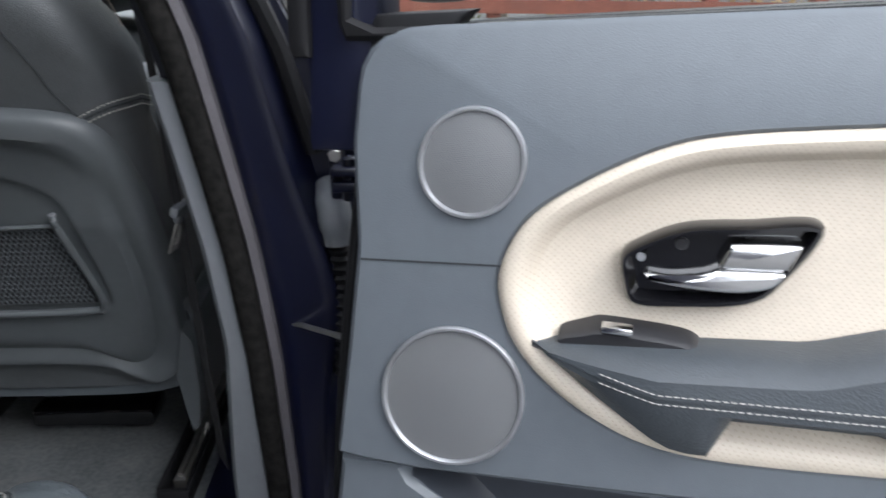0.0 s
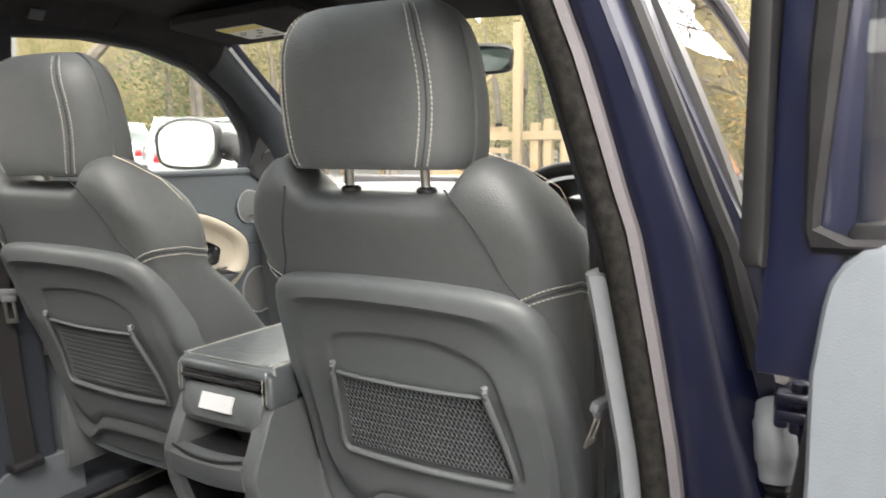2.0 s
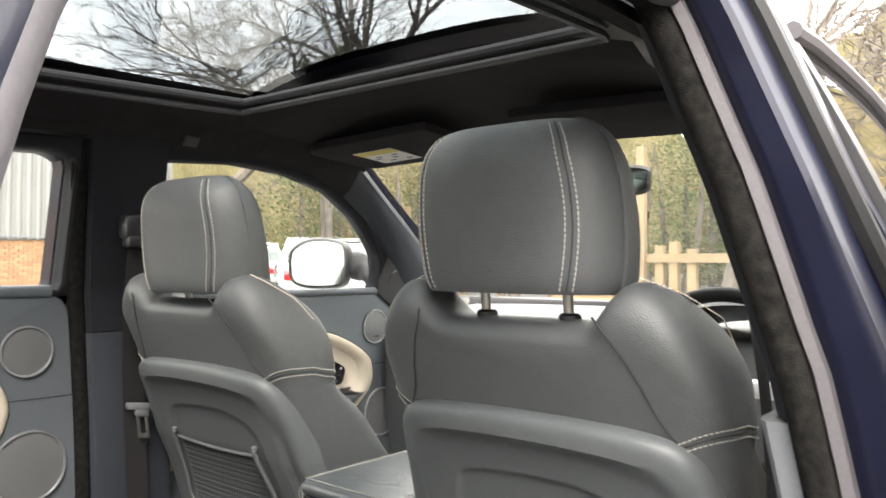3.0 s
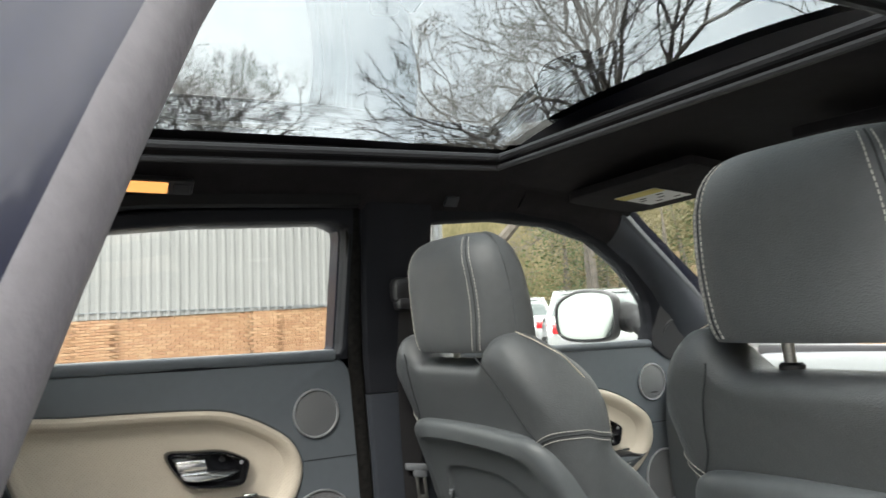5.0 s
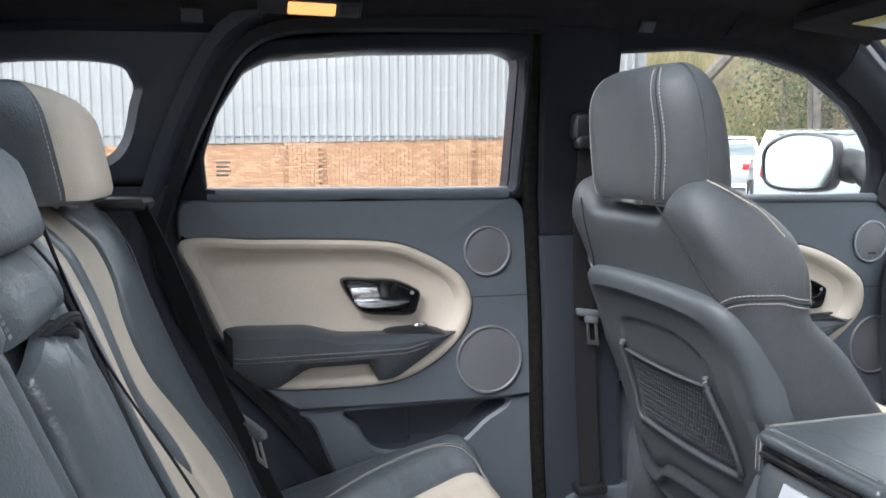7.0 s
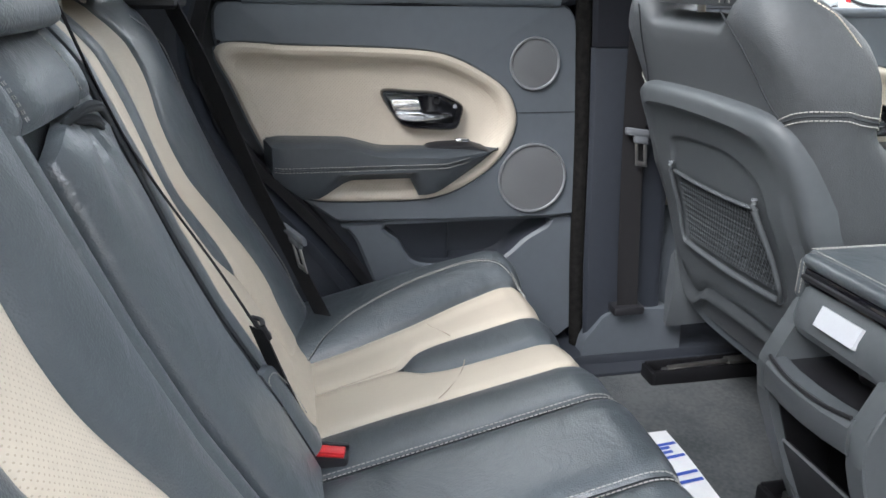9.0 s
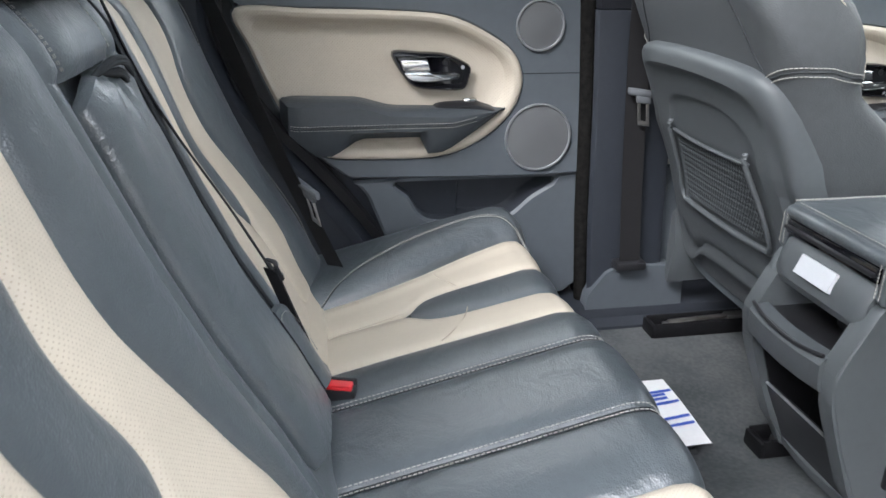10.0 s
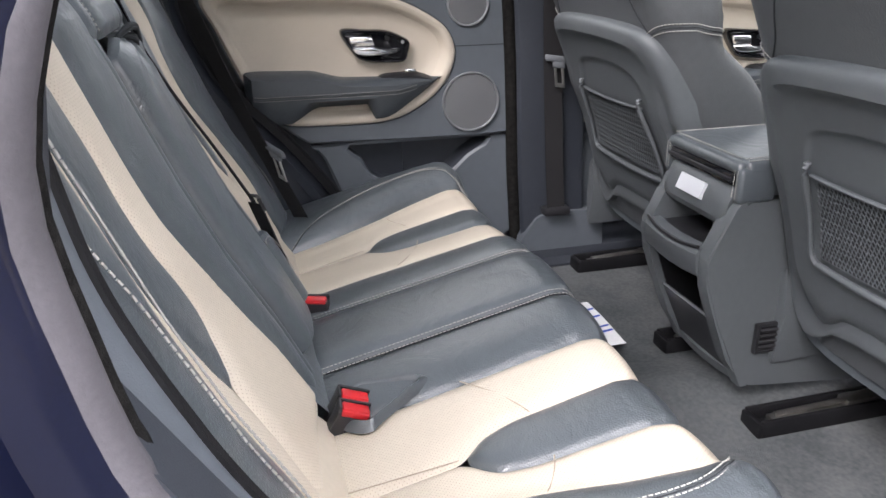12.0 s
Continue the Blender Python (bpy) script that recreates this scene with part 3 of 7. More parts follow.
WIN_FRONT = [(0.076, 1.30), (0.070, 1.398), (0.080, 1.441), (0.263, 1.455), (0.42, 1.447), (0.565, 1.416), (0.70, 1.35), (0.80, 1.27), (0.84, 1.20), (0.84, 1.151), (0.45, 1.155), (0.08, 1.16)]
FRAME_FRONT = [(0.02, 1.15), (0.02, 1.45), (0.05, 1.478), (0.263, 1.484), (0.43, 1.475), (0.585, 1.443), (0.74, 1.365), (0.90, 1.255), (1.02, 1.16), (0.98, 1.14), (0.5, 1.14)]
BEIGE_FRONT = [(0.08, 1.062), (0.30, 1.055), (0.50, 1.048), (0.61, 1.040), (0.66, 1.031), (0.72, 1.010), (0.785, 0.975), (0.822, 0.94), (0.826, 0.885), (0.795, 0.84), (0.725, 0.790), (0.62, 0.755), (0.45, 0.752), (0.10, 0.757), (0.07, 0.90)]
TRIM_FRONT = [(0.05, 1.150), (0.45, 1.152), (0.95, 1.148), (1.02, 1.10), (1.02, 0.70), (0.95, 0.55), (0.30, 0.50), (0.05, 0.50), (0.03, 0.85)]


def front_door(side, name, label):
    base = (side * 0.916, 1.05, 0.42)
    d = thing(name, base, label, "car door", kind="structure")
    part("upper_trim", frame_ring(side, corners(TRIM_FRONT, 200), inset(flat2(BEIGE_FRONT, 160), 0.001), (0.45, 0.90), -0.03, 0.0, 0.005, 160), TRIM, d, "slate grained plastic door trim")
    part("sill_roll", tube([side_point(side, u, 1.146, -0.004) for u in (0.06, 0.5, 0.95)], 0.011, 12), TRIM, d)
    card(side, BEIGE_FRONT, d, True, 0)
    part("trim_seam", loft([[side_point(side, u, v, 0.0008) for v in (0.9295, 0.9315)] for u in (1.01, 0.9, 0.826)], closed=False), SEAM, d)
    speaker(side, (0.836, 1.041), 0.051, d, True)
    speaker(side, (0.866, 0.786), 0.0725, d)
    door_handle(side, (0.64, 0.925), d)
    arm_rest(side, d, 0.79, 0.22, 0.858)
    part("window_frame", frame_ring(side, corners(FRAME_FRONT, 160), flat2(WIN_FRONT, 160, False), (0.45, 1.28), -0.045, 0.006, 0.005, 140), PILLAR, d, "black window surround")
    if side < 0:
        g = part("pane", ([side_point(side, u, v, -0.02) for u, v in inset(flat2(WIN_FRONT, 90, False), -0.008)], [tuple(range(90))]), GLASS, d, "clear side window")
    else:
        # the driver's window is seen from outside: flush curved pane, moulding along the roof line, black edge strip
        top = lambda y: lerp_at([(0.03, 1.462), (0.15, 1.478), (0.30, 1.484), (0.48, 1.478), (0.60, 1.448), (0.75, 1.37), (0.90, 1.26), (1.02, 1.15)], y)
        skin_x = lambda y, z: 0.733 - 0.45 * (z - 1.34) - 0.25 * (z - 1.30) ** 2 - 0.10 * max(0.0, y - 0.45) ** 2
        ys = [0.045 + 0.965 * k / 24 for k in range(25)]
        col = lambda y: [Vector((skin_x(y, z), y, z)) for z in [1.125 + (top(y) - 1.125) * j / 8 for j in range(9)]]
        g = part("pane", loft([col(y) for y in ys], closed=False), GLASS, d, "reflecting driver's side window")
        line = [(skin_x(y, top(y)) + 0.006, y, top(y)) for y in [0.03 + 0.98 * k / 20 for k in range(21)]]
        part("roof_moulding", tube(line, 0.010, 8, steps=60), SEALGREY, d, "grey moulding along the roof line")
        part("window_header", loft([[Vector((x - dx, y, z + dz)) for dx, dz in ((0.004, 0.002), (0.004, -0.012), (0.05, -0.006), (0.10, 0.010), (0.10, 0.024))] for x, y, z in line], True, True), RUBBER, d, "black header over the driver's window")
        part("window_edge", loft([[Vector((skin_x(0.04, z) + dx, y, z)) for dx, y in ((-0.012, 0.02), (0.002, 0.02), (0.003, 0.05), (-0.012, 0.05))] for z in [1.10 + 0.36 * j / 10 for j in range(11)]], True, True), BLACK, d, "gloss black window edge strip")
    g.visible_shadow = False
    tw = [side_point(side, u, v, 0.012) for u, v in arc2((0.905, 1.178), 0.030, 32)]
    part("tweeter_ring", tube(tw, 0.006, 8, closed=True, steps=32), BLACK, d, "black tweeter surround")
    part("tweeter", disc(side_point(side, 0.905, 1.178, 0.006), 0.024, (-side, 0, 0), 0.006, 28, 0.004), RUBBER, d)
    skin = corners([(0.03, 1.14), (0.02, 0.42), (1.05, 0.42), (1.08, 0.8), (1.06, 1.13)], 100)
    part("door_skin", plate(side, skin, -0.19, -0.075, 0.02), PAINT, d, "navy blue painted door shell")
    return d


rear_door(-1, "door_1", "closed rear car door, slate trim with cream leather card")
DROP, TIP, LEAN = -0.066, 0.12, 0.15
door_right_rear = rear_door(1, "door_2", "open rear car door, slate trim with cream leather card", 0.045)
DROP, TIP, LEAN = 0.0, 0.0, 0.4
door_right_rear.rotation_euler = (0, 0, radians(71))
front_door(-1, "door_3", "closed front passenger door with cream leather card")
front_door(1, "door_4", "closed driver's door with slate trim and cream card")


# ---- pillars ----
def pillar_line(z, side=-1):
    """The rear inner edge of the middle pillar: distance from the car's middle, and y."""
    low = [(0.38, 0.740), (0.524, 0.737), (0.735, 0.727), (0.88, 0.711), (1.0, 0.690), (1.126, 0.666)] if side > 0 else [(0.38, 0.668), (1.08, 0.662)]
    x = lerp_at(low + [(1.16, 0.655), (1.30, 0.615), (1.45, 0.560), (1.52, 0.53)], z)
    y = lerp_at([(0.38, 0.0), (0.63, -0.018), (0.90, -0.03), (1.08, -0.042), (1.20, -0.055), (1.45, -0.088), (1.52, -0.10)], z)
    return x, y


def pillar_strip(side, prof, z0, z1, n=24):
    loops = []
    for k in range(n + 1):
        z = z0 + (z1 - z0) * k / n
        x, y = pillar_line(z, side)
        loops.append([(side * (x + dx), y + dy, z) for dx, dy in (prof(z) if callable(prof) else prof)])
    return loft(loops, True, True)


def middle_pillar(side, name, label):
    p = thing(name, (side * 0.67, 0, 0.38), label, "car pillar", kind="structure")
    def trim_profile(z):
        if side < 0:
            return [(0.0, 0.175), (-0.006, 0.16), (-0.008, 0.03), (-0.004, 0.006), (0.006, 0.0), (0.018, 0.004), (0.02, 0.175)]
        e = -0.009 - 0.021 * max(0.0, min(1.0, (0.75 - z) / 0.22))
        return [(e, 0.175), (e - 0.004, 0.16), (e - 0.004, 0.02), (e, 0.002), (e + 0.006, -0.004), (0.016, -0.004), (0.024, 0.004), (0.024, 0.175)]
    # same trim both sides: pale by the open door, darkened for far-side shade
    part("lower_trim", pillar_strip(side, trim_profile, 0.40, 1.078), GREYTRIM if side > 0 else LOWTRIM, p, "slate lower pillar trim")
    part("upper_trim", pillar_strip(side, [(0.006, 0.165), (0.0, 0.15), (-0.001, 0.035), (0.004, 0.012), (0.014, 0.005), (0.03, 0.01), (0.03, 0.165)], 1.080, 1.475), PILLAR, p, "charcoal cloth upper pillar trim")
    seal = []
    for k in range(24):
        z = 0.40 + 1.09 * k / 23
        x, y = pillar_line(z, side)
        seal.append((side * (x + 0.034), y - 0.004, z))
    part("flocked_seal", tube(seal, 0.0165, 12, steps=60), FLOCK, p, "dusty black flocked door seal")
    part("seal_lip", pillar_strip(side, [(0.048, -0.006), (0.052, -0.014), (0.062, -0.011), (0.064, 0.0), (0.056, 0.006)], 0.40, 1.49), SEALGREY, p, "grey seal flange")
    ridge = smooth_keys([(0.38, 0.030), (0.595, 0.042), (0.70, 0.058), (0.78, 0.080), (0.83, 0.084), (0.90, 0.070), (0.96, 0.060), (1.08, 0.054), (1.16, 0.050), (1.30, 0.040), (1.5, 0.036)])

    def post_profile(z):
        w = 0.066 + ridge(z)
        outer = lerp_at([(0.38, 0.215), (1.0, 0.215), (1.12, 0.160), (1.3, 0.128), (1.5, 0.124)], z)
        return [(0.04, 0.02), (0.066, -0.004), (0.072, -0.009), (0.066 + 0.3 * (w - 0.066), -0.011), (0.066 + 0.7 * (w - 0.066), -0.008), (w - 0.008, -0.009), (w - 0.002, -0.006), (w + 0.001, 0.002), (w + 0.004, 0.014), (w + 0.016, 0.045), (outer, 0.05), (outer, 0.08), (0.04, 0.08)]
    part("painted_post", pillar_strip(side, post_profile, 0.40, 1.49, 48), PAINT, p, "navy blue painted door pillar")
    rub = []
    for k in range(20):
        z = 0.99 + 0.49 * k / 19
        x, y = pillar_line(z, side)
        rub.append((side * (x + lerp_at([(1.0, 0.150), (1.12, 0.138), (1.3, 0.118), (1.5, 0.112)], z)), y + 0.034, z))
    part("outer_seal", tube(rub, 0.012, 8, steps=40), RUBBER, p, "black rubber outer seal")
    if side > 0:
        for zc, nm in ((0.975, "upper"), (0.600, "lower")):
            x, y = pillar_line(zc, side)
            h = part("hinge", join(box((x + 0.168, y - 0.012, zc - 0.032), (x + 0.182, y + 0.05, zc + 0.032), 0.004),
                                   box((x + 0.172, y - 0.045, zc - 0.014), (x + 0.215, y - 0.010, zc - 0.002), 0.003),
                                   box((x + 0.172, y - 0.045, zc + 0.004), (x + 0.215, y - 0.010, zc + 0.014), 0.003)), PAINT, p, "painted steel door hinge")
            part("hinge_pin", disc((x + 0.192, y - 0.03, zc - 0.026), 0.008, (0, 0, 1), 0.05, 16, 0.002), PAINT, h)
            part("bolt", disc((x + 0.175, y - 0.014, zc + 0.022), 0.008, (0, -1, 0), 0.006, 6, 0.001), STEEL, h)
        part("check_strap", join(tube([(0.796, -0.014, 0.774), (0.83, -0.05, 0.781), (0.886, -0.10, 0.789)], [0.007, 0.005, 0.006], 8, flat=0.5),
                                 disc((0.800, -0.014, 0.763), 0.011, (0, 0, 1), 0.022, 14, 0.003)), STEEL, p, "steel door check strap")
        boot = []
        for k in range(48):
            z = 0.70 + 0.19 * k / 47
            r = 0.013 + 0.003 * math.sin(k * 2.1)
            boot.append([(0.868 + r * math.cos(a * math.pi / 6), -0.02 + r * math.sin(a * math.pi / 6), z) for a in range(12)])
        b = part("cable_boot", loft(boot, True, True), RUBBER, p, "ribbed black cable boot")
        part("boot_collar", tube([(0.866, -0.02, 0.88), (0.862, -0.015, 0.925), (0.855, 0.01, 0.945)], [0.018, 0.021, 0.018], 12), GREYTRIM, b, "grey boot collar")
    return p


middle_pillar(-1, "pillar_1", "slate middle pillar with charcoal cloth upper half")
middle_pillar(1, "pillar_2", "middle pillar with seals and navy door jamb")

# the sill and the aperture behind the open door
APERTURE = [(-0.10, 1.475), (-0.40, 1.462), (-0.56, 1.448), (-0.635, 1.405), (-0.690, 1.31), (-0.718, 1.25), (-0.752, 1.16), (-0.772, 1.09), (-0.764, 1.02), (-0.71, 0.90), (-0.61, 0.785), (-0.54, 0.70), (-0.47, 0.60), (-0.42, 0.50), (-0.36, 0.43), (-0.15, 0.405), (-0.0, 0.405)]


def aperture(side, name, label):
    a = thing(name, (side * 0.70, -0.5, 0.42), label, "door aperture", kind="structure")
    back = lambda v: lerp_at([(0.43, 0.0), (0.60, 0.016), (0.70, 0.026), (0.785, 0.028), (0.90, 0.026), (0.98, 0.008), (1.05, 0.0)], v) if side > 0 else 0.0
    line = [p for p in cat([(u - back(v), v, 0) for u, v in APERTURE], 70, False)]
    def strip(prof):
        loops = []
        for i, p in enumerate(line):
            t = (line[min(i + 1, 69)] - line[max(i - 1, 0)]).normalized()
            nrm = Vector((-t.y, t.x, 0))  # towards the outside of the opening is -nrm
            loops.append([side_point(side, p.x + nrm.x * q, p.y + nrm.y * q, -dx) for dx, q in prof])
        return loft(loops, True, True)
    part("flocked_seal", strip([(0.006 + 0.009 * math.cos(k * math.pi / 6), 0.001 + 0.0068 * math.sin(k * math.pi / 6)) for k in range(12)]), FLOCK, a, "dusty black flocked door seal")
    # daylight on the near bulb is painted as grey; the far one stays black
    part("seal_bulb", strip([(0.026 + 0.019 * math.cos(k * math.pi / 8), -0.008 + 0.017 * math.sin(k * math.pi / 8)) for k in range(16)]), SEALGREY if side > 0 else RUBBER, a, "smooth seal bulb, grey where lit, black where shaded")
    if side < 0:
        part("edge_trim", strip([(-0.002, 0.003), (-0.010, 0.011), (-0.022, 0.013), (-0.034, 0.008), (-0.034, -0.01), (-0.004, -0.01)]), RUBBER, a, "black trim edge inside the seal")
    else:
        # slate panel between the seal and the bench, with a dark gap beside the bolster
        rear = smooth_keys([(0.70, -0.665), (0.80, -0.715), (0.864, -0.739), (0.947, -0.766), (1.005, -0.778), (1.10, -0.788)])
        near = smooth_keys([(0.70, -0.612), (0.80, -0.680), (0.855, -0.712), (0.943, -0.751), (1.004, -0.772), (1.10, -0.787)])
        zs = [0.70 + 0.39 * k / 26 for k in range(27)]
        part("side_panel", loft([[Vector((x, rear(z) + (near(z) - rear(z)) * q, z)) for q, x in ((-0.5, 0.668), (0.0, 0.664), (0.35, 0.658), (0.75, 0.652), (0.93, 0.648), (1.0, 0.640), (0.9, 0.630), (-0.5, 0.640))] for z in zs], True, True), TRIM, a, "slate plastic panel beside the bench")
        # black strip stands in for the shade in that gap
        part("gap_shade", loft([[Vector((x, near(z) + d, z)) for x, d in ((0.640, -0.004), (0.636, 0.003), (0.628, 0.004), (0.628, -0.004))] for z in zs], True, True), RUBBER, a, "black strip for the shade beside the bolster")
    # pale near, dark far: each side's light is in the trim colour
    part("inner_trim", strip([(-0.03, -0.05), (-0.035, -0.03), (-0.012, -0.012), (0.0, -0.006), (0.004, -0.012), (0.0, -0.05)]), GREYTRIM if side > 0 else LOWTRIM, a, "inner trim edge, toned for its side's light")
    part("painted_flange", strip([(0.020, -0.004), (0.036, 0.006), (0.046, -0.004), (0.052, -0.014), (0.058, -0.030), (0.078, -0.036), (0.088, -0.040), (0.094, -0.058), (0.116, -0.066), (0.13, -0.078), (0.14, -0.12), (0.02, -0.10)]), PAINT, a, "navy blue painted door jamb")
    return a


aperture(-1, "aperture_1", "black-sealed door opening beside the rear bench")
aperture(1, "aperture_2", "open doorway with flocked seal and navy painted jamb")

# ---- floor, roof, glazing ----
floor_w = lambda x: 0.38 + 0.035 * math.exp(-(x / 0.10) ** 2)
fl = part("floor", grid(lambda u, v: (u, v, floor_w(u) + 0.004 * math.sin(9 * u + 4 * v)), [-0.72 + 1.44 * i / 48 for i in range(49)], [-0.55 + 1.9 * i / 50 for i in range(51)]), CARPET,
          label="worn grey carpet on the cabin floor", category="floor", kind="structure")


def roof_z(x, y):
    along = lerp_at([(-1.6, 1.455), (-1.1, 1.52), (-0.7, 1.552), (-0.2, 1.575), (0.2, 1.585), (0.45, 1.572), (0.66, 1.535)], y)
    return along - 0.075 * (abs(x) / 0.52) ** 3


def headliner():
    outer = [(-0.555, 0.60), (-0.555, -1.5), (0.555, -1.5), (0.555, 0.60)]
    V, F = [], []
    glass_x, y0, y1 = 0.415, -0.98, 0.165
    rail = lambda s: [(s * glass_x, 0.012), (s * 0.44, -0.010), (s * 0.475, -0.012), (s * 0.515, -0.028), (s * 0.545, -0.075), (s * 0.565, -0.095)]
    parts = []
    for s in (-1, 1):
        ys = [-1.5 + 2.12 * i / 40 for i in range(41)]
        loops = [[(x if k < 4 else x, y, (roof_z(glass_x, y) + dz if k < 4 else 1.47 + 0.02 * (k == 4) + lerp_at([(-1.5, -0.04), (0.3, 0.0), (0.62, -0.03)], y))) for k, (x, dz) in enumerate(rail(s))] for y in ys]
        parts.append(loft(loops, closed=False))
    # front and rear crosses
    for ya, yb in ((y1, 0.63), (-1.5, y0)):
        parts.append(grid(lambda u, v: (u, v, roof_z(u, v) - 0.012 - 0.02 * min(1, min(abs(v - ya), abs(v - yb)) / 0.05)), [-0.44 + 0.88 * i / 30 for i in range(31)], [ya + (yb - ya) * j / 20 for j in range(21)]))
    return join(*parts)


ceiling = part("ceiling", headliner(), HEADLINER, label="black cloth headliner round a glass roof", category="ceiling", kind="structure")
roof_pane = part("window_2", grid(lambda u, v: (u, v, roof_z(u * 0.97, v) + 0.022), [-0.44 + 0.88 * i / 24 for i in range(25)], [-1.0 + 1.19 * j / 24 for j in range(25)]), TINT,
                 label="tinted panoramic glass roof", category="roof window", kind="structure")
roof_pane.visible_shadow = False
edge = [(-0.41, 0.15), (-0.395, 0.163), (0.395, 0.163), (0.41, 0.15), (0.41, -0.96), (0.395, -0.975), (-0.395, -0.975), (-0.41, -0.96)]
for dz, r in ((0.006, 0.008), (-0.014, 0.006)):
    part("trim", tube([(x * (1 - dz), y, roof_z(abs(x), y) + dz) for x, y in edge], r, 8, closed=True, steps=90, curve=False), BLACK, label="black roof glass seal", category="seal", kind="structure")
# outer roof panel, so that no sky shows between rail and body
for s in (-1, 1):
    part("roof_rail", grid(lambda u, v: (s * u, v, roof_z(0.43, v) + 0.035 - 1.2 * max(0, u - 0.5) ** 1.2), [0.43, 0.47, 0.51, 0.55, 0.59, 0.61], [-1.55 + 2.2 * j / 30 for j in range(31)]), PAINT,
         label="navy painted roof rail", category="car roof", kind="structure")
part("roof_front", grid(lambda u, v: (u, v, roof_z(u, v) + 0.028), [-0.5 + i / 20 for i in range(21)], [0.17 + 0.48 * j / 8 for j in range(9)]), PAINT, label="navy painted roof front", category="car roof", kind="structure")
part("roof_back", grid(lambda u, v: (u, v, roof_z(u, v) + 0.028), [-0.5 + i / 20 for i in range(21)], [-1.6 + 0.62 * j / 8 for j in range(9)]), PAINT, label="navy painted roof rear", category="car roof", kind="structure")

# windscreen, scuttle and front pillars
def screen(u, v):
    half = 0.50 + 0.14 * v
    return (u * half, 0.60 + 0.72 * v - (0.09 + 0.06 * v) * abs(u) ** 2.4, 1.515 - 0.385 * v - 0.012 * abs(u) ** 2)


ws = part("window_3", grid(screen, [-1 + i / 10 for i in range(21)], [j / 12 for j in range(13)]), GLASS, label="clear raked windscreen", category="windscreen", kind="structure")
ws.visible_shadow = False
A_EDGE = [(0.530, 0.60, 1.486), (0.550, 0.705, 1.417), (0.580, 0.83, 1.345), (0.605, 0.93, 1.285), (0.65, 1.10, 1.17)]
W_EDGE = [(0.604, 0.607, 1.404), (0.624, 0.705, 1.354), (0.652, 0.80, 1.288), (0.680, 0.875, 1.220), (0.70, 0.95, 1.130)]


def front_pillar(side, offs, head=None):
    """A bar between the windscreen's edge and the side window's edge; offs are (share, across, along, up)."""
    loops = []
    for a, w in zip(A_EDGE if head is None else head[0], W_EDGE if head is None else head[1]):
        A, W = Vector(a), Vector(w)
        loops.append([Vector((side * (p.x + dx), p.y + dy, p.z + dz)) for k, dx, dy, dz in offs for p in [A.lerp(W, k)]])
    return loft(loops, True, True)


for s in (-1, 1):
    part("header_end", front_pillar(s, ((-0.05, 0.03, 0.02, 0.015), (0.0, 0.0, 0.0, 0.0), (0.35, -0.012, 0.0, -0.004), (0.7, -0.010, 0.0, -0.006), (1.0, 0.004, 0.0, 0.0), (1.0, 0.05, 0.0, 0.012)), ([(0.500, 0.30, 1.545), (0.510, 0.45, 1.527), (0.531, 0.602, 1.484)], [(0.575, 0.30, 1.466), (0.585, 0.47, 1.448), (0.604, 0.609, 1.400)])), HEADLINER,
         label="black cloth end of the front header", category="trim", kind="structure")
for s, nm in ((-1, "pillar_3"), (1, "pillar_4")):
    part(nm, front_pillar(s, ((-0.05, 0.03, 0.02, 0.015), (0.0, 0.0, 0.0, 0.0), (0.08, -0.008, 0.0, -0.004), (0.35, -0.014, 0.0, -0.008), (0.7, -0.012, 0.0, -0.008), (0.95, -0.004, 0.0, -0.004), (1.0, 0.006, 0.0, 0.0), (1.0, 0.05, 0.0, 0.012))), LOWTRIM,
         label="slate windscreen pillar trim", category="car pillar", kind="structure")
    part("mirror_triangle", loft([[side_point(s, u, v, n) for u, v in flat2([(0.842, 1.14), (0.842, 1.245), (0.90, 1.255), (1.00, 1.20), (1.12, 1.12), (1.12, 1.05), (0.9, 1.10)], 50, False)] for n in (-0.03, 0.008)], True, True), BLACK,
         label="black plastic mirror triangle trim", category="trim", kind="structure")
    part("pillar_skin", front_pillar(s, ((-0.25, 0.035, 0.02, 0.02), (-0.06, 0.028, 0.0, 0.01), (1.0, 0.052, 0.0, 0.0), (1.0, 0.075, 0.0, 0.01), (0.3, 0.06, 0.02, 0.03))), PAINT, label="navy painted windscreen pillar", category="car pillar", kind="structure")

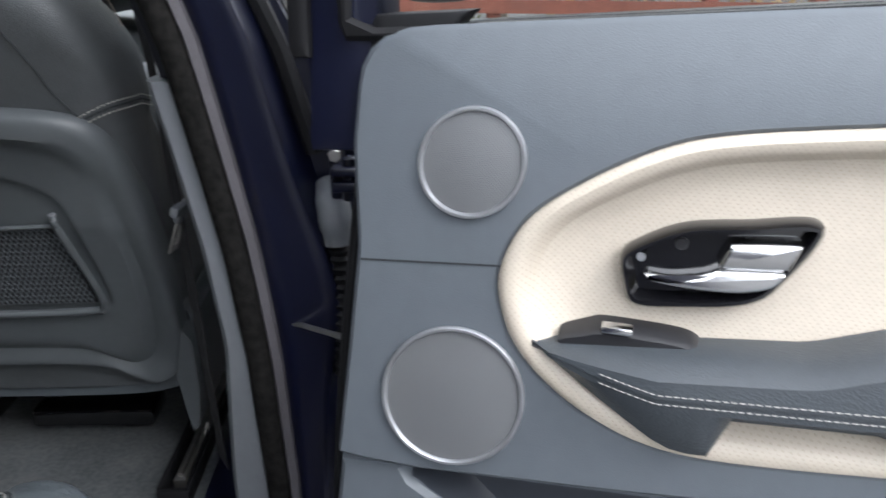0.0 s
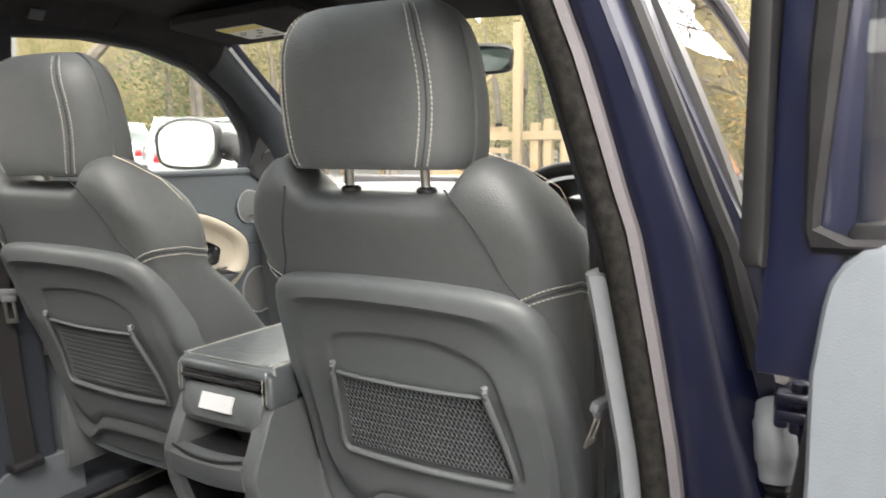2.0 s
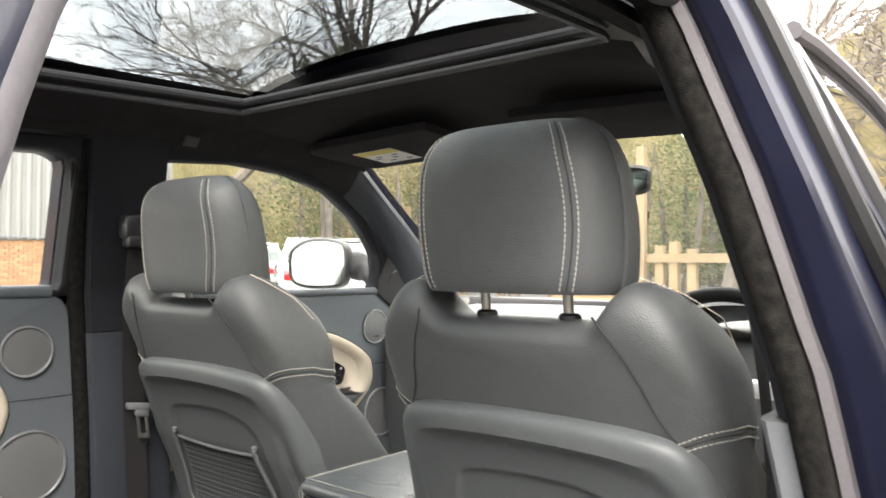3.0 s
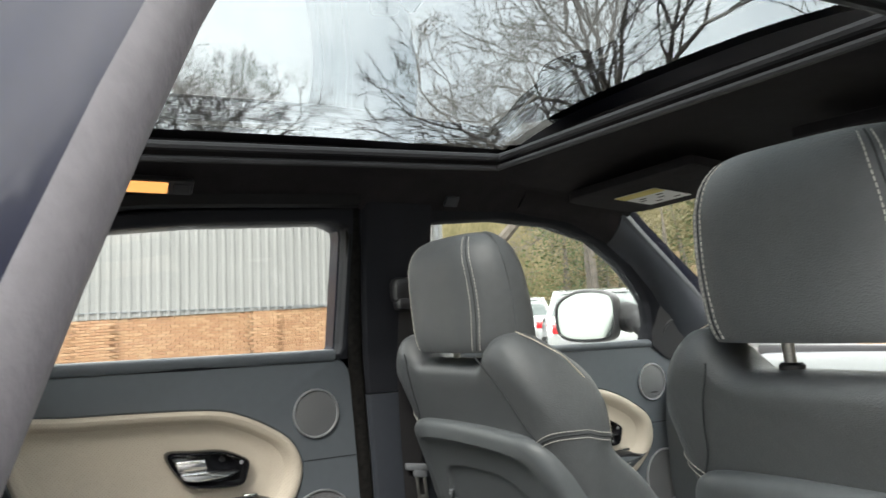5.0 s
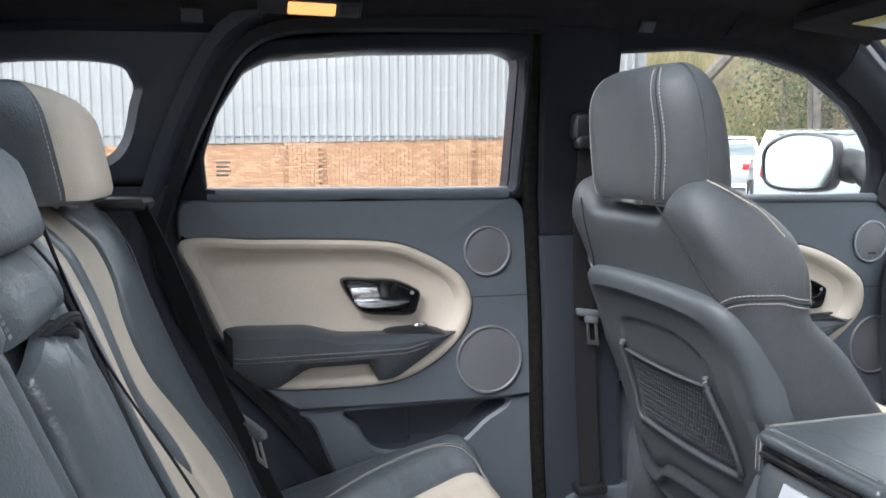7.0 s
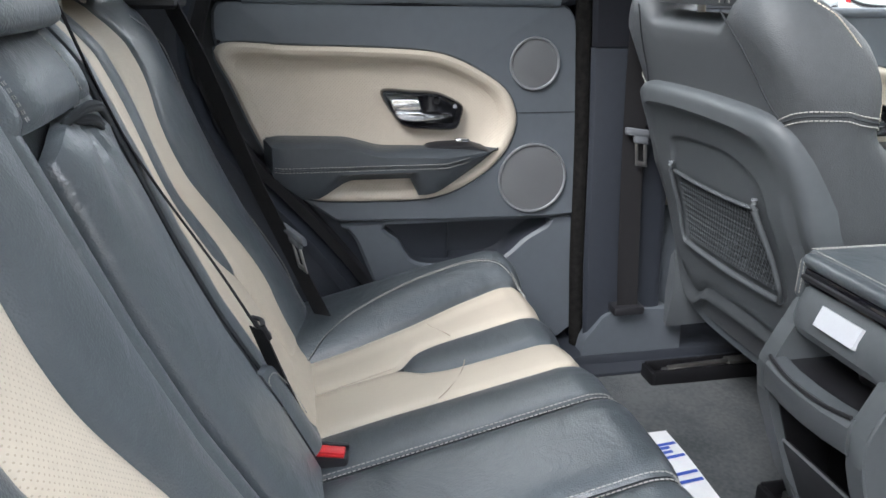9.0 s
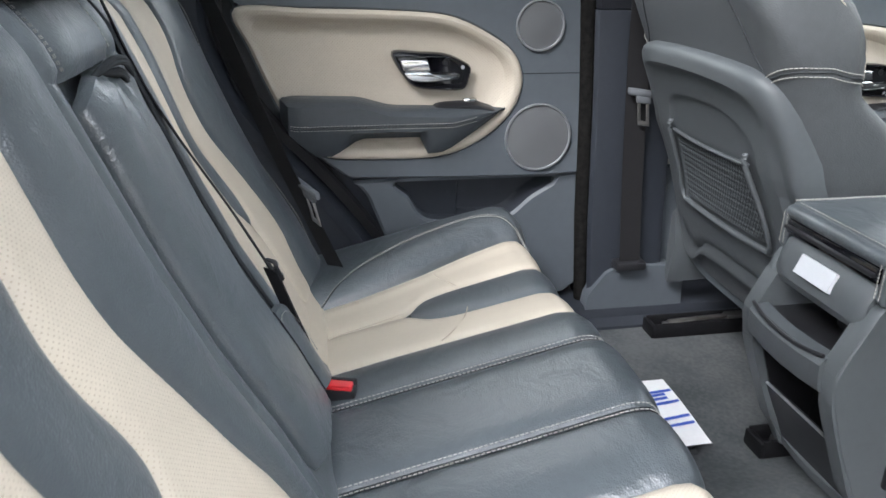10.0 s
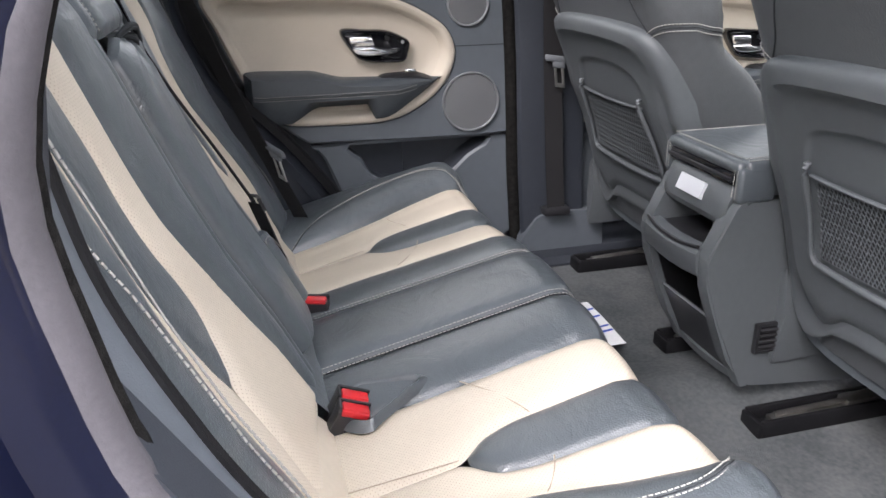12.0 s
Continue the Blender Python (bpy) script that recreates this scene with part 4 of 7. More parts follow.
# rear side walls with quarter windows
QWIN = [(-0.857, 1.231), (-0.806, 1.33), (-0.803, 1.36), (-0.839, 1.388), (-1.0, 1.383), (-1.25, 1.345), (-1.30, 1.30), (-1.28, 1.235), (-1.05, 1.232)]
QOUT = [(-0.752, 1.185), (-0.722, 1.235), (-0.680, 1.335), (-0.626, 1.42), (-0.57, 1.455), (-0.9, 1.445), (-1.35, 1.41), (-1.5, 1.36), (-1.5, 1.17), (-1.1, 1.18)]
for s, nm in ((-1, "wall_left"), (1, "wall_right")):
    w = thing(nm, (s * 0.66, -1.0, 0.5), "rear side wall with quarter window and slate trim", "car side", kind="structure")
    part("pillar_trim", frame_ring(s, corners(QOUT, 160), flat2(QWIN, 140), (-1.0, 1.30), -0.03, 0.02, 0.016, 140), LOWTRIM, w, "dark slate rear pillar trim")
    q = part("pane", ([side_point(s, u, v, -0.01) for u, v in inset(flat2(QWIN, 60), -0.01)], [tuple(range(60))]), GLASS, w, "clear quarter window")
    q.visible_shadow = False
    part("side_trim", loft([[side_point(s, u, v, n) for u, v in corners([(-0.752, 1.183), (-0.78, 1.0), (-0.70, 0.86), (-0.62, 0.76), (-0.55, 0.68), (-0.45, 0.55), (-0.42, 0.40), (-1.5, 0.40), (-1.5, 1.168)], 90)] for n in (-0.03, 0.012, 0.018)], True, True), LOWTRIM, w, "dark slate side trim")
    part("body_skin", loft([[side_point(s, u, v, n) for u, v in corners([(-0.90, 1.19), (-0.90, 1.1), (-0.88, 1.0), (-0.82, 0.86), (-0.73, 0.72), (-0.63, 0.58), (-0.57, 0.36), (-2.0, 0.36), (-2.0, 1.17)], 90)] for n in (-0.17, -0.06)], True, True), PAINT, w, "navy painted rear wing")
part("parcel_shelf", box((-0.66, -1.55, 1.05), (0.66, -0.93, 1.08), 0.01), PILLAR, label="dark parcel shelf behind the bench", category="parcel shelf", kind="structure")
part("wall_rear", box((-0.66, -1.62, 0.4), (0.66, -1.56, 1.15), 0.01), LOWTRIM, label="dark slate tailgate lining", category="tailgate", kind="structure")
part("window_4", grid(lambda u, v: (u, -1.58 + 0.3 * v, 1.15 + 0.32 * v), [-0.55, 0, 0.55], [0, 0.5, 1]), GLASS, label="rear window", category="window", kind="structure")
for s, nm in ((-1, "sill_1"), (1, "sill_2")):
    part(nm, loft([[(s * (0.62 + a), y, b) for a, b in ((0, 0.375), (0.0, 0.39), (0.03, 0.412), (0.09, 0.415), (0.12, 0.40), (0.17, 0.39), (0.20, 0.30), (0.0, 0.30))] for y in (-0.55, -0.3, 0.0, 0.5, 1.0)], True, True), LOWTRIM if s < 0 else PAINT,
         label="dark door sill plate", category="door sill", kind="structure")
part("wall_liner", box((-0.765, -1.55, 0.34), (-0.745, -0.30, 1.165), 0.004), LOWTRIM, label="dark inner body panel", category="car side", kind="structure")
part("sill_step", box((-0.90, -0.6, 0.22), (-0.64, 1.1, 0.428), 0.02), LOWTRIM, label="dark sill under the closed doors", category="door sill", kind="structure")
foot = thing("pillar_foot", (-0.66, 0.1, 0.38), "slate trim panel at the pillar's foot", "trim", kind="structure")
part("panel", loft([[Vector((-0.70 + n, y, z)) for y, z in flat2([(-0.02, 0.39), (-0.01, 0.46), (0.03, 0.515), (0.075, 0.528), (0.18, 0.522), (0.215, 0.50), (0.22, 0.40)], 50, False)] for n in (0.0, 0.045, 0.052)], True, True), TRIM, foot, "slate foot panel")
part("jamb_panel", box((0.80, 0.12, 0.40), (0.925, 0.135, 1.06), 0.004), PAINT, label="navy painted panel behind the door hinges", category="door jamb", kind="structure")
part("bulkhead", box((-0.72, 1.32, 0.3), (0.72, 1.36, 1.12), 0.01), BLACK, label="black bulkhead under the dashboard", category="bulkhead", kind="structure")


# ---- front seats ----
def dome(outline, c, scales, place):
    """Concentric rings of a 2D outline round c, each point set in space by place(x, z, k)."""
    loops = [[place(c[0] + (x - c[0]) * k, c[1] + (z - c[1]) * k, k) for x, z in outline] for k in scales]
    return loft(loops, False, True)


def back_y(z):
    """The seat back's rear face, y at height z."""
    return 0.084 + (0.30 if z < 0.87 else 0.46) * (0.87 - z) - 0.012 * max(0.0, 1 - abs(z - 0.87) / 0.12) ** 2


def step(a, b, x):
    t = max(0.0, min(1.0, (x - a) / (b - a)))
    return t * t * (3 - 2 * t)


def front_seat(cx, name, label):
    seat = thing(name, (cx, 0.35, 0.42), label, "car seat", "front seats")
    X = lambda x, y, z: Vector((cx + x, y, z))
    # upholstered back: profiles from side to side, with shoulders and a notch for the head restraint
    TOP = [(0.0, 1.157), (0.40, 1.157), (0.45, 1.163), (0.50, 1.178), (0.56, 1.196), (0.63, 1.205), (0.70, 1.203), (0.78, 1.192), (0.86, 1.172), (0.92, 1.145), (0.965, 1.115), (1.0, 1.06)]
    BOLSTER = [(0.56, 0.26), (0.70, 0.275), (0.78, 0.262), (0.87, 0.222), (0.95, 0.182), (0.99, 0.148), (1.006, 0.139), (1.022, 0.147), (1.06, 0.161), (1.10, 0.157), (1.15, 0.128), (1.20, 0.09)]
    half = lambda z: lerp_at([(0.56, 0.228), (0.80, 0.242), (0.95, 0.250), (1.0, 0.2505), (1.01, 0.2495), (1.03, 0.253), (1.10, 0.254), (1.21, 0.250)], z)

    def rear(q, z):
        """Rear face of the upholstery at fraction q of the half width."""
        return back_y(z) + 0.016 + 0.012 * abs(q) ** 3 + 0.055 * (1 - math.sqrt(max(0.0, 1 - max(0.0, (abs(q) - 0.80) / 0.20) ** 2)))

    def fore(q, z):
        e = max(0.0, (abs(q) - 0.90) / 0.10)
        deep = 0.125 + (lerp_at(BOLSTER, z) - 0.125) * step(0.45, 0.85, abs(q))
        return back_y(z) + deep - 0.045 * (1 - math.sqrt(max(0.0, 1 - e * e)))

    def seam_at(q, z, out=0.002):
        return X(q * half(z), rear(q, z) - out, z)
    loops = []
    cols = sorted({round(v * sg, 4) for v in [0, 0.1, 0.2, 0.3, 0.38, 0.42, 0.46, 0.5, 0.54, 0.58, 0.62, 0.66, 0.7, 0.75, 0.8, 0.84, 0.88, 0.91, 0.94, 0.965, 0.985, 0.995, 1.0] for sg in (-1, 1)})
    for q in cols:
        zt = lerp_at(TOP, abs(q))
        h = 0.030 + 0.025 * step(0.4, 0.7, abs(q))
        zs = [0.56 + (zt - h - 0.56) * j / 22 for j in range(23)]
        loop = [X(q * half(z), rear(q, z), z) for z in zs]
        y0, y1 = rear(q, zt - h), fore(q, zt - h)
        for j in range(1, 12):
            a = math.pi * (1 - j / 12)
            loop.append(X(q * half(zt), (y0 + y1) / 2 + (y1 - y0) / 2 * math.cos(a) - 0.15 * h * math.sin(a), zt - h + h * math.sin(a) ** 0.85))
        loop += [X(q * half(z), max(fore(q, z), rear(q, z) + 0.01), z) for z in reversed(zs)]
        loops.append(loop)
    up = part("backrest", loft(loops, True, True), SEATVINYL, seat, "slate leather backrest upholstery")
    # seams and stitching of the shoulder panels
    for s in (-1, 1):
        seam = [seam_at(s * q, z, 0.0005) for q, z in ((0.50, 1.165), (0.53, 1.15), (0.60, 1.12), (0.66, 1.085), (0.70, 1.055), (0.76, 1.03), (0.80, 1.019))]
        part("shoulder_seam", tube(seam, 0.0013, 6, steps=40), SEAM, up)
        for dz in (0.006, -0.006):
            row = [seam_at(s * q, 1.018 + dz + 0.020 * math.sin(min(1, (q - 0.78) / 0.2) * 1.4), 0.0024) for q in [0.78 + 0.22 * k / 16 for k in range(17)]]
            row += [X(s * 0.2535, rear(1, 1.03) + (fore(1, 1.03) - rear(1, 1.03)) * k / 8, 1.038 + dz - 0.006 * k / 8) for k in range(1, 9)]
            row += [X(s * (q * half(1.03) + 0.001), fore(q, 1.03) + 0.0012, 1.030 + dz - 0.012 * (1 - q) / 0.1) for q in (0.995, 0.98, 0.95, 0.92)]
            part("stitching", stitches(row, 0.0062, 0.0045, 0.0009), THREAD, up, "pale grey twin stitching")
        line = [seam_at(s * q, 1.018 + 0.020 * math.sin(min(1, (q - 0.78) / 0.2) * 1.4), 0.0) for q in [0.78 + 0.22 * k / 16 for k in range(17)]]
        line += [X(s * 0.2525, rear(1, 1.03) + (fore(1, 1.03) - rear(1, 1.03)) * k / 8, 1.038 - 0.006 * k / 8) for k in range(1, 9)]
        line += [X(s * q * half(1.03), fore(q, 1.03), 1.030 - 0.012 * (1 - q) / 0.1) for q in (0.995, 0.98, 0.95, 0.92)]
        part("stitch_seam", tube(line, 0.0012, 6, steps=50), SEAM, up)
        front = [X(s * 0.94 * half(z), fore(0.90, z) - 0.004, z) for z in [1.165 - 0.145 * k / 12 for k in range(13)]]
        part("bolster_stitching", stitches([X(s * 0.160, back_y(1.18) + 0.075, 1.208), X(s * 0.205, back_y(1.18) + 0.085, 1.192)] + front, 0.0062, 0.0048, 0.0010), CREAM, up, "cream contrast stitching")
    # moulded rear shell: a rounded lip round a shallow field, sunk once more round the net pocket
    out = polar(flat2([(-0.243, 0.87), (-0.236, 0.94), (-0.226, 0.985), (-0.206, 1.018), (-0.165, 1.033), (-0.08, 1.039), (0, 1.040), (0.08, 1.039), (0.165, 1.033), (0.206, 1.018), (0.226, 0.985), (0.236, 0.94), (0.243, 0.87), (0.246, 0.78), (0.243, 0.68), (0.236, 0.62), (0.220, 0.586), (0.190, 0.574), (0.16, 0.588), (0.12, 0.612), (0.0, 0.618),
                       (-0.12, 0.612), (-0.16, 0.588), (-0.190, 0.574), (-0.220, 0.586), (-0.236, 0.62), (-0.243, 0.68), (-0.246, 0.78)], 200), (0, 0.82), 144)
    rec = polar(flat2([(-0.140, 0.905), (-0.122, 0.938), (-0.06, 0.950), (0.0, 0.952), (0.06, 0.950), (0.115, 0.932), (0.145, 0.900), (0.158, 0.82), (0.166, 0.75), (0.158, 0.726), (0.13, 0.720), (0.0, 0.718), (-0.13, 0.720), (-0.158, 0.726), (-0.166, 0.75), (-0.155, 0.82)], 160), (0, 0.82), 144)
    rings = []
    edge_w = lambda x: 0.012 * (abs(x) / 0.24) ** 6
    for d, dy in ((-0.0005, 0.045), (-0.001, 0.022), (0.001, 0.012), (0.005, 0.005), (0.010, 0.001), (0.016, 0.0), (0.022, 0.0004), (0.028, 0.0014), (0.034, 0.0022)):
        fade = lambda z: 0.0022 + (dy - 0.0022) * (0.2 + 0.8 * step(0.60, 0.76, z)) if d > 0 else dy
        rings.append([X(x * (1 - d / 0.24), back_y(z) + fade(z) - 0.002 + edge_w(x), z + (0.82 - z) * d / 0.22) for x, z in out])
    inner = [(x * (1 - 0.034 / 0.24), z + (0.82 - z) * 0.034 / 0.22) for x, z in out]
    for k in (0.2, 0.4, 0.6, 0.8, 0.93):
        rings.append([X(a[0] + (b[0] - a[0]) * k, back_y(a[1] + (b[1] - a[1]) * k) + 0.0014 - 0.0002 * k, a[1] + (b[1] - a[1]) * k) for a, b in zip(inner, rec)])
    for k, dy in ((1.0, 0.0015), (0.985, 0.003), (0.965, 0.006), (0.94, 0.0078), (0.85, 0.008), (0.6, 0.008), (0.3, 0.008), (0.05, 0.008)):
        rings.append([X(x * k, back_y(0.82 + (z - 0.82) * k) + dy, 0.82 + (z - 0.82) * k) for x, z in rec])
    shell = part("back_shell", loft(rings, False, True), SHELLMAT, seat, "slate moulded plastic seat back shell")
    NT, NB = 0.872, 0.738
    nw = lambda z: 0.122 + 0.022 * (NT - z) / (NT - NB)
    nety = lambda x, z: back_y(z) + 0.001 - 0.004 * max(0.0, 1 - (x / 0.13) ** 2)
    # dark sheet before the shell paints the pocket's shade behind the net
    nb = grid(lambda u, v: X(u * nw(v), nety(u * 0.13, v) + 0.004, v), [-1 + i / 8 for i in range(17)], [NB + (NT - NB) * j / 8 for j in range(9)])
    part("net_shade", nb, NETSHADE, shell, "dark sheet for the shade behind the net")
    V, F = [], []
    for dirn in (-1, 1):
        for k in range(-40, 41):
            pts = []
            for j in range(13):
                z = NB + (NT - NB) * j / 12
                x = k * 0.0078 + dirn * (z - 0.806) * 0.55
                if abs(x) < nw(z):
                    pts.append(X(x, nety(x, z) - (0.0006 if dirn > 0 else 0), z))
            for a, b in zip(pts, pts[1:]):
                i = len(V)
                w = Vector((0.0012, 0, 0))
                V += [a - w, a + w, b + w, b - w, (a + b) / 2 + Vector((0, -0.0012, 0))]
                F += [(i, i + 1, i + 4), (i + 1, i + 2, i + 4), (i + 2, i + 3, i + 4), (i + 3, i, i + 4)]
    part("net", (V, F), WEBGREY, shell, "grey elastic pocket net", smooth=False)
    part("net_hem", tube([X(x, nety(x, NT) - 0.001, NT + 0.002 - 0.003 * (1 - (x / 0.13) ** 2)) for x in (-0.128, -0.07, 0, 0.07, 0.128)], 0.0045, 8, flat=0.7), SHELLMAT, shell)
    for s in (-1, 1):
        part("pocket_post", tube([X(s * 0.130, back_y(0.89) - 0.001, 0.892), X(s * 0.132, back_y(0.88) - 0.006, 0.876), X(s * 0.145, back_y(0.80) - 0.005, 0.80), X(s * 0.154, back_y(0.745) - 0.004, 0.745), X(s * 0.146, back_y(0.728) - 0.003, 0.727)], [0.0048, 0.0050, 0.0046, 0.0044, 0.0044], 10), SHELLMAT, shell)
        part("post_cap", disc(X(s * 0.130, back_y(0.892) - 0.003, 0.890), 0.0052, (0, -0.2, 1), 0.003, 16, 0.001), GREYTRIM, shell)
    part("lower_lip", tube([X(x, back_y(0.726) - 0.002, 0.727 - 0.006 * (1 - (x / 0.15) ** 2)) for x in (-0.150, -0.1, 0, 0.1, 0.150)], 0.0056, 10), SHELLMAT, shell)
    # head restraint: a rounded block, wider to the front
    HZ, HH = 1.188, 0.208

    def squash(t):
        return math.sqrt(max(0.0, 1 - max(0.0, (t - 0.66) / 0.345) ** 2.3)) if t > 0.66 else (0.90 + 0.10 * min(1, t / 0.10) ** 0.5)

    def head_at(t, a):
        ca, sa = math.cos(a), math.sin(a)
        x, y = math.copysign(abs(ca) ** 0.5, ca), math.copysign(abs(sa) ** 0.62, sa)
        sh = squash(t)
        wide = (0.138 + 0.024 * (y + 1) / 2) * (0.60 + 0.40 * sh) * (0.96 + 0.06 * math.sin(min(1, t * 1.3) * math.pi))
        return X(-0.008 + x * wide, 0.020 - 0.03 * t + y * (0.064 - 0.010 * t) * sh + 0.018 * abs(x) ** 4 * (1 if y < 0 else 0.3), HZ + HH * t)
    hr = part("head_restraint", loft([[head_at(t, 2 * math.pi * k / 72) for k in range(72)] for t in [0, 0.02, 0.05, 0.1, 0.18, 0.3, 0.45, 0.6, 0.7, 0.78, 0.85, 0.9, 0.94, 0.97, 0.985, 0.995, 1.0]], True, True), SEATVINYL, seat, "slate leather head restraint with pale twin stitching")
    for s in (-1, 1):
        for off in (-0.085, 0.085, 0.0):
            row = []
            for k in range(30):
                t = 0.02 + 0.94 * k / 29
                a = -math.pi * (0.5 - s * (0.185 + 0.02 * math.sin(t * math.pi))) + off
                row.append(head_at(t, a) + (head_at(t, a) - head_at(t, a + math.pi)).normalized() * 0.0012)
            if off:
                part("stitching", stitches(row, 0.0062, 0.0044, 0.0010, up=(0, 1, 0)), THREAD, hr, "pale grey twin stitching")
            else:
                part("seam", tube([p + Vector((0, 0.0012, 0)) for p in row], 0.0012, 6, steps=60), SEAM, hr)
    for s in (-1, 1):
        part("post", tube([X(s * 0.062, 0.030, 1.14), X(s * 0.062, 0.024, 1.195)], 0.0065, 12, curve=False), STEEL, hr, "steel restraint post")
        part("post_collar", disc(X(s * 0.062, 0.030, 1.154), 0.014, (0, 0, 1), 0.010, 18, 0.003), BLACK, hr)
    # cushion and base
    loops = []
    for t in range(15):
        y = 0.20 + 0.48 * t / 14
        h = lerp_at([(0, 0.70), (0.2, 0.70), (0.8, 0.735), (0.93, 0.72), (1, 0.66)], t / 14)
        ring = []
        for k in range(48):
            a = 2 * math.pi * k / 48
            ca, sa = math.cos(a), math.sin(a)
            x = 0.25 * math.copysign(abs(ca) ** 0.5, ca)
            s = math.copysign(abs(sa) ** 0.5, sa)
            ring.append(X(x, y, (0.54 + h) / 2 + s * (h - 0.54) / 2 + (0.03 * (abs(x) / 0.25) ** 4 if s > 0 else 0)))
        loops.append(ring)
    part("cushion", loft(loops, True, True), CREAM if cx > 5 else LEATHER, seat, "slate leather seat cushion with cream centre")
    cc = grid(lambda u, v: X(u, v, lerp_at([(0.2, 0.709), (0.57, 0.742), (0.66, 0.72)], v) + 0.012 * (u / 0.16) ** 2), [-0.16 + 0.32 * i / 10 for i in range(11)], [0.22 + 0.43 * j / 10 for j in range(11)])
    part("cushion_centre", cc, CREAM_DOT_SEAT, seat, "cream leather cushion centre")
    part("seat_base", box((cx - 0.21, 0.27, 0.50), (cx + 0.21, 0.66, 0.60), 0.03), BLACK, seat, "black seat base")
    for s in (-1, 1):
        side = part("side_valance", loft([[X(s * (0.245 + a), y, z + 0.02 * (y - 0.4)) for a, z in ((0, 0.50), (0.012, 0.51), (0.018, 0.58), (0.014, 0.66), (0.0, 0.68), (-0.015, 0.60))] for y in (0.16, 0.2, 0.3, 0.45, 0.6, 0.66)], True, True), SHELLMAT, seat, "slate plastic seat side cover")
        rx = cx + s * 0.215
        rail = part("runner", join(box((rx - 0.026, 0.118, 0.384), (rx - 0.019, 0.72, 0.418), 0.002), box((rx + 0.019, 0.118, 0.384), (rx + 0.026, 0.72, 0.418), 0.002), box((rx - 0.026, 0.112, 0.384), (rx + 0.026, 0.124, 0.414), 0.003), box((rx - 0.020, 0.12, 0.384), (rx + 0.020, 0.72, 0.392))), RUBBER, seat, "open black seat runner")
        part("slide", join(box((rx - 0.010, 0.150, 0.390), (rx + 0.012, 0.30, 0.408), 0.003), box((rx - 0.014, 0.30, 0.390), (rx + 0.014, 0.70, 0.420), 0.003), tube([(rx, 0.16, 0.411), (rx + 0.004, 0.30, 0.418)], 0.005, 8, curve=False)), STEEL, rail, "worn steel slide")
    part("cross_bar", box((cx - 0.10, 0.33, 0.395), (cx + 0.12, 0.41, 0.43), 0.008), GLOSSBLACK, seat, "black motor cover under the seat")
    return seat


seat_driver = front_seat(0.360, "front_seat", "slate leather driver's seat with net pocket on its back")
seat_passenger = copy_thing(seat_driver, pose(-0.372, 0.35, 0.42))
for o in seat_passenger.children:
    if o.name.startswith("head_restraint"):
        o.location.z -= 0.018
        o.location.x += 0.034
tagged(seat_passenger, "slate leather passenger seat beside the centre console")

# ---- rear bench ----
FRONT_LINE = [(0.0, -0.69, 0.560), (0.10, -0.62, 0.580), (0.45, -0.43, 0.624), (0.68, -0.298, 0.655), (0.78, -0.246, 0.667), (0.83, -0.222, 0.666), (0.865, -0.208, 0.656), (0.89, -0.200, 0.640), (0.92, -0.197, 0.61), (0.95, -0.200, 0.57), (1.0, -0.215, 0.45)]


CREAM_OUT = smooth_keys([(0.0, 0.425), (0.25, 0.438), (0.45, 0.462), (0.62, 0.495), (0.75, 0.512), (0.9, 0.515), (1.0, 0.51)])


def cushion_at(u, v):
    y, z = lerp_at([(a, b) for a, b, c in FRONT_LINE], v), lerp_at([(a, c) for a, b, c in FRONT_LINE], v)
    e = 0.004
    dy = lerp_at([(a, b) for a, b, c in FRONT_LINE], min(1, v + e)) - lerp_at([(a, b) for a, b, c in FRONT_LINE], max(0, v - e))
    dz = lerp_at([(a, c) for a, b, c in FRONT_LINE], min(1, v + e)) - lerp_at([(a, c) for a, b, c in FRONT_LINE], max(0, v - e))
    n = Vector((0, -dz, dy)).normalized()
    a = abs(u)
    edge = CREAM_OUT(v)
    rise = 0.75 + 0.25 * min(1.0, v / 0.5)

    def height(w):
        if w < 0.36:
            return lerp_at([(0.0, 0.008), (0.06, 0.008), (0.10, 0.002), (0.16, -0.002), (0.22, -0.014), (0.28, -0.021), (0.36, -0.022)], w)
        return lerp_at([(0.36, -0.022), (edge - 0.03, -0.020), (edge, -0.008), (edge + 0.022, 0.018 * rise), (edge + 0.045, 0.030 * rise), (edge + 0.07, 0.035 * rise), (0.602, 0.034 * rise), (0.622, 0.022 * rise), (0.638, 0.0), (0.648, -0.030), (0.655, -0.09)], w)
    h = (height(max(0.0, a - 0.008)) + 2 * height(a) + height(min(0.655, a + 0.008))) / 4
    dh = (height(min(0.655, a + 0.006)) - height(max(0.0, a - 0.006))) / 0.012
    n = (n + Vector((-dh * math.copysign(1, u), 0, 0)) * 0.6).normalized()
    # the cushion narrows and drops towards its front outer corner
    fall = max(0.0, (a - 0.46) / 0.19) ** 2 * max(0.0, (v - 0.55) / 0.45) ** 1.6 * 0.06
    return Vector((u, y - fall * 0.95, z + h - fall * 0.35)), n


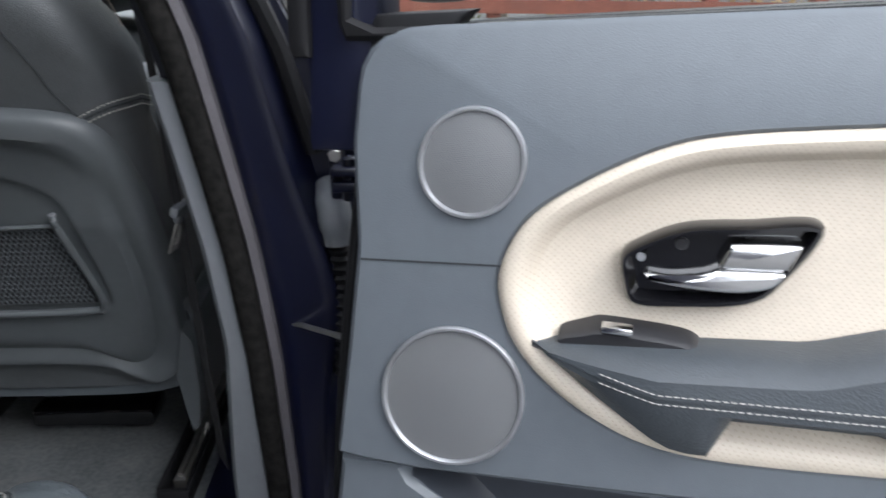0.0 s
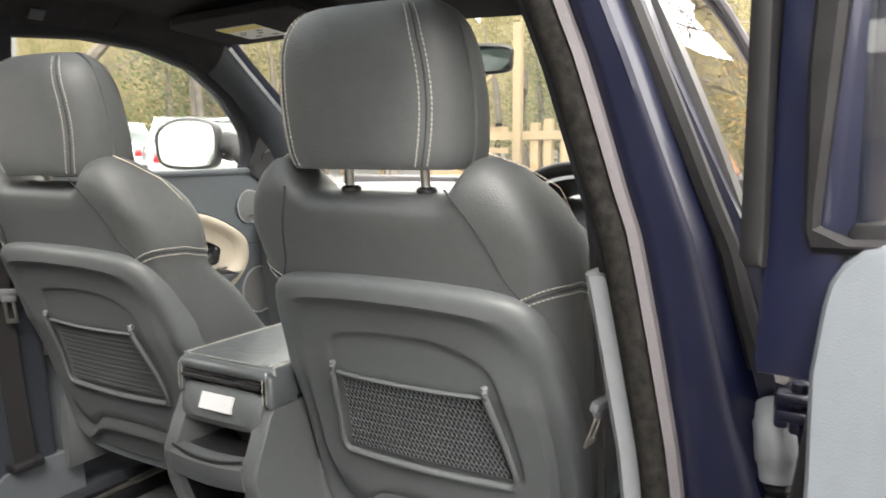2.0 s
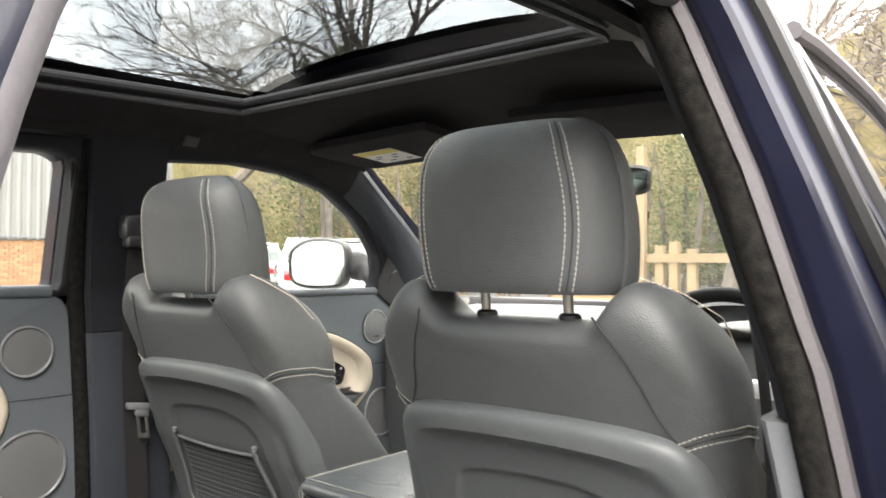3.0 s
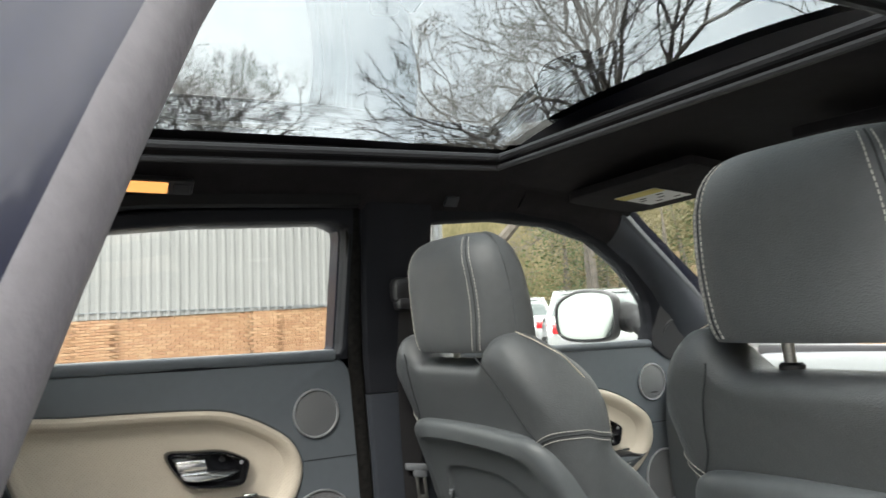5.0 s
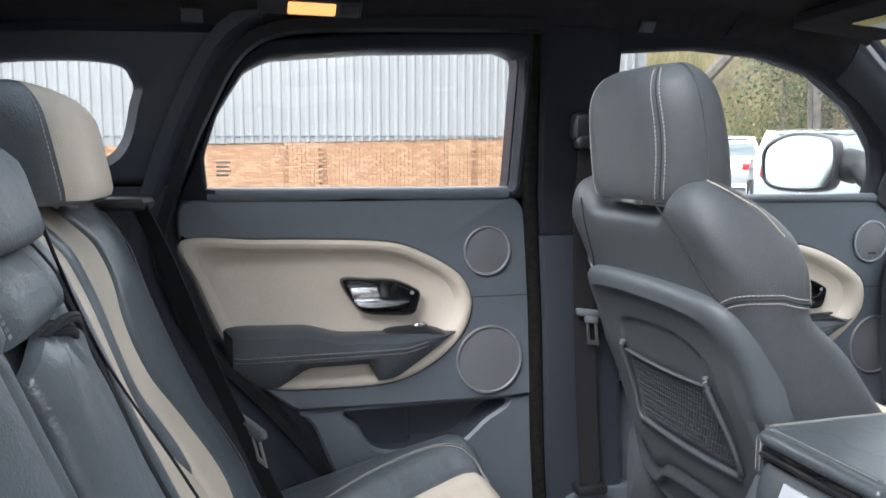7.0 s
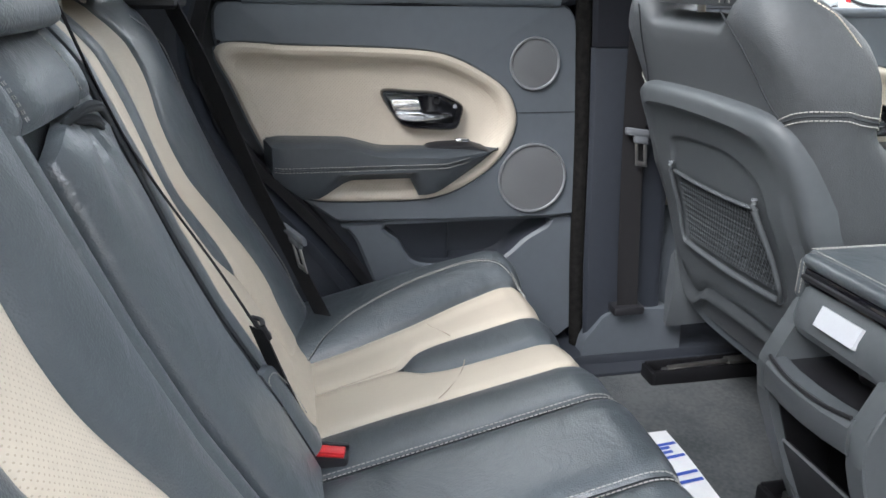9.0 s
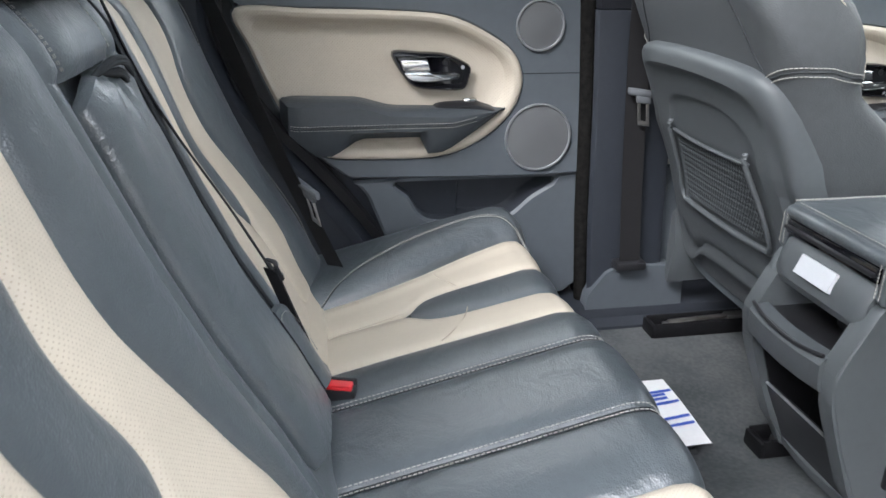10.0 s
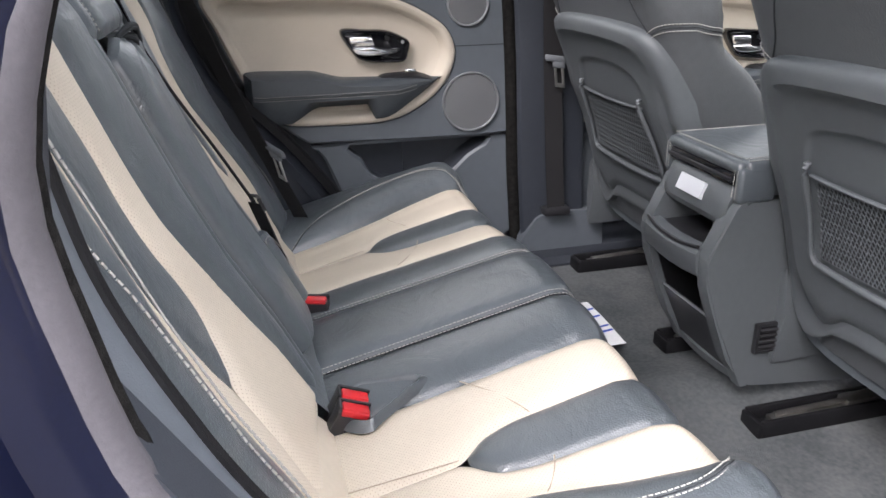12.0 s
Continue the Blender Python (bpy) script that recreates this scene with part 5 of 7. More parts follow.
bench = thing("rear_bench", (0.0, -0.45, 0.42), "rear bench seat in slate and cream leather, two-part backrest", "car seat")
part("bench_base", box((-0.62, -0.68, 0.40), (0.62, -0.245, 0.55), 0.03), LEATHER, bench, "slate seat base")
const = lambda c: (lambda v: c)
V1 = 1.0
part("cushion_centre", panel(cushion_at, const(-0.088), const(0.088), 0.02, V1, 18, 70, 0.007, 0.005, 0.02), LEATHER, bench, "slate leather centre cushion")
TIP = 0.405
for s in (-1, 1):
    part("cushion_side", panel(cushion_at, const(s * 0.088), smooth_keys([(0.0, s * 0.205), (0.3, s * 0.212), (1.0, s * 0.205)]), 0.02, V1, 16, 70, 0.007, 0.004, 0.02), LEATHER, bench, "slate leather cushion panel")
    a = smooth_keys([(0.0, 0.350), (TIP - 0.012, 0.350), (TIP + 0.03, 0.322), (TIP + 0.11, 0.308), (0.8, 0.303), (1.0, 0.305)])
    b = smooth_keys([(0.0, 0.350), (TIP - 0.012, 0.350), (TIP + 0.03, 0.386), (TIP + 0.11, 0.398), (0.8, 0.405), (1.0, 0.41)])
    ce = smooth_keys([(0.0, 0.205), (0.3, 0.212), (1.0, 0.205)])
    co = CREAM_OUT
    part("cream_panel", panel(cushion_at, lambda v: s * ce(v), lambda v: s * a(v), 0.02, V1, 14, 90, 0.006, 0.004, 0.018), CREAM_DOT_SEAT, bench, "cream perforated leather panel")
    part("cream_panel", panel(cushion_at, lambda v: s * b(v), lambda v: s * co(v), 0.02, V1, 14, 90, 0.006, 0.004, 0.018), CREAM_DOT_SEAT, bench, "cream perforated leather panel")
    part("insert", panel(cushion_at, lambda v: s * a(v), lambda v: s * b(v), TIP - 0.006, V1, 14, 80, 0.007, 0.004, 0.018), LEATHER, bench, "slate leather cushion stripe")
    part("bolster", panel(cushion_at, lambda v: s * co(v), const(s * 0.655), 0.02, V1, 30, 80, 0.004), LEATHER, bench, "slate leather cushion bolster")
    for off in (-0.006, 0.006):
        part("stitching", stitches([cushion_at(s * 0.088 + off, 0.06 + 0.86 * k / 40)[0] + Vector((0, 0, 0.0035)) for k in range(41)], 0.0065, 0.0045, 0.0009), THREAD, bench, "pale grey twin stitching")
    part("seam", tube([cushion_at(s * 0.088, 0.06 + 0.88 * k / 40)[0] + Vector((0, 0, -0.0015)) for k in range(41)], 0.0022, 6, steps=60), SEAM, bench)
    # the bolster's stitching leaves the cream near the backrest, follows the crest and turns in round the front corner
    crest = [(0.400, 0.02), (0.425, 0.10), (0.470, 0.20), (0.510, 0.32), (0.542, 0.46), (0.562, 0.60), (0.566, 0.70), (0.552, 0.78), (0.525, 0.835), (0.49, 0.865)]
    row = [cushion_at(s * p.x, p.y) for p in cat([(u_, v_, 0) for u_, v_ in crest], 90, False)]
    for off in (-0.004, 0.004):
        part("stitching", stitches([p + n * 0.0048 + Vector((s * off, 0.4 * off, 0)) for p, n in row], 0.0065, 0.0045, 0.0009), THREAD, bench, "pale grey twin stitching")
    part("seam", tube([p + n * 0.0024 for p, n in row], 0.0022, 6, steps=90), SEAM, bench)
    arc = [(0.21 + 0.27 * k / 24, 0.575 - 0.11 * ((k / 24 - 0.52) * 2) ** 2) for k in range(25)]
    for lo_, hi_ in ((0.0, 0.312), (0.396, 0.9)):
        piece = [cushion_at(s * u_, v_) for u_, v_ in arc if lo_ < u_ < min(hi_, co(v_) - 0.004)]
        part("cream_seam", tube([p + n * 0.0046 for p, n in piece], 0.0009, 6), CREASE, bench)
    tuck = [cushion_at(s * u_, 0.05 + 0.33 * k / 12) for k in range(13) for u_ in (0.330 + 0.02 * (k / 12),)]
    part("cream_seam", tube([p + n * 0.0042 for p, n in tuck], 0.0008, 6), CREASE, bench)


BACK_SET = [(0.6, 0.0), (0.7, 0.010), (0.8, 0.027), (0.9, 0.034), (1.05, 0.036), (1.2, 0.038)]


def back_at(u, z):
    """The bench's backrest: x = u, height z."""
    y = -0.63 - 0.37 * (z - 0.60) - lerp_at(BACK_SET, z)
    a = abs(u)
    shape = lambda w: lerp_at([(0.0, 0.010), (0.07, 0.008), (0.090, -0.004), (0.104, 0.006), (0.125, 0.014), (0.16, 0.013), (0.21, 0.006), (0.25, -0.001), (0.36, -0.003), (0.44, 0.0), (0.49, 0.010), (0.53, 0.022), (0.57, 0.026), (0.595, 0.018), (0.615, -0.004), (0.630, -0.06)], w)
    h = (shape(max(0.0, a - 0.008)) + 2 * shape(a) + shape(min(0.63, a + 0.008))) / 4
    dh = (shape(min(0.63, a + 0.006)) - shape(max(0.0, a - 0.006))) / 0.012
    if z > 1.10:
        y -= 1.6 * (z - 1.10) ** 1.5
    n = Vector((-dh * math.copysign(1, u) * 0.6, 1.0, 0.37)).normalized()
    return Vector((u, y, z)) + n * h, n


# seam lines of the two sections: inner cream edge, both edges of the slate stripe, outer cream edge, by height
NEAR = (smooth_keys([(0.60, 0.165), (0.70, 0.185), (0.75, 0.200), (0.80, 0.208), (0.85, 0.225), (0.90, 0.240), (0.95, 0.247), (1.0, 0.242), (1.05, 0.236), (1.17, 0.225)]),
        smooth_keys([(0.60, 0.385), (0.760, 0.385), (0.785, 0.352), (0.81, 0.324), (0.85, 0.316), (0.90, 0.333), (0.95, 0.342), (1.0, 0.328), (1.05, 0.330), (1.17, 0.325)]),
        smooth_keys([(0.60, 0.385), (0.760, 0.385), (0.785, 0.395), (0.81, 0.405), (0.85, 0.420), (0.90, 0.433), (0.95, 0.441), (1.0, 0.432), (1.05, 0.440), (1.17, 0.45)]),
        smooth_keys([(0.60, 0.44), (0.74, 0.460), (0.80, 0.462), (0.86, 0.468), (0.92, 0.474), (0.98, 0.478), (1.02, 0.484), (1.06, 0.492), (1.17, 0.49)]))
FAR = (smooth_keys([(0.60, 0.20), (0.80, 0.215), (0.95, 0.225), (1.05, 0.215), (1.17, 0.19)]),
       smooth_keys([(0.60, 0.385), (0.770, 0.385), (0.795, 0.345), (0.86, 0.312), (0.926, 0.284), (0.993, 0.296), (1.044, 0.308), (1.098, 0.296), (1.17, 0.265)]),
       smooth_keys([(0.60, 0.385), (0.765, 0.392), (0.80, 0.402), (0.86, 0.372), (0.921, 0.332), (0.98, 0.345), (1.041, 0.368), (1.106, 0.355), (1.17, 0.32)]),
       smooth_keys([(0.60, 0.47), (0.66, 0.475), (0.72, 0.500), (0.80, 0.490), (0.87, 0.458), (0.93, 0.430), (0.99, 0.440), (1.044, 0.478), (1.10, 0.472), (1.17, 0.43)]))
for s, lines in ((1, NEAR), (-1, FAR)):
    e_line, i0_line, i1_line, o_line = lines
    S = back_at
    inner = 0.128 if s > 0 else 0.136
    r = part("backrest", panel(S, const(s * inner), lambda v: s * e_line(v), 0.60, 1.165, 18, 70, 0.008, 0.004, 0.02), LEATHER, bench, "slate leather backrest section")
    part("cream_panel", panel(S, lambda v: s * e_line(v), lambda v: s * i0_line(v), 0.60, 1.165, 12, 90, 0.006, 0.004, 0.018), CREAM_DOT_BACK, r, "cream perforated leather panel")
    under = lambda u, v: (S(u, v)[0] - S(u, v)[1] * 0.007, S(u, v)[1])
    part("cream_panel", panel(under, lambda v: s * e_line(v), lambda v: s * o_line(v), 0.60, 1.165, 8, 60, 0.0), CREAM, r, "cream leather under the stripe seams")
    part("insert", panel(S, lambda v: s * i0_line(v), lambda v: s * i1_line(v), 0.764, 1.165, 12, 80, 0.007, 0.004, 0.018), LEATHER, r, "slate leather backrest stripe")
    part("cream_panel", panel(S, lambda v: s * i1_line(v), lambda v: s * o_line(v), 0.60, 1.165, 10, 90, 0.005, 0.004, 0.018), CREAM_DOT_BACK, r, "cream perforated leather panel")
    part("bolster", panel(S, lambda v: s * o_line(v), const(s * 0.630), 0.60, 1.165, 24, 70, 0.005), LEATHER, r, "slate leather backrest bolster")
    keysets = ([(0.62, 0.475), (0.74, 0.485), (0.83, 0.487), (0.90, 0.497), (0.95, 0.503), (1.0, 0.510), (1.05, 0.520), (1.17, 0.52)], [(0.62, 0.485), (0.74, 0.495), (0.83, 0.497), (0.90, 0.507), (0.95, 0.513), (1.0, 0.520), (1.05, 0.530), (1.17, 0.53)],
               [(0.62, 0.530), (0.74, 0.548), (0.86, 0.556), (0.93, 0.566), (0.99, 0.578), (1.05, 0.588), (1.17, 0.585)])
    for keys in keysets if s > 0 else ([(0.62, 0.54), (0.70, 0.575), (0.80, 0.595), (0.95, 0.600), (1.05, 0.585), (1.10, 0.555), (1.135, 0.50)],):
        z1 = 1.14 if s > 0 else 1.13
        row = [S(s * (smooth_keys(keys)(0.62 + (z1 - 0.62) * k / 60)), 0.62 + (z1 - 0.62) * k / 60) for k in range(61)]
        part("stitching", stitches([p + n * 0.0088 for p, n in row], 0.0085 if s > 0 else 0.0065, 0.006 if s > 0 else 0.0045, 0.0012 if s > 0 else 0.0009, up=(0, 1, 0)), THREAD, r, "pale grey stitching")
    top = []
    for z_, d_ in ((1.160, 0.0), (1.172, 0.012), (1.178, 0.04), (1.175, 0.09), (1.10, 0.11), (0.6, 0.02)):
        top.append([S(s * (inner + (0.628 - inner) * k / 30), min(z_, 1.165))[0] + Vector((0, -d_, z_ - min(z_, 1.165))) for k in range(31)])
    part("backrest_top", loft(top, closed=False), LEATHER, r, "slate leather backrest edge")
    side_wall = [[S(s * e, 0.60 + 0.565 * k / 20)[0] + Vector((0, dy, 0)) for k in range(21)] for e, dy in ((inner, -0.004), (inner, -0.10))]
    part("backrest_side", loft(side_wall, closed=False), LEATHER, r)


# centre section: folded armrest with rounded shoulders, gathered under its pull loop
def arm_face(u, w):
    top_z = 1.070 - 0.030 * (abs(u + 0.008) / 0.092) ** 4
    p, n = back_at(u, 0.615 + w * (top_z - 0.615))
    d = math.hypot((u + 0.01) / 0.03, (1 - w) / 0.09)
    pinch = -0.012 * math.exp(-d * d) + 0.004 * math.exp(-d * d * 0.25) * math.sin(9 * math.atan2(u + 0.01, 0.35 * (1.02 - w)))
    swell = 0.006 + 0.016 * (1 - (abs(u + 0.008) / 0.094) ** 4) * min(1.0, (1 - w) / 0.06 + 0.15) ** 0.5
    return p + n * (swell + pinch), n


part("armrest", panel(arm_face, const(-0.100), const(0.084), 0.0, 1.0, 36, 80, 0.004, 0.010, 0.014), LEATHER, bench, "slate leather folded centre armrest")
part("centre_back", panel(lambda u, v: (back_at(u, v)[0] - back_at(u, v)[1] * 0.010, back_at(u, v)[1]), const(-0.132), const(0.132), 0.60, 1.10, 12, 20, 0.0), LEATHER, bench)
part("centre_top", panel(lambda u, v: (back_at(u, v)[0] + back_at(u, v)[1] * 0.006, back_at(u, v)[1]), const(-0.130), const(0.128), 1.072, 1.172, 20, 20, 0.012, 0.008, 0.02), LEATHER, bench, "slate leather centre backrest top")
part("centre_edge", panel(back_at, const(0.086), const(0.130), 0.60, 1.082, 12, 60, 0.010, 0.004, 0.014), LEATHER, bench, "slate leather centre edging")
part("centre_edge", panel(back_at, const(-0.102), const(-0.132), 0.60, 1.082, 10, 60, 0.006, 0.004, 0.012), LEATHER, bench, "slate leather centre edging")
for u_ in (-0.088, 0.090):
    for off in (-0.003, 0.003):
        part("stitching", stitches([back_at(u_ + off, 1.080 + 0.085 * k / 10)[0] + back_at(u_, 1.1)[1] * 0.0190 for k in range(11)], 0.006, 0.0036, 0.0006, up=(0, 1, 0)), THREAD, bench, "pale grey stitching")
part("groove", tube([back_at(-0.1335, 0.62 + 0.535 * k / 20)[0] + Vector((0, 0.003, 0.001)) for k in range(21)], 0.003, 6, steps=40), SEAM, bench)
lp, ln = back_at(-0.012, 1.070)
lp = lp + ln * 0.018
part("pull_loop", join(*(tube([lp + Vector((0.034, -0.006, -0.010)), lp + Vector((0.014, 0.008, 0.0 + o)), lp + Vector((-0.016, 0.014, -0.002 + o)), lp + Vector((-0.046, 0.012, -0.012 + o)), lp + Vector((-0.060, 0.012, -0.024)), lp + Vector((-0.046, 0.010, -0.024 - o)), lp + Vector((-0.012, 0.010, -0.010 - o)), lp + Vector((0.010, -0.004, -0.010))], 0.0034, 8, steps=50) for o in (0.0, 0.004))), SEAM, bench, "dark leather pull loop")
# stitched tab at the armrest's foot
tab = lambda u, w: (back_at(u, 0.612 + w * (0.130 - 0.035 * abs((u + 0.104) / 0.030) ** 3))[0] + back_at(u, 0.66)[1] * (0.014 + 0.012 * (1 - ((u + 0.104) / 0.032) ** 2)), back_at(u, 0.66)[1])
part("armrest_tab", panel(tab, const(-0.136), const(-0.072), 0.0, 1.0, 16, 30, 0.004, 0.006, 0.01), LEATHER, bench, "slate leather tab with stitched edge")
part("stitching", stitches([tab(-0.104 + 0.026 * math.cos(math.pi * k / 20), 0.35 + 0.56 * math.sin(math.pi * k / 20))[0] + Vector((0, 0.005, 0.002)) for k in range(21)], 0.006, 0.0042, 0.0008, up=(0, 1, 0)), THREAD, bench, "pale grey stitching")
part("bench_crease", box((-0.62, -0.70, 0.52), (0.62, -0.630, 0.60), 0.02), LEATHER, bench, "slate leather fold behind the cushion")
# lower back flap in front of the crease
for s, m_ in ((1, CREAM), (-1, CREAM), (0, LEATHER)):
    x0, x1 = (0.207, 0.50) if s else (-0.203, 0.203)
    cen = [(s * (x0 + (x1 - x0) * k / 12) if s else x0 + (x1 - x0) * k / 12) for k in range(13)]
    prof = ((-0.600, 0.575), (-0.606, 0.594), (-0.616, 0.606), (-0.630, 0.622), (-0.645, 0.64))
    part("flap", loft([[Vector((x, y, z - (0.018 if s else 0.0))) for x in cen] for y, z in prof], closed=False), m_, bench)


def rear_restraint(cx, cy, cz, w, h, d, name, label, cream, low=0.0):
    t_ = thing(name, (cx, cy, cz), label, "head restraint", "rear head restraints")
    def ring(t, k0, k1):
        z = cz + h * t
        sh = (0.82 + 0.18 * min(1, t / 0.12) ** 0.5) if t < 0.62 else math.sqrt(max(0.0, 1 - ((t - 0.62) / 0.385) ** 2.4))
        out = []
        for k in range(k0, k1 + 1):
            a = 2 * math.pi * k / 64
            ca, sa = math.cos(a), math.sin(a)
            out.append(Vector((cx + w * math.copysign(abs(ca) ** 0.5, ca) * (0.6 + 0.4 * sh), cy - 0.03 * t + d * math.copysign(abs(sa) ** 0.6, sa) * sh, z)))
        return out
    ts = [0, 0.04, 0.1, 0.2, 0.35, 0.5, 0.62, 0.74, 0.84, 0.91, 0.96, 0.99, 1.0]
    body = part("pad", loft([ring(t, 0, 63) for t in ts], True, True), LEATHER, t_, "slate leather pad")
    if cream:
        face = [[p + Vector((0, 0.0025, 0)) for p in ring(t, 4, 28)] for t in ts[1:-1]]
        part("face", loft(face, closed=False), CREAM, t_, "cream leather face")
        for k in (3, 29):
            part("stitching", stitches([ring(t, k, k)[0] + Vector(((0.001 if k < 10 else -0.001), 0.0035, 0.0)) for t in [0.05 + 0.85 * j / 20 for j in range(21)]], 0.0062, 0.0042, 0.0008, up=(0, 1, 0)), THREAD, t_, "pale grey stitching")
    for s in (-1, 1):
        part("post", tube([(cx + s * w * 0.5, cy - 0.01, cz - 0.06), (cx + s * w * 0.5, cy - 0.012, cz + 0.01)], 0.006, 10, curve=False), STEEL, t_)
    return t_


rear_restraint(-0.385, -0.885, 1.172, 0.130, 0.155, 0.072, "head_restraint", "slate and cream leather rear head restraint", True)
rear_restraint(0.385, -0.885, 1.172, 0.130, 0.155, 0.072, "head_restraint", "slate and cream leather rear head restraint", True)
rear_restraint(0.0, -0.895, 1.150, 0.125, 0.105, 0.070, "head_restraint", "low slate leather centre head restraint", False)


# ---- centre console end with lamp, tray and lower bin ----
def console():
    c = thing("centre_console", (0, 0.25, 0.42), "slate plastic centre console with rear trays and leather lid", "console")
    # side walls and top as one bent body, open towards the rear
    prof = [(0.085, 0.795), (0.045, 0.770), (0.012, 0.700), (0.022, 0.640), (0.075, 0.510), (0.115, 0.452), (0.42, 0.420), (0.62, 0.44), (0.62, 0.78)]
    for s in (-1, 1):
        loops = [[Vector((s * (w - 0.006 * k), y, z)) for y, z in inset([(p.x, p.y) for p in cat([(a, b, 0) for a, b in prof], 60, True, False)], k * 0.004)] for k, w in ((0, 0.100), (0, 0.106), (1, 0.112))]
        loops = [[Vector((s * 0.078, y, z)) for y, z in [(p.y, p.z) for p in loops[0]]]] + loops
        part("side_panel", loft(loops, True, True), SHELLMAT, c, "slate plastic console side")
    # frame bars round the two openings
    path = [(0.080, 0.812), (0.052, 0.785), (0.020, 0.715), (0.012, 0.690), (0.018, 0.660), (0.045, 0.585), (0.085, 0.500), (0.108, 0.452)]

    def upright(x0, x1):
        sec = [(x0, 0.016), (x0, 0.003), (x0 + 0.004 * (1 if x1 > x0 else -1), 0.0), (x1 - 0.005 * (1 if x1 > x0 else -1), 0.0), (x1, 0.006), (x1, 0.016)]
        return loft([[Vector((x, y + d, z)) for x, d in sec] for y, z in path], True, True)
    for s in (-1, 1):
        part("upright", upright(s * 0.108, s * 0.080), SHELLMAT, c, "slate frame upright")

    def crossbar(prof):
        return loft([[Vector((x, y + 0.006 * (x / 0.09) ** 2, z + 0.004 * (x / 0.09) ** 2)) for y, z in prof] for x in (-0.082, -0.04, 0, 0.04, 0.082)], True, True)
    part("shelf_lip", crossbar([(0.030, 0.712), (0.010, 0.710), (0.003, 0.700), (0.006, 0.668), (0.012, 0.660), (0.035, 0.662)]), SHELLMAT, c, "slate shelf lip")
    part("tray_floor", box((-0.085, 0.025, 0.700), (0.085, 0.13, 0.708), 0.002), BLACK, c, "black rubber tray mat")
    part("tray_rim", tube([(-0.08, 0.012, 0.716), (-0.03, 0.006, 0.709), (0.03, 0.006, 0.709), (0.08, 0.012, 0.716)], 0.003, 8), BLACK, c)
    part("tray_back", loft([[Vector((x, 0.125 - 0.03 * math.exp(-(x / 0.03) ** 2), z)) for x in [-0.09 + 0.18 * k / 16 for k in range(17)]] for z in (0.70, 0.80)], closed=False), BLACK, c, "black tray back wall")
    # back wall, added liners and roof: darkest black paints the bin's inner shade
    part("bin_back", box((-0.095, 0.14, 0.46), (0.095, 0.155, 0.69), 0.004), RUBBER, c, "bin back wall, black for the opening's shade")
    for s in (-1, 1):
        part("bin_side", loft([[Vector((s * x, y, z)) for y, z in ((0.032, 0.655), (0.15, 0.655), (0.15, 0.47), (0.110, 0.478), (0.060, 0.580))] for x in (0.0775, 0.0745)], True, True), RUBBER, c, "added bin liner, black for the opening's shade")
    part("bin_roof", box((-0.0765, 0.036, 0.650), (0.0765, 0.145, 0.657), 0.001), RUBBER, c)
    part("bin_front", loft([[Vector((x, y, z)) for x in (-0.083, -0.05, 0, 0.05, 0.083)] for y, z in ((0.066, 0.575), (0.058, 0.573), (0.062, 0.562), (0.088, 0.507), (0.106, 0.466), (0.12, 0.462))], closed=False), BLACK, c, "black bin door")
    part("bin_base", crossbar([(0.108, 0.474), (0.098, 0.470), (0.104, 0.452), (0.125, 0.448)]), SHELLMAT, c, "slate frame base")
    part("bin_line", tube([(-0.080, 0.058, 0.576), (0.080, 0.058, 0.576)], 0.0022, 8, curve=False), SATIN, c)
    # lamp head: rounded block over the tray
    loops = []
    for x in [-0.092, -0.088, -0.076, -0.05, 0, 0.05, 0.076, 0.088, 0.092]:
        k = 1 - 0.25 * max(0, (abs(x) - 0.07) / 0.022) ** 2
        base = [(0.100, 0.830), (0.070, 0.826), (0.052, 0.816), (0.040, 0.790), (0.036, 0.765), (0.044, 0.752), (0.070, 0.752), (0.10, 0.77)]
        loops.append([Vector((x, 0.075 + (y - 0.075) * k, 0.79 + (z - 0.79) * k)) for y, z in base])
    head = part("lamp_head", loft(loops, True, True), SHELLMAT, c, "rounded slate lamp housing")
    nrm = Vector((0, -1, 0.42)).normalized()
    pl = []
    for x, q in ((-0.036, 0), (0.036, 0), (0.036, 1), (-0.036, 1)):
        pl.append(Vector((x, 0.0475 - 0.010 * (1 - q), 0.806 - 0.026 * (1 - q))) + nrm * 0.006)
    back = [p - nrm * 0.008 for p in pl]
    part("lamp_plate", loft([back, pl], True, True), PLATE, head, "white frosted lamp lens")
    # leather lid: a padded box whose front corners drop over the lamp housing
    lid = part("lid", join(box((-0.110, 0.062, 0.800), (0.110, 0.39, 0.862), 0.011, 4), box((-0.111, 0.052, 0.792), (-0.092, 0.12, 0.850), 0.008, 3), box((0.092, 0.052, 0.792), (0.111, 0.12, 0.850), 0.008, 3), box((-0.104, 0.050, 0.838), (0.104, 0.09, 0.858), 0.009, 3)), LEATHER, c, "slate leather console lid with stitched edges")
    part("lid_gap", box((-0.093, 0.050, 0.818), (0.093, 0.064, 0.840), 0.004), GLOSSBLACK, c, "black lid gap")
    part("lid_step", box((-0.090, 0.044, 0.826), (0.090, 0.058, 0.832), 0.002), BLACK, c)
    for s in (-1, 1):
        for off in (-0.004, 0.004):
            part("stitching", stitches([(s * 0.0985 + off, 0.0505, 0.846 - 0.046 * t) for t in [k / 10 for k in range(11)]], 0.005, 0.0036, 0.0008, up=(0, 1, 0)), THREAD, lid, "pale grey stitching")
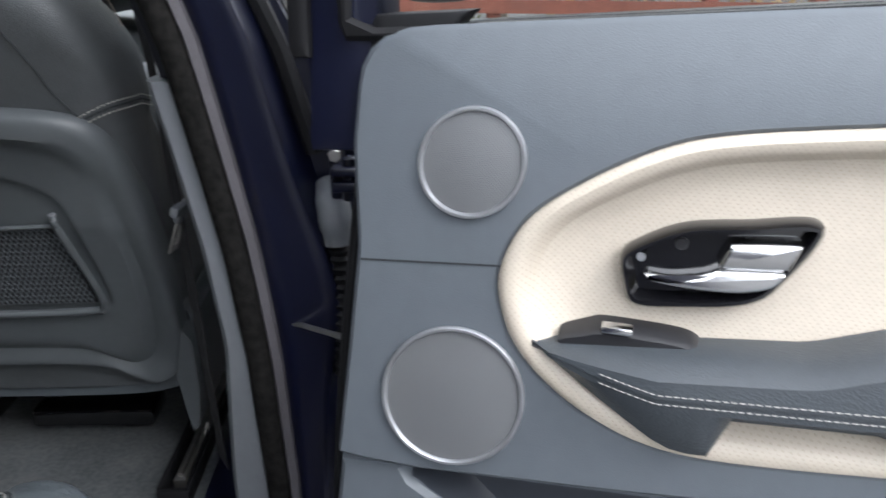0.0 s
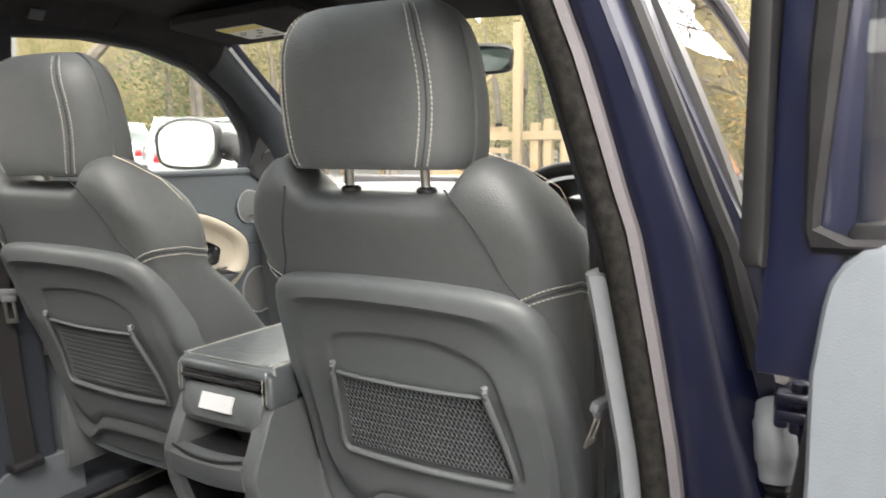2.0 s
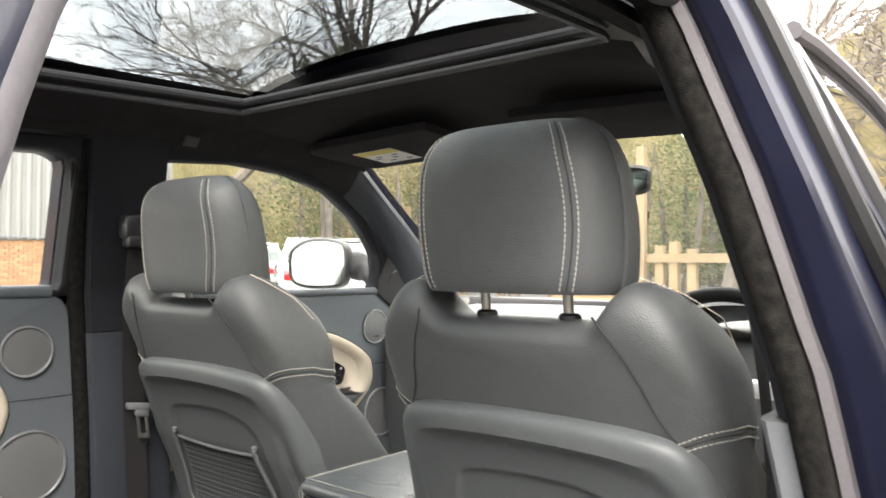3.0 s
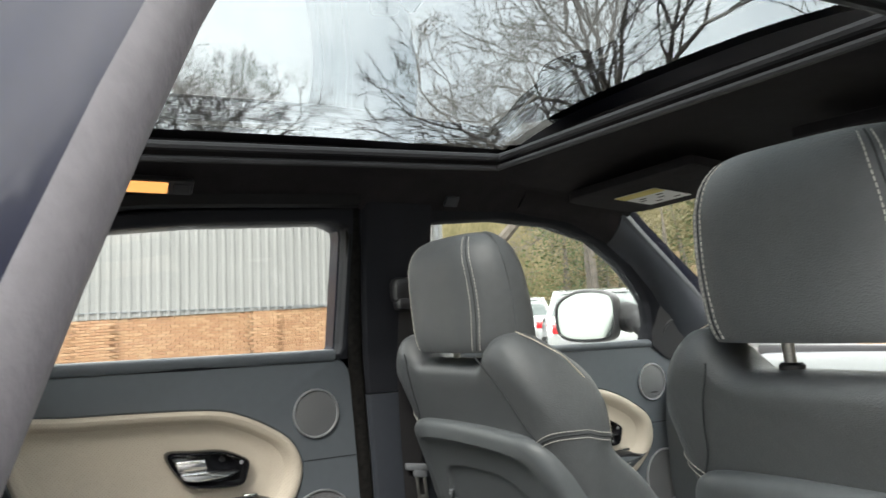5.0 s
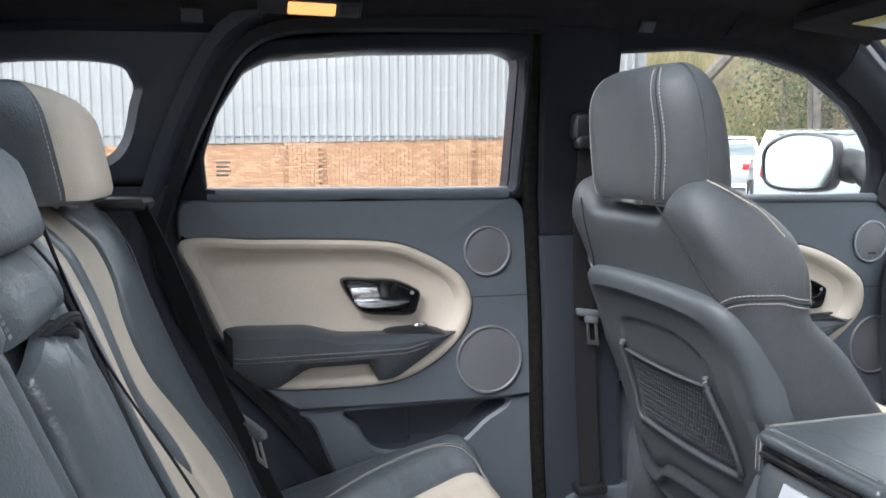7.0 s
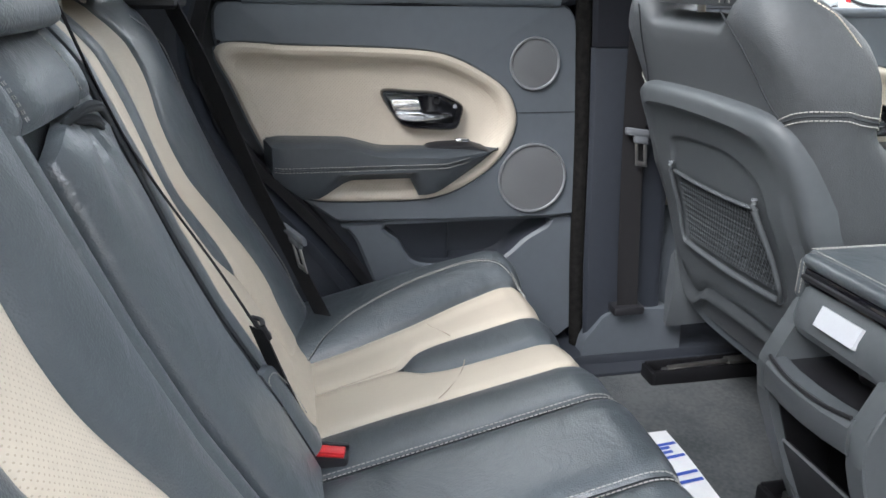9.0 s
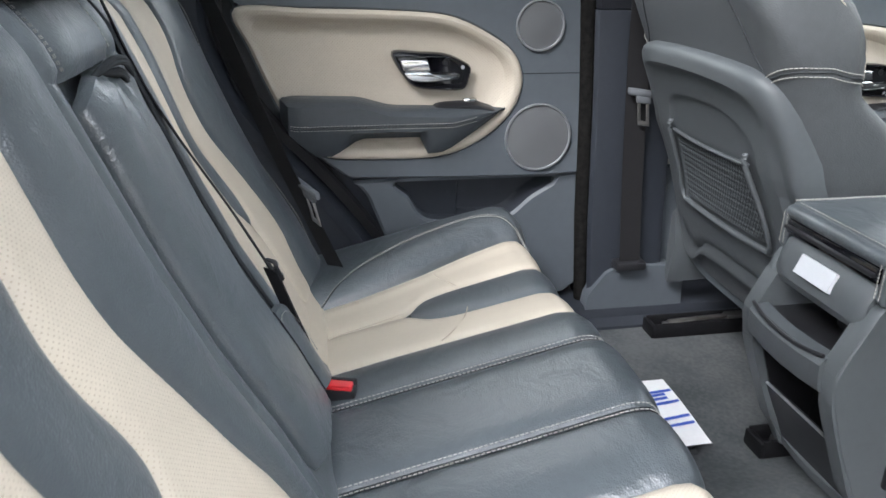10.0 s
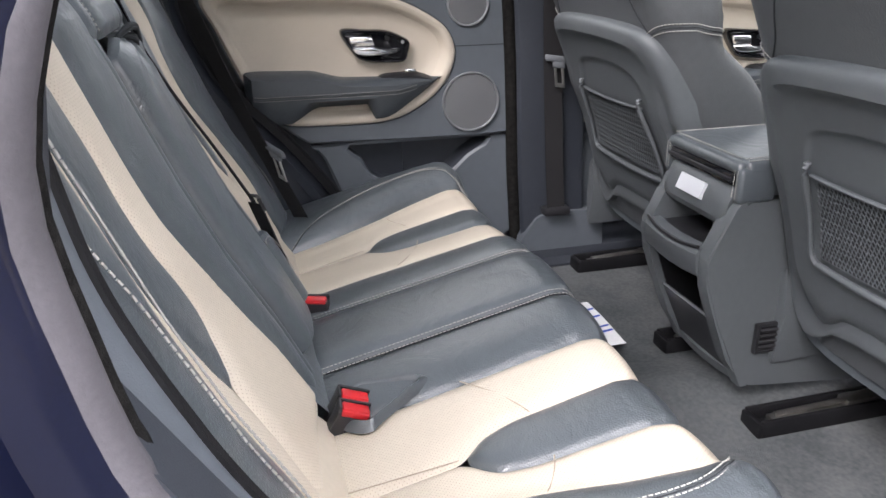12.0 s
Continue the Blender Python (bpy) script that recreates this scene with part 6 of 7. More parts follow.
            part("stitching", stitches([(s * 0.1005 + off, 0.066 + 0.31 * t, 0.8628 - (0.0016 if off * s > 0 else 0.0)) for t in [k / 10 for k in range(11)]], 0.006, 0.004, 0.0008), THREAD, lid, "pale grey stitching")
    part("stitching", stitches([(x, 0.064, 0.8625) for x in (-0.09, 0, 0.09)], 0.006, 0.004, 0.0008), THREAD, lid, "pale grey stitching")
    # side air vent
    ring_ = [box((0.108, 0.122, zz), (0.117, 0.240, zz + 0.006), 0.002) for zz in (0.520, 0.570)] + [box((0.108, yy, 0.520), (0.117, yy + 0.008, 0.576), 0.002) for yy in (0.120, 0.234)]
    v = part("air_vent", join(*ring_), BLACK, c, "black side air vent")
    # black block stands in for the shade behind the slats
    part("vent_shade", box((0.1095, 0.124, 0.522), (0.1155, 0.238, 0.574)), RUBBER, v)
    for k in range(4):
        part("slat", moved(box((-0.002, -0.054, -0.0035), (0.003, 0.054, 0.0035), 0.001), Matrix.Translation((0.1165, 0.181, 0.532 + 0.0105 * k)) @ pose(0, 0, 0, 0, 35, 0)), BLACK, v)
    return c


console()


# ---- belts and buckles ----
def tongue(p, across, down, name, label, grey=BLACK):
    """A belt tongue: plastic grip with a steel plate that has a window."""
    t = thing(name, p, label, "seat belt tongue", "belt tongues")
    a, d = Vector(across).normalized(), Vector(down).normalized()
    n = a.cross(d).normalized()
    m = Matrix((a, n, -d)).transposed().to_4x4()
    m.translation = Vector(p)
    part("grip", moved(join(box((-0.034, -0.006, -0.004), (0.034, 0.006, 0.012), 0.005), box((-0.016, -0.005, -0.018), (0.016, 0.005, 0.0), 0.004)), m), GREYTRIM, t, "grey plastic grip")
    part("plate", moved(join(box((-0.013, -0.0015, -0.058), (-0.006, 0.0015, -0.014), 0.001), box((0.006, -0.0015, -0.058), (0.013, 0.0015, -0.014), 0.001), box((-0.013, -0.0015, -0.064), (0.013, 0.0015, -0.054), 0.001)), m), STEEL, t, "bright steel tongue")
    return t


def belt_left():
    b = thing("seat_belt", (-0.64, 0.04, 0.5), "black front seat belt hanging on the pillar", "seat belt", "seat belts")
    part("guide", join(box((-0.612, -0.010, 1.270), (-0.572, 0.055, 1.322), 0.012), box((-0.605, -0.004, 1.254), (-0.570, 0.054, 1.280), 0.008)), BLACK, b, "black belt height adjuster")
    part("webbing", ribbon([(-0.588, 0.028, 1.27), (-0.625, 0.038, 1.10), (-0.640, 0.052, 0.9), (-0.640, 0.064, 0.7), (-0.635, 0.075, 0.53)], 0.047, 0.0016, (0, 1, 0)), WEB, b, "black webbing")
    part("anchor", box((-0.66, 0.04, 0.525), (-0.62, 0.11, 0.545), 0.006), BLACK, b)
    tongue((-0.628, 0.060, 0.915), (0, 1, -0.15), (0, 0.12, -1), "belt_tongue", "grey belt tongue with steel plate on its webbing")


belt_left()
rb = thing("seat_belt", (0.63, 0.05, 0.5), "black front seat belt hanging by the driver's seat", "seat belt", "seat belts")
part("webbing", ribbon([(0.612, 0.045, 1.28), (0.640, 0.05, 1.12), (0.652, 0.055, 0.95), (0.661, 0.06, 0.75), (0.674, 0.07, 0.50)], 0.044, 0.0016, (-0.5, 0.87, 0)), WEB, rb, "black webbing")
tongue((0.664, 0.046, 0.905), (0.12, 1, 0), (-0.36, 0.1, -1), "belt_tongue", "steel belt tongue beside the driver's seat")

fb = thing("seat_belt", (-0.55, -0.62, 0.6), "black rear seat belt running down beside the bench", "seat belt", "seat belts")
part("webbing", ribbon([(-0.575, -0.80, 1.165), (-0.580, -0.755, 1.06), (-0.570, -0.69, 0.88), (-0.548, -0.63, 0.74), (-0.520, -0.575, 0.615)], 0.046, 0.0016, (0.75, 0.66, 0)), WEB, fb, "black webbing")
part("guide", loft([[Vector((-0.585 + a * q, -0.825 + b * q, z)) for a, b in ((-0.05, -0.07), (0.0, -0.066), (0.03, -0.045), (0.042, 0.0), (0.036, 0.04), (0.0, 0.055), (-0.04, 0.05), (-0.06, 0.0))] for z, q in ((1.146, 0.80), (1.152, 0.97), (1.160, 1.0), (1.166, 0.92), (1.167, 0.6))], True, True), BLACK, fb, "black belt guide")
tongue((-0.532, -0.622, 0.772), (0.75, 0.55, -0.25), (0.16, 0.22, -1), "belt_tongue", "grey rear belt tongue with steel plate")
cb = thing("seat_belt", (-0.12, -0.66, 0.6), "black centre seat belt across the backrest", "seat belt", "seat belts")
part("webbing", ribbon([(-0.140, -0.850, 1.165), (-0.145, -0.800, 1.02), (-0.142, -0.718, 0.87), (-0.124, -0.676, 0.797)], 0.018, 0.0016, (0.94, 0.33, 0.1)), WEB, cb, "folded black webbing")
part("lower_webbing", ribbon([(-0.122, -0.674, 0.793), (-0.128, -0.656, 0.735), (-0.137, -0.636, 0.672), (-0.142, -0.614, 0.610), (-0.142, -0.606, 0.570)], 0.034, 0.0018, (0.80, 0.55, 0.1)), WEB, cb, "black webbing running into the crease")
part("slider", moved(join(*[tube([(-0.016, 0.0, 0.010 - d), (0.0, 0.005, 0.009 - d), (0.016, 0.0, 0.010 - d)], 0.0034, 8, flat=0.7) for d in (0.0, 0.020)], *[tube([(x, 0.0, 0.010), (x, 0.001, -0.010)], 0.0034, 8, curve=False) for x in (-0.016, 0.016)]), Matrix.Translation((-0.123, -0.670, 0.793)) @ pose(0, 0, 0, 20, 0, 25)), BLACK, cb, "black belt slider")


def buckle(p, across, up, name, label, twin=False):
    b = thing(name, p, label, "belt buckle", "belt buckles")
    z = Vector(up).normalized()
    x = (Vector(across) - z * Vector(across).dot(z)).normalized()
    m = Matrix.Translation(Vector(p)) @ Matrix((x, z.cross(x), z)).transposed().to_4x4()
    for k in range(2 if twin else 1):
        q = m @ Matrix.Translation((0, 0.021 * k, 0.004 * k))
        part("body", moved(join(box((-0.0235, -0.012, -0.085), (0.0235, 0.011, -0.004), 0.004), box((-0.0235, 0.006, -0.01), (0.0235, 0.011, 0.003), 0.002), box((-0.0235, -0.009, -0.012), (-0.0195, 0.010, 0.002), 0.0015)), q), BLACK, b, "black buckle body")
        part("button", moved(join(box((-0.0185, -0.0100, -0.006), (0.0195, 0.0055, 0.0020), 0.0025), box((-0.0185, -0.0125, -0.010 if twin else -0.0045), (0.0195, -0.006, -0.0005), 0.0015)), q), RED, b, "red release button")
    return b


buckle((-0.116, -0.591, 0.615), (0.26, 0.97, -0.01), (0.12, 0.0, 0.97), "belt_buckle", "red-topped belt buckle in the bench crease")
buckle((0.222, -0.574, 0.611), (-0.07, 0.90, -0.43), (0.19, 0.40, 0.89), "belt_buckle", "twin red-topped belt buckles in the bench", True)
fold = thing("buckle_pocket", (0.155, -0.53, 0.60), "gathered slate leather pocket round the belt buckles", "buckle pocket")
def gusset(size, dz, rip):
    """One ring of the pocket's mouth: a leaf shape with its point towards the seat's front."""
    ring = []
    for k in range(64):
        a = 2 * math.pi * k / 64
        front = max(0.0, math.sin(a))
        x = 0.196 + 0.044 * size * math.cos(a) * (1 - 0.5 * front) - 0.012 * front * size
        y = -0.556 + size * (0.036 + 0.040 * front) * math.sin(a)
        ring.append(Vector((x, y, 0.606 + 0.20 * (y + 0.52) + dz + rip * math.sin(7 * a + 1.4 * math.sin(2 * a)) * (0.3 + 0.7 * front))))
    return ring


part("mound", loft([gusset(*r_) for r_ in ((1.26, -0.010, 0.0), (1.16, 0.0, 0.0012), (1.06, 0.004, 0.002), (1.0, 0.003, 0.0022), (0.95, -0.001, 0.002), (0.92, -0.006, 0.002))], False, False), LEATHER, fold, "soft gathered leather edge")
part("lining", loft([gusset(*r_) for r_ in ((0.925, -0.005, 0.002), (0.88, -0.012, 0.003), (0.76, -0.022, 0.004), (0.62, -0.034, 0.003))], False, True), CARPET, fold, "soft dark grey pocket lining")

# ---- paper mat on the floor ----
mat = thing("paper_mat", (-0.28, 0.03, 0.39), "white paper floor mat with blue print on the carpet", "floor mat")
sheet = lambda u, v: Vector((-0.388 + 0.232 * u, -0.026 + 0.082 * v - 0.021 * u, 0.392 + 0.010 * math.sin(3 * u) * v + 0.016 * u ** 3))
part("sheet", grid(sheet, [i / 20 for i in range(21)], [-1.2 + 2.2 * j / 10 for j in range(11)]), PAPER, mat, "creased white paper")


def ink(a, b, w=0.008):
    pa, pb = sheet(*a), sheet(*b)
    t = (pb - pa).normalized()
    s = Vector((-t.y, t.x, 0)) * w * 0.5
    up = Vector((0, 0, 0.0025))
    n = 10
    L = [sheet(a[0] + (b[0] - a[0]) * k / n, a[1] + (b[1] - a[1]) * k / n) + up for k in range(n + 1)]
    return loft([[p - s, p + s] for p in L], closed=False)


part("print", join(ink((0.22, -0.2), (0.22, 0.95)), ink((0.40, -0.2), (0.40, 0.95)), ink((0.22, -0.2), (0.42, -0.2)), ink((0.27, -0.1), (0.27, 0.75)), ink((0.33, -0.1), (0.33, 0.75)), ink((0.62, -0.2), (0.62, 0.95)), ink((0.72, -0.2), (0.72, 0.95)), ink((0.62, 0.3), (0.82, 0.3))), BLUEINK, mat, "blue printed lines")

# ---- roof lamp, visors, mirrors, wheel ----
lp_ = thing("reading_lamp", (-0.515, -0.51, 1.475), "lit rear reading lamp in the black headliner", "interior lamp")
GLOW = bpy.data.materials.new("warm_lamp_lens")
GLOW.use_nodes = True
GLOW.node_tree.nodes["Principled BSDF"].inputs["Base Color"].default_value = (0.35, 0.20, 0.08, 1)
GLOW.node_tree.nodes["Principled BSDF"].inputs["Emission Color"].default_value = (1.0, 0.42, 0.12, 1)
GLOW.node_tree.nodes["Principled BSDF"].inputs["Emission Strength"].default_value = 0.14
lm = Matrix.Translation((-0.492, -0.515, 1.473)) @ pose(0, 0, 0, 0, -38, 0)
part("housing", moved(box((-0.016, -0.085, -0.006), (0.016, 0.078, 0.008), 0.004), lm), BLACK, lp_, "black lamp housing")
part("lens", moved(box((-0.012, -0.040, -0.009), (0.012, 0.036, 0.002), 0.003), lm), GLOW, lp_, "glowing warm lens")
part("switch", moved(box((-0.010, 0.044, -0.008), (0.010, 0.072, 0.002), 0.002), lm), BLACK, lp_)
for y_ in (0.10, -0.70):
    part("clip_cover", moved(box((-0.012, -0.016, -0.003), (0.012, 0.016, 0.004), 0.002), Matrix.Translation((-0.517, y_, 1.466 + (0.012 if y_ > 0 else -0.012))) @ pose(0, 0, 0, 0, -52, 0)), LOWTRIM, label="small dark headliner clip cover", category="clip cover")
for u_, v_ in ((0.005, 1.43), (-0.735, 1.382)):
    p = side_point(-1, u_, v_, 0.047 if u_ > -0.5 else 0.024)
    part("airbag_badge", moved(box((-0.002, -0.014, -0.012), (0.002, 0.014, 0.012), 0.002), Matrix.Translation(p) @ pose(0, 0, 0, 0, 22, 0)), LOWTRIM, label="small square pillar badge", category="badge")
for s in (-1, 1):
    vz = lambda u, v: (s * (0.10 + 0.37 * u), 0.36 + 0.22 * v, 1.503 - 0.016 * v - 0.012 * u)
    top_ = [vz(u, v) for u, v in ((0, 0), (1, 0), (1, 1), (0, 1))]
    sv = thing("sun_visor", (s * 0.29, 0.46, 1.5), "folded black sun visor under the headliner", "sun visor", "sun visors")
    ol = flat2([(0.0, 0.02), (0.02, 0.0), (0.9, 0.0), (1.0, 0.1), (1.0, 0.9), (0.92, 1.0), (0.02, 1.0), (0.0, 0.98)], 60, False)
    part("panel", loft([[Vector(vz(u, v)) + Vector((0, 0, d)) for u, v in inset(ol, k)] for d, k in ((0.010, 0.02), (0.008, 0), (-0.008, 0), (-0.011, 0.02))], True, True), HEADLINER, sv, "black cloth visor")
    if s < 0:
        lab = [Vector(vz(u, v)) + Vector((0, 0, -0.0125)) for u, v in ((0.42, 0.80), (0.74, 0.80), (0.74, 0.30), (0.42, 0.30))]
        part("warning_label", (lab, [(0, 1, 2, 3)]), PAPER, sv, "white and yellow warning label")
        lab2 = [Vector(vz(u, v)) + Vector((0, 0, -0.0135)) for u, v in ((0.42, 0.45), (0.74, 0.45), (0.74, 0.30), (0.42, 0.30))]
        part("label_band", (lab2, [(0, 1, 2, 3)]), YELLOW, sv)
        marks = [([Vector(vz(u, v)) + Vector((0, 0, -0.0135)) for u, v in ((a, b), (a + 0.05, b), (a + 0.05, b - 0.03), (a, b - 0.03))], [(0, 1, 2, 3)]) for a, b in ((0.45, 0.72), (0.52, 0.62), (0.59, 0.72), (0.66, 0.62), (0.48, 0.53), (0.62, 0.55))]
        part("label_bars", join(*marks), SEAM, sv)

im = thing("rear_view_mirror", (0.06, 0.74, 1.43), "black-rimmed rear view mirror on the windscreen", "mirror")
mm = Matrix.Translation((0.075, 0.755, 1.415)) @ pose(0, 0, 0, 0, 0, 18)
mo = flat2([(-0.118, 0.0), (-0.108, 0.030), (0, 0.036), (0.108, 0.030), (0.118, 0.0), (0.105, -0.030), (0, -0.034), (-0.105, -0.030)], 60)
part("rim", moved(loft([[Vector((x, y, z)) for x, z in inset(mo, k)] for k, y in ((0.02, 0.03), (0.0, 0.012), (0.0, -0.004), (0.006, -0.007), (0.008, -0.004))], True, False), mm), BLACK, im, "black mirror rim")
part("glass", moved(([Vector((x, -0.005, z)) for x, z in inset(mo, 0.006)], [tuple(range(60))]), mm), MIRROR, im, "mirror glass")
part("stalk", tube([(0.06, 0.775, 1.43), (0.03, 0.79, 1.47), (0.0, 0.77, 1.51)], [0.012, 0.016, 0.03], 10), BLACK, im)

for s in (-1, 1):
    dm = thing("door_mirror", (s * 0.86, 0.93, 1.17), "dark door mirror with black rim and clear glass", "door mirror", "door mirrors")
    cx_, cy_, cz_ = (-1.075, 0.945, 1.228) if s < 0 else (1.03, 0.955, 1.208)
    ol = flat2([(-0.105, -0.02), (-0.098, 0.045), (-0.03, 0.082), (0.06, 0.078), (0.098, 0.050), (0.098, -0.05), (0.06, -0.078), (-0.04, -0.080), (-0.09, -0.062)], 60)
    turn = Matrix.Translation((cx_, cy_, cz_)) @ pose(0, 0, 0, 0, 0, 27 if s < 0 else 8) @ pose(0, 0, 0, -2 if s < 0 else -3, 0, 0)
    P = lambda k, y, q=1.0: [Vector((-s * x * q, y, z * q)) for x, z in inset(ol, k)]
    part("shell", moved(loft([P(0, -0.012), P(-0.004, 0.0), P(-0.004, 0.04), P(0.008, 0.075), P(0.03, 0.10), P(0.055, 0.11)], False, True), turn), PAINT if s > 0 else BLACK, dm, "dark mirror housing")
    part("bezel", moved(loft([P(0.0, -0.012), P(0.006, -0.014), P(0.008, -0.004)]), turn), BLACK, dm, "black mirror bezel")
    part("glass", moved((P(0.006, -0.006), [tuple(range(60))]), turn), MIRROR, dm, "mirror glass")
    part("arm", tube([(s * 0.74, 0.97, 1.16), (s * 0.83, 1.0, 1.165), (s * 0.93, 1.05, 1.20), (s * 1.02, 1.06, 1.225)], [0.03, 0.03, 0.045, 0.06], 12, flat=0.8), RUBBER, dm)

# dashboard and steering wheel
dash = thing("dashboard", (0, 1.1, 0.8), "slate dashboard with pale windscreen shelf", "dashboard")
part("top_pad", loft([[Vector((x, y + 0.03 * (x / 0.66) ** 2, z - 0.01 * (x / 0.66) ** 2)) for x in [-0.68 + 1.36 * k / 24 for k in range(25)]] for y, z in ((0.86, 0.66), (0.835, 0.80), (0.83, 0.95), (0.84, 1.02), (0.87, 1.055), (0.92, 1.07), (1.10, 1.09), (1.30, 1.105))], closed=False), SHELLMAT, dash, "slate dashboard pad")
part("binnacle", loft([[Vector((0.37 + 0.17 * math.cos(a), y, 1.06 + r * math.sin(a))) for a in [math.pi * k / 20 for k in range(21)]] for y, r in ((0.80, 0.085), (0.82, 0.10), (0.90, 0.10), (1.05, 0.04))], closed=False), LOWTRIM, dash, "dark instrument hood")
for vx in (0.50,):
    av = part("air_vent", box((vx, 0.815, 0.985), (vx + 0.14, 0.84, 1.03), 0.006), BLACK, dash, "black air vent")
    for vz_ in (1.028, 0.975):
        part("vent_trim", box((vx, 0.808, vz_), (vx + 0.14, 0.83, vz_ + 0.008), 0.003), CHROME, av, "bright vent trim")
sw_ = thing("steering_wheel", (0.37, 0.66, 0.98), "black leather steering wheel", "steering wheel")
wm = Matrix.Translation((0.370, 0.655, 1.000)) @ pose(0, 0, 0, 66, 0, 0)
part("rim", moved(tube([Vector((0.185 * math.cos(a), 0.185 * math.sin(a), 0)) for a in [2 * math.pi * k / 24 for k in range(24)]], 0.0155, 12, closed=True, steps=64), wm), RUBBER, sw_, "black leather rim")
part("hub", moved(join(disc((0, 0, -0.02), 0.065, (0, 0, 1), 0.04, 28, 0.012)), wm), BLACK, sw_, "black hub")
for a in (0, math.pi, -math.pi / 2):
    part("spoke", moved(tube([Vector((0.05 * math.cos(a), 0.05 * math.sin(a), 0)), Vector((0.18 * math.cos(a), 0.18 * math.sin(a), 0))], 0.018, 8, flat=0.5, curve=False), wm), SATIN, sw_, "silver spoke")
part("column_stalk", tube([(0.40, 0.72, 0.99), (0.55, 0.715, 1.01)], 0.008, 8, curve=False), BLACK, sw_)


# ---- outside: a sloping yard with a clad building, fences, parked cars and woods ----
SLOPE = 0.031


def out(x, y, z):
    """A place in the yard, whose ground rises gently ahead of the car."""
    return Vector((x, y, z + SLOPE * max(y, -4.0) if y > -4 else z - 0.124))


ASPHALT = material("worn_asphalt", (0.07, 0.07, 0.07), 0.9, vary=0.25, scale=1.5, bump=0.6, bump_scale=60, color2=(0.11, 0.108, 0.105))
CLAD = material("pale_grey_cladding", (0.215, 0.218, 0.215), 0.5, vary=0.06, scale=0.8)
MORTAR = material("pale_mortar", (0.29, 0.21, 0.14), 0.9, vary=0.15, scale=5)
BARK = material("grey_brown_bark", (0.11, 0.095, 0.08), 0.95, vary=0.3, scale=5, bump=0.6, bump_scale=60)
TIMBER = material("weathered_timber", (0.20, 0.145, 0.085), 0.85, vary=0.2, scale=4, bump=0.3, bump_scale=120, stretch=(1, 1, 0.2))
REDWOOD = material("red_brown_stained_timber", (0.14, 0.045, 0.028), 0.75, vary=0.2, scale=5, bump=0.3, bump_scale=120)
PALEWOOD = material("pale_planed_timber", (0.20, 0.15, 0.09), 0.8, vary=0.15, scale=3)
ROOFMAT = material("grey_roof_sheet", (0.16, 0.17, 0.18), 0.6, vary=0.1, scale=1)
SILVER = material("silver_car_paint", (0.50, 0.52, 0.53), 0.25, metal=0.5, vary=0.04, scale=3, coat=0.8)
BLUECAR = material("blue_car_paint", (0.03, 0.10, 0.36), 0.25, metal=0.3, vary=0.05, scale=3, coat=0.8)
CARGLASS = material("dark_car_glass", (0.10, 0.12, 0.12), 0.05, vary=0.05, scale=3, coat=1.0)
TAIL = material("red_tail_lamp", (0.5, 0.01, 0.015), 0.15, vary=0.1, scale=20, coat=1.0)


def leafy(name, a, b, c):
    """Foliage whose small leaves vary one by one."""
    m = material(name, a, 0.75, vary=0.2, scale=0.6)
    nt = m.node_tree
    geo = nt.nodes.new("ShaderNodeNewGeometry")
    rp = nt.nodes.new("ShaderNodeValToRGB")
    rp.color_ramp.elements[0].color, rp.color_ramp.elements[1].color = (*a, 1), (*c, 1)
    e = rp.color_ramp.elements.new(0.5)
    e.color = (*b, 1)
    nt.links.new(geo.outputs["Random Per Island"], rp.inputs["Fac"])
    nt.links.new(rp.outputs["Color"], nt.nodes["Principled BSDF"].inputs["Base Color"])
    tl = nt.nodes.new("ShaderNodeBsdfTranslucent")
    nt.links.new(rp.outputs["Color"], tl.inputs["Color"])
    mx = nt.nodes.new("ShaderNodeMixShader")
    mx.inputs["Fac"].default_value = 0.45
    nt.links.new(nt.nodes["Principled BSDF"].outputs["BSDF"], mx.inputs[1])
    nt.links.new(tl.outputs["BSDF"], mx.inputs[2])
    nt.links.new(mx.outputs["Shader"], nt.nodes["Material Output"].inputs["Surface"])
    return m


WOODS = leafy("winter_woodland_leaf", (0.085, 0.085, 0.036), (0.15, 0.135, 0.066), (0.24, 0.20, 0.12))
FIR = leafy("fir_needles", (0.035, 0.06, 0.022), (0.065, 0.10, 0.038), (0.11, 0.135, 0.055))
OCHRE = leafy("ochre_hedge_leaf", (0.16, 0.105, 0.035), (0.26, 0.18, 0.07), (0.36, 0.27, 0.13))
GRASS = leafy("short_grass", (0.05, 0.06, 0.022), (0.075, 0.085, 0.03), (0.10, 0.10, 0.04))

xs = [-400, -120, -60, -30, -16, -8, -4, 0, 4, 8, 16, 30, 60, 120, 400]
ys = [-400, -120, -60, -30, -16, -8, -4.0, -2, 0, 4, 8, 16, 30, 60, 120, 400]
part("ground", grid(lambda u, v: Vector((u, v, -0.124 if v <= -4 else SLOPE * min(v, 30))), xs, ys), ASPHALT, label="worn grey asphalt yard", category="ground", kind="structure")

# clad building on a brick plinth
BX = -19.6
bld = thing("building", out(BX, 0, 0), "pale grey clad shed on an orange brick plinth", "building")
TOPZ = 1.62
Y0, Y1 = -24.0, 11.3
pts = []
y = Y0
while y < Y1:
    pts += [(y, 0.0), (y + 0.035, 0.032), (y + 0.085, 0.032), (y + 0.120, 0.0), (y + 0.235, 0.0)]
    y += 0.24
part("cladding", loft([[out(BX - 0.06 + d, yy, z) for yy, d in pts] for z in (TOPZ, 6.1)], closed=False), CLAD, bld, "corrugated pale grey metal cladding", smooth=False)
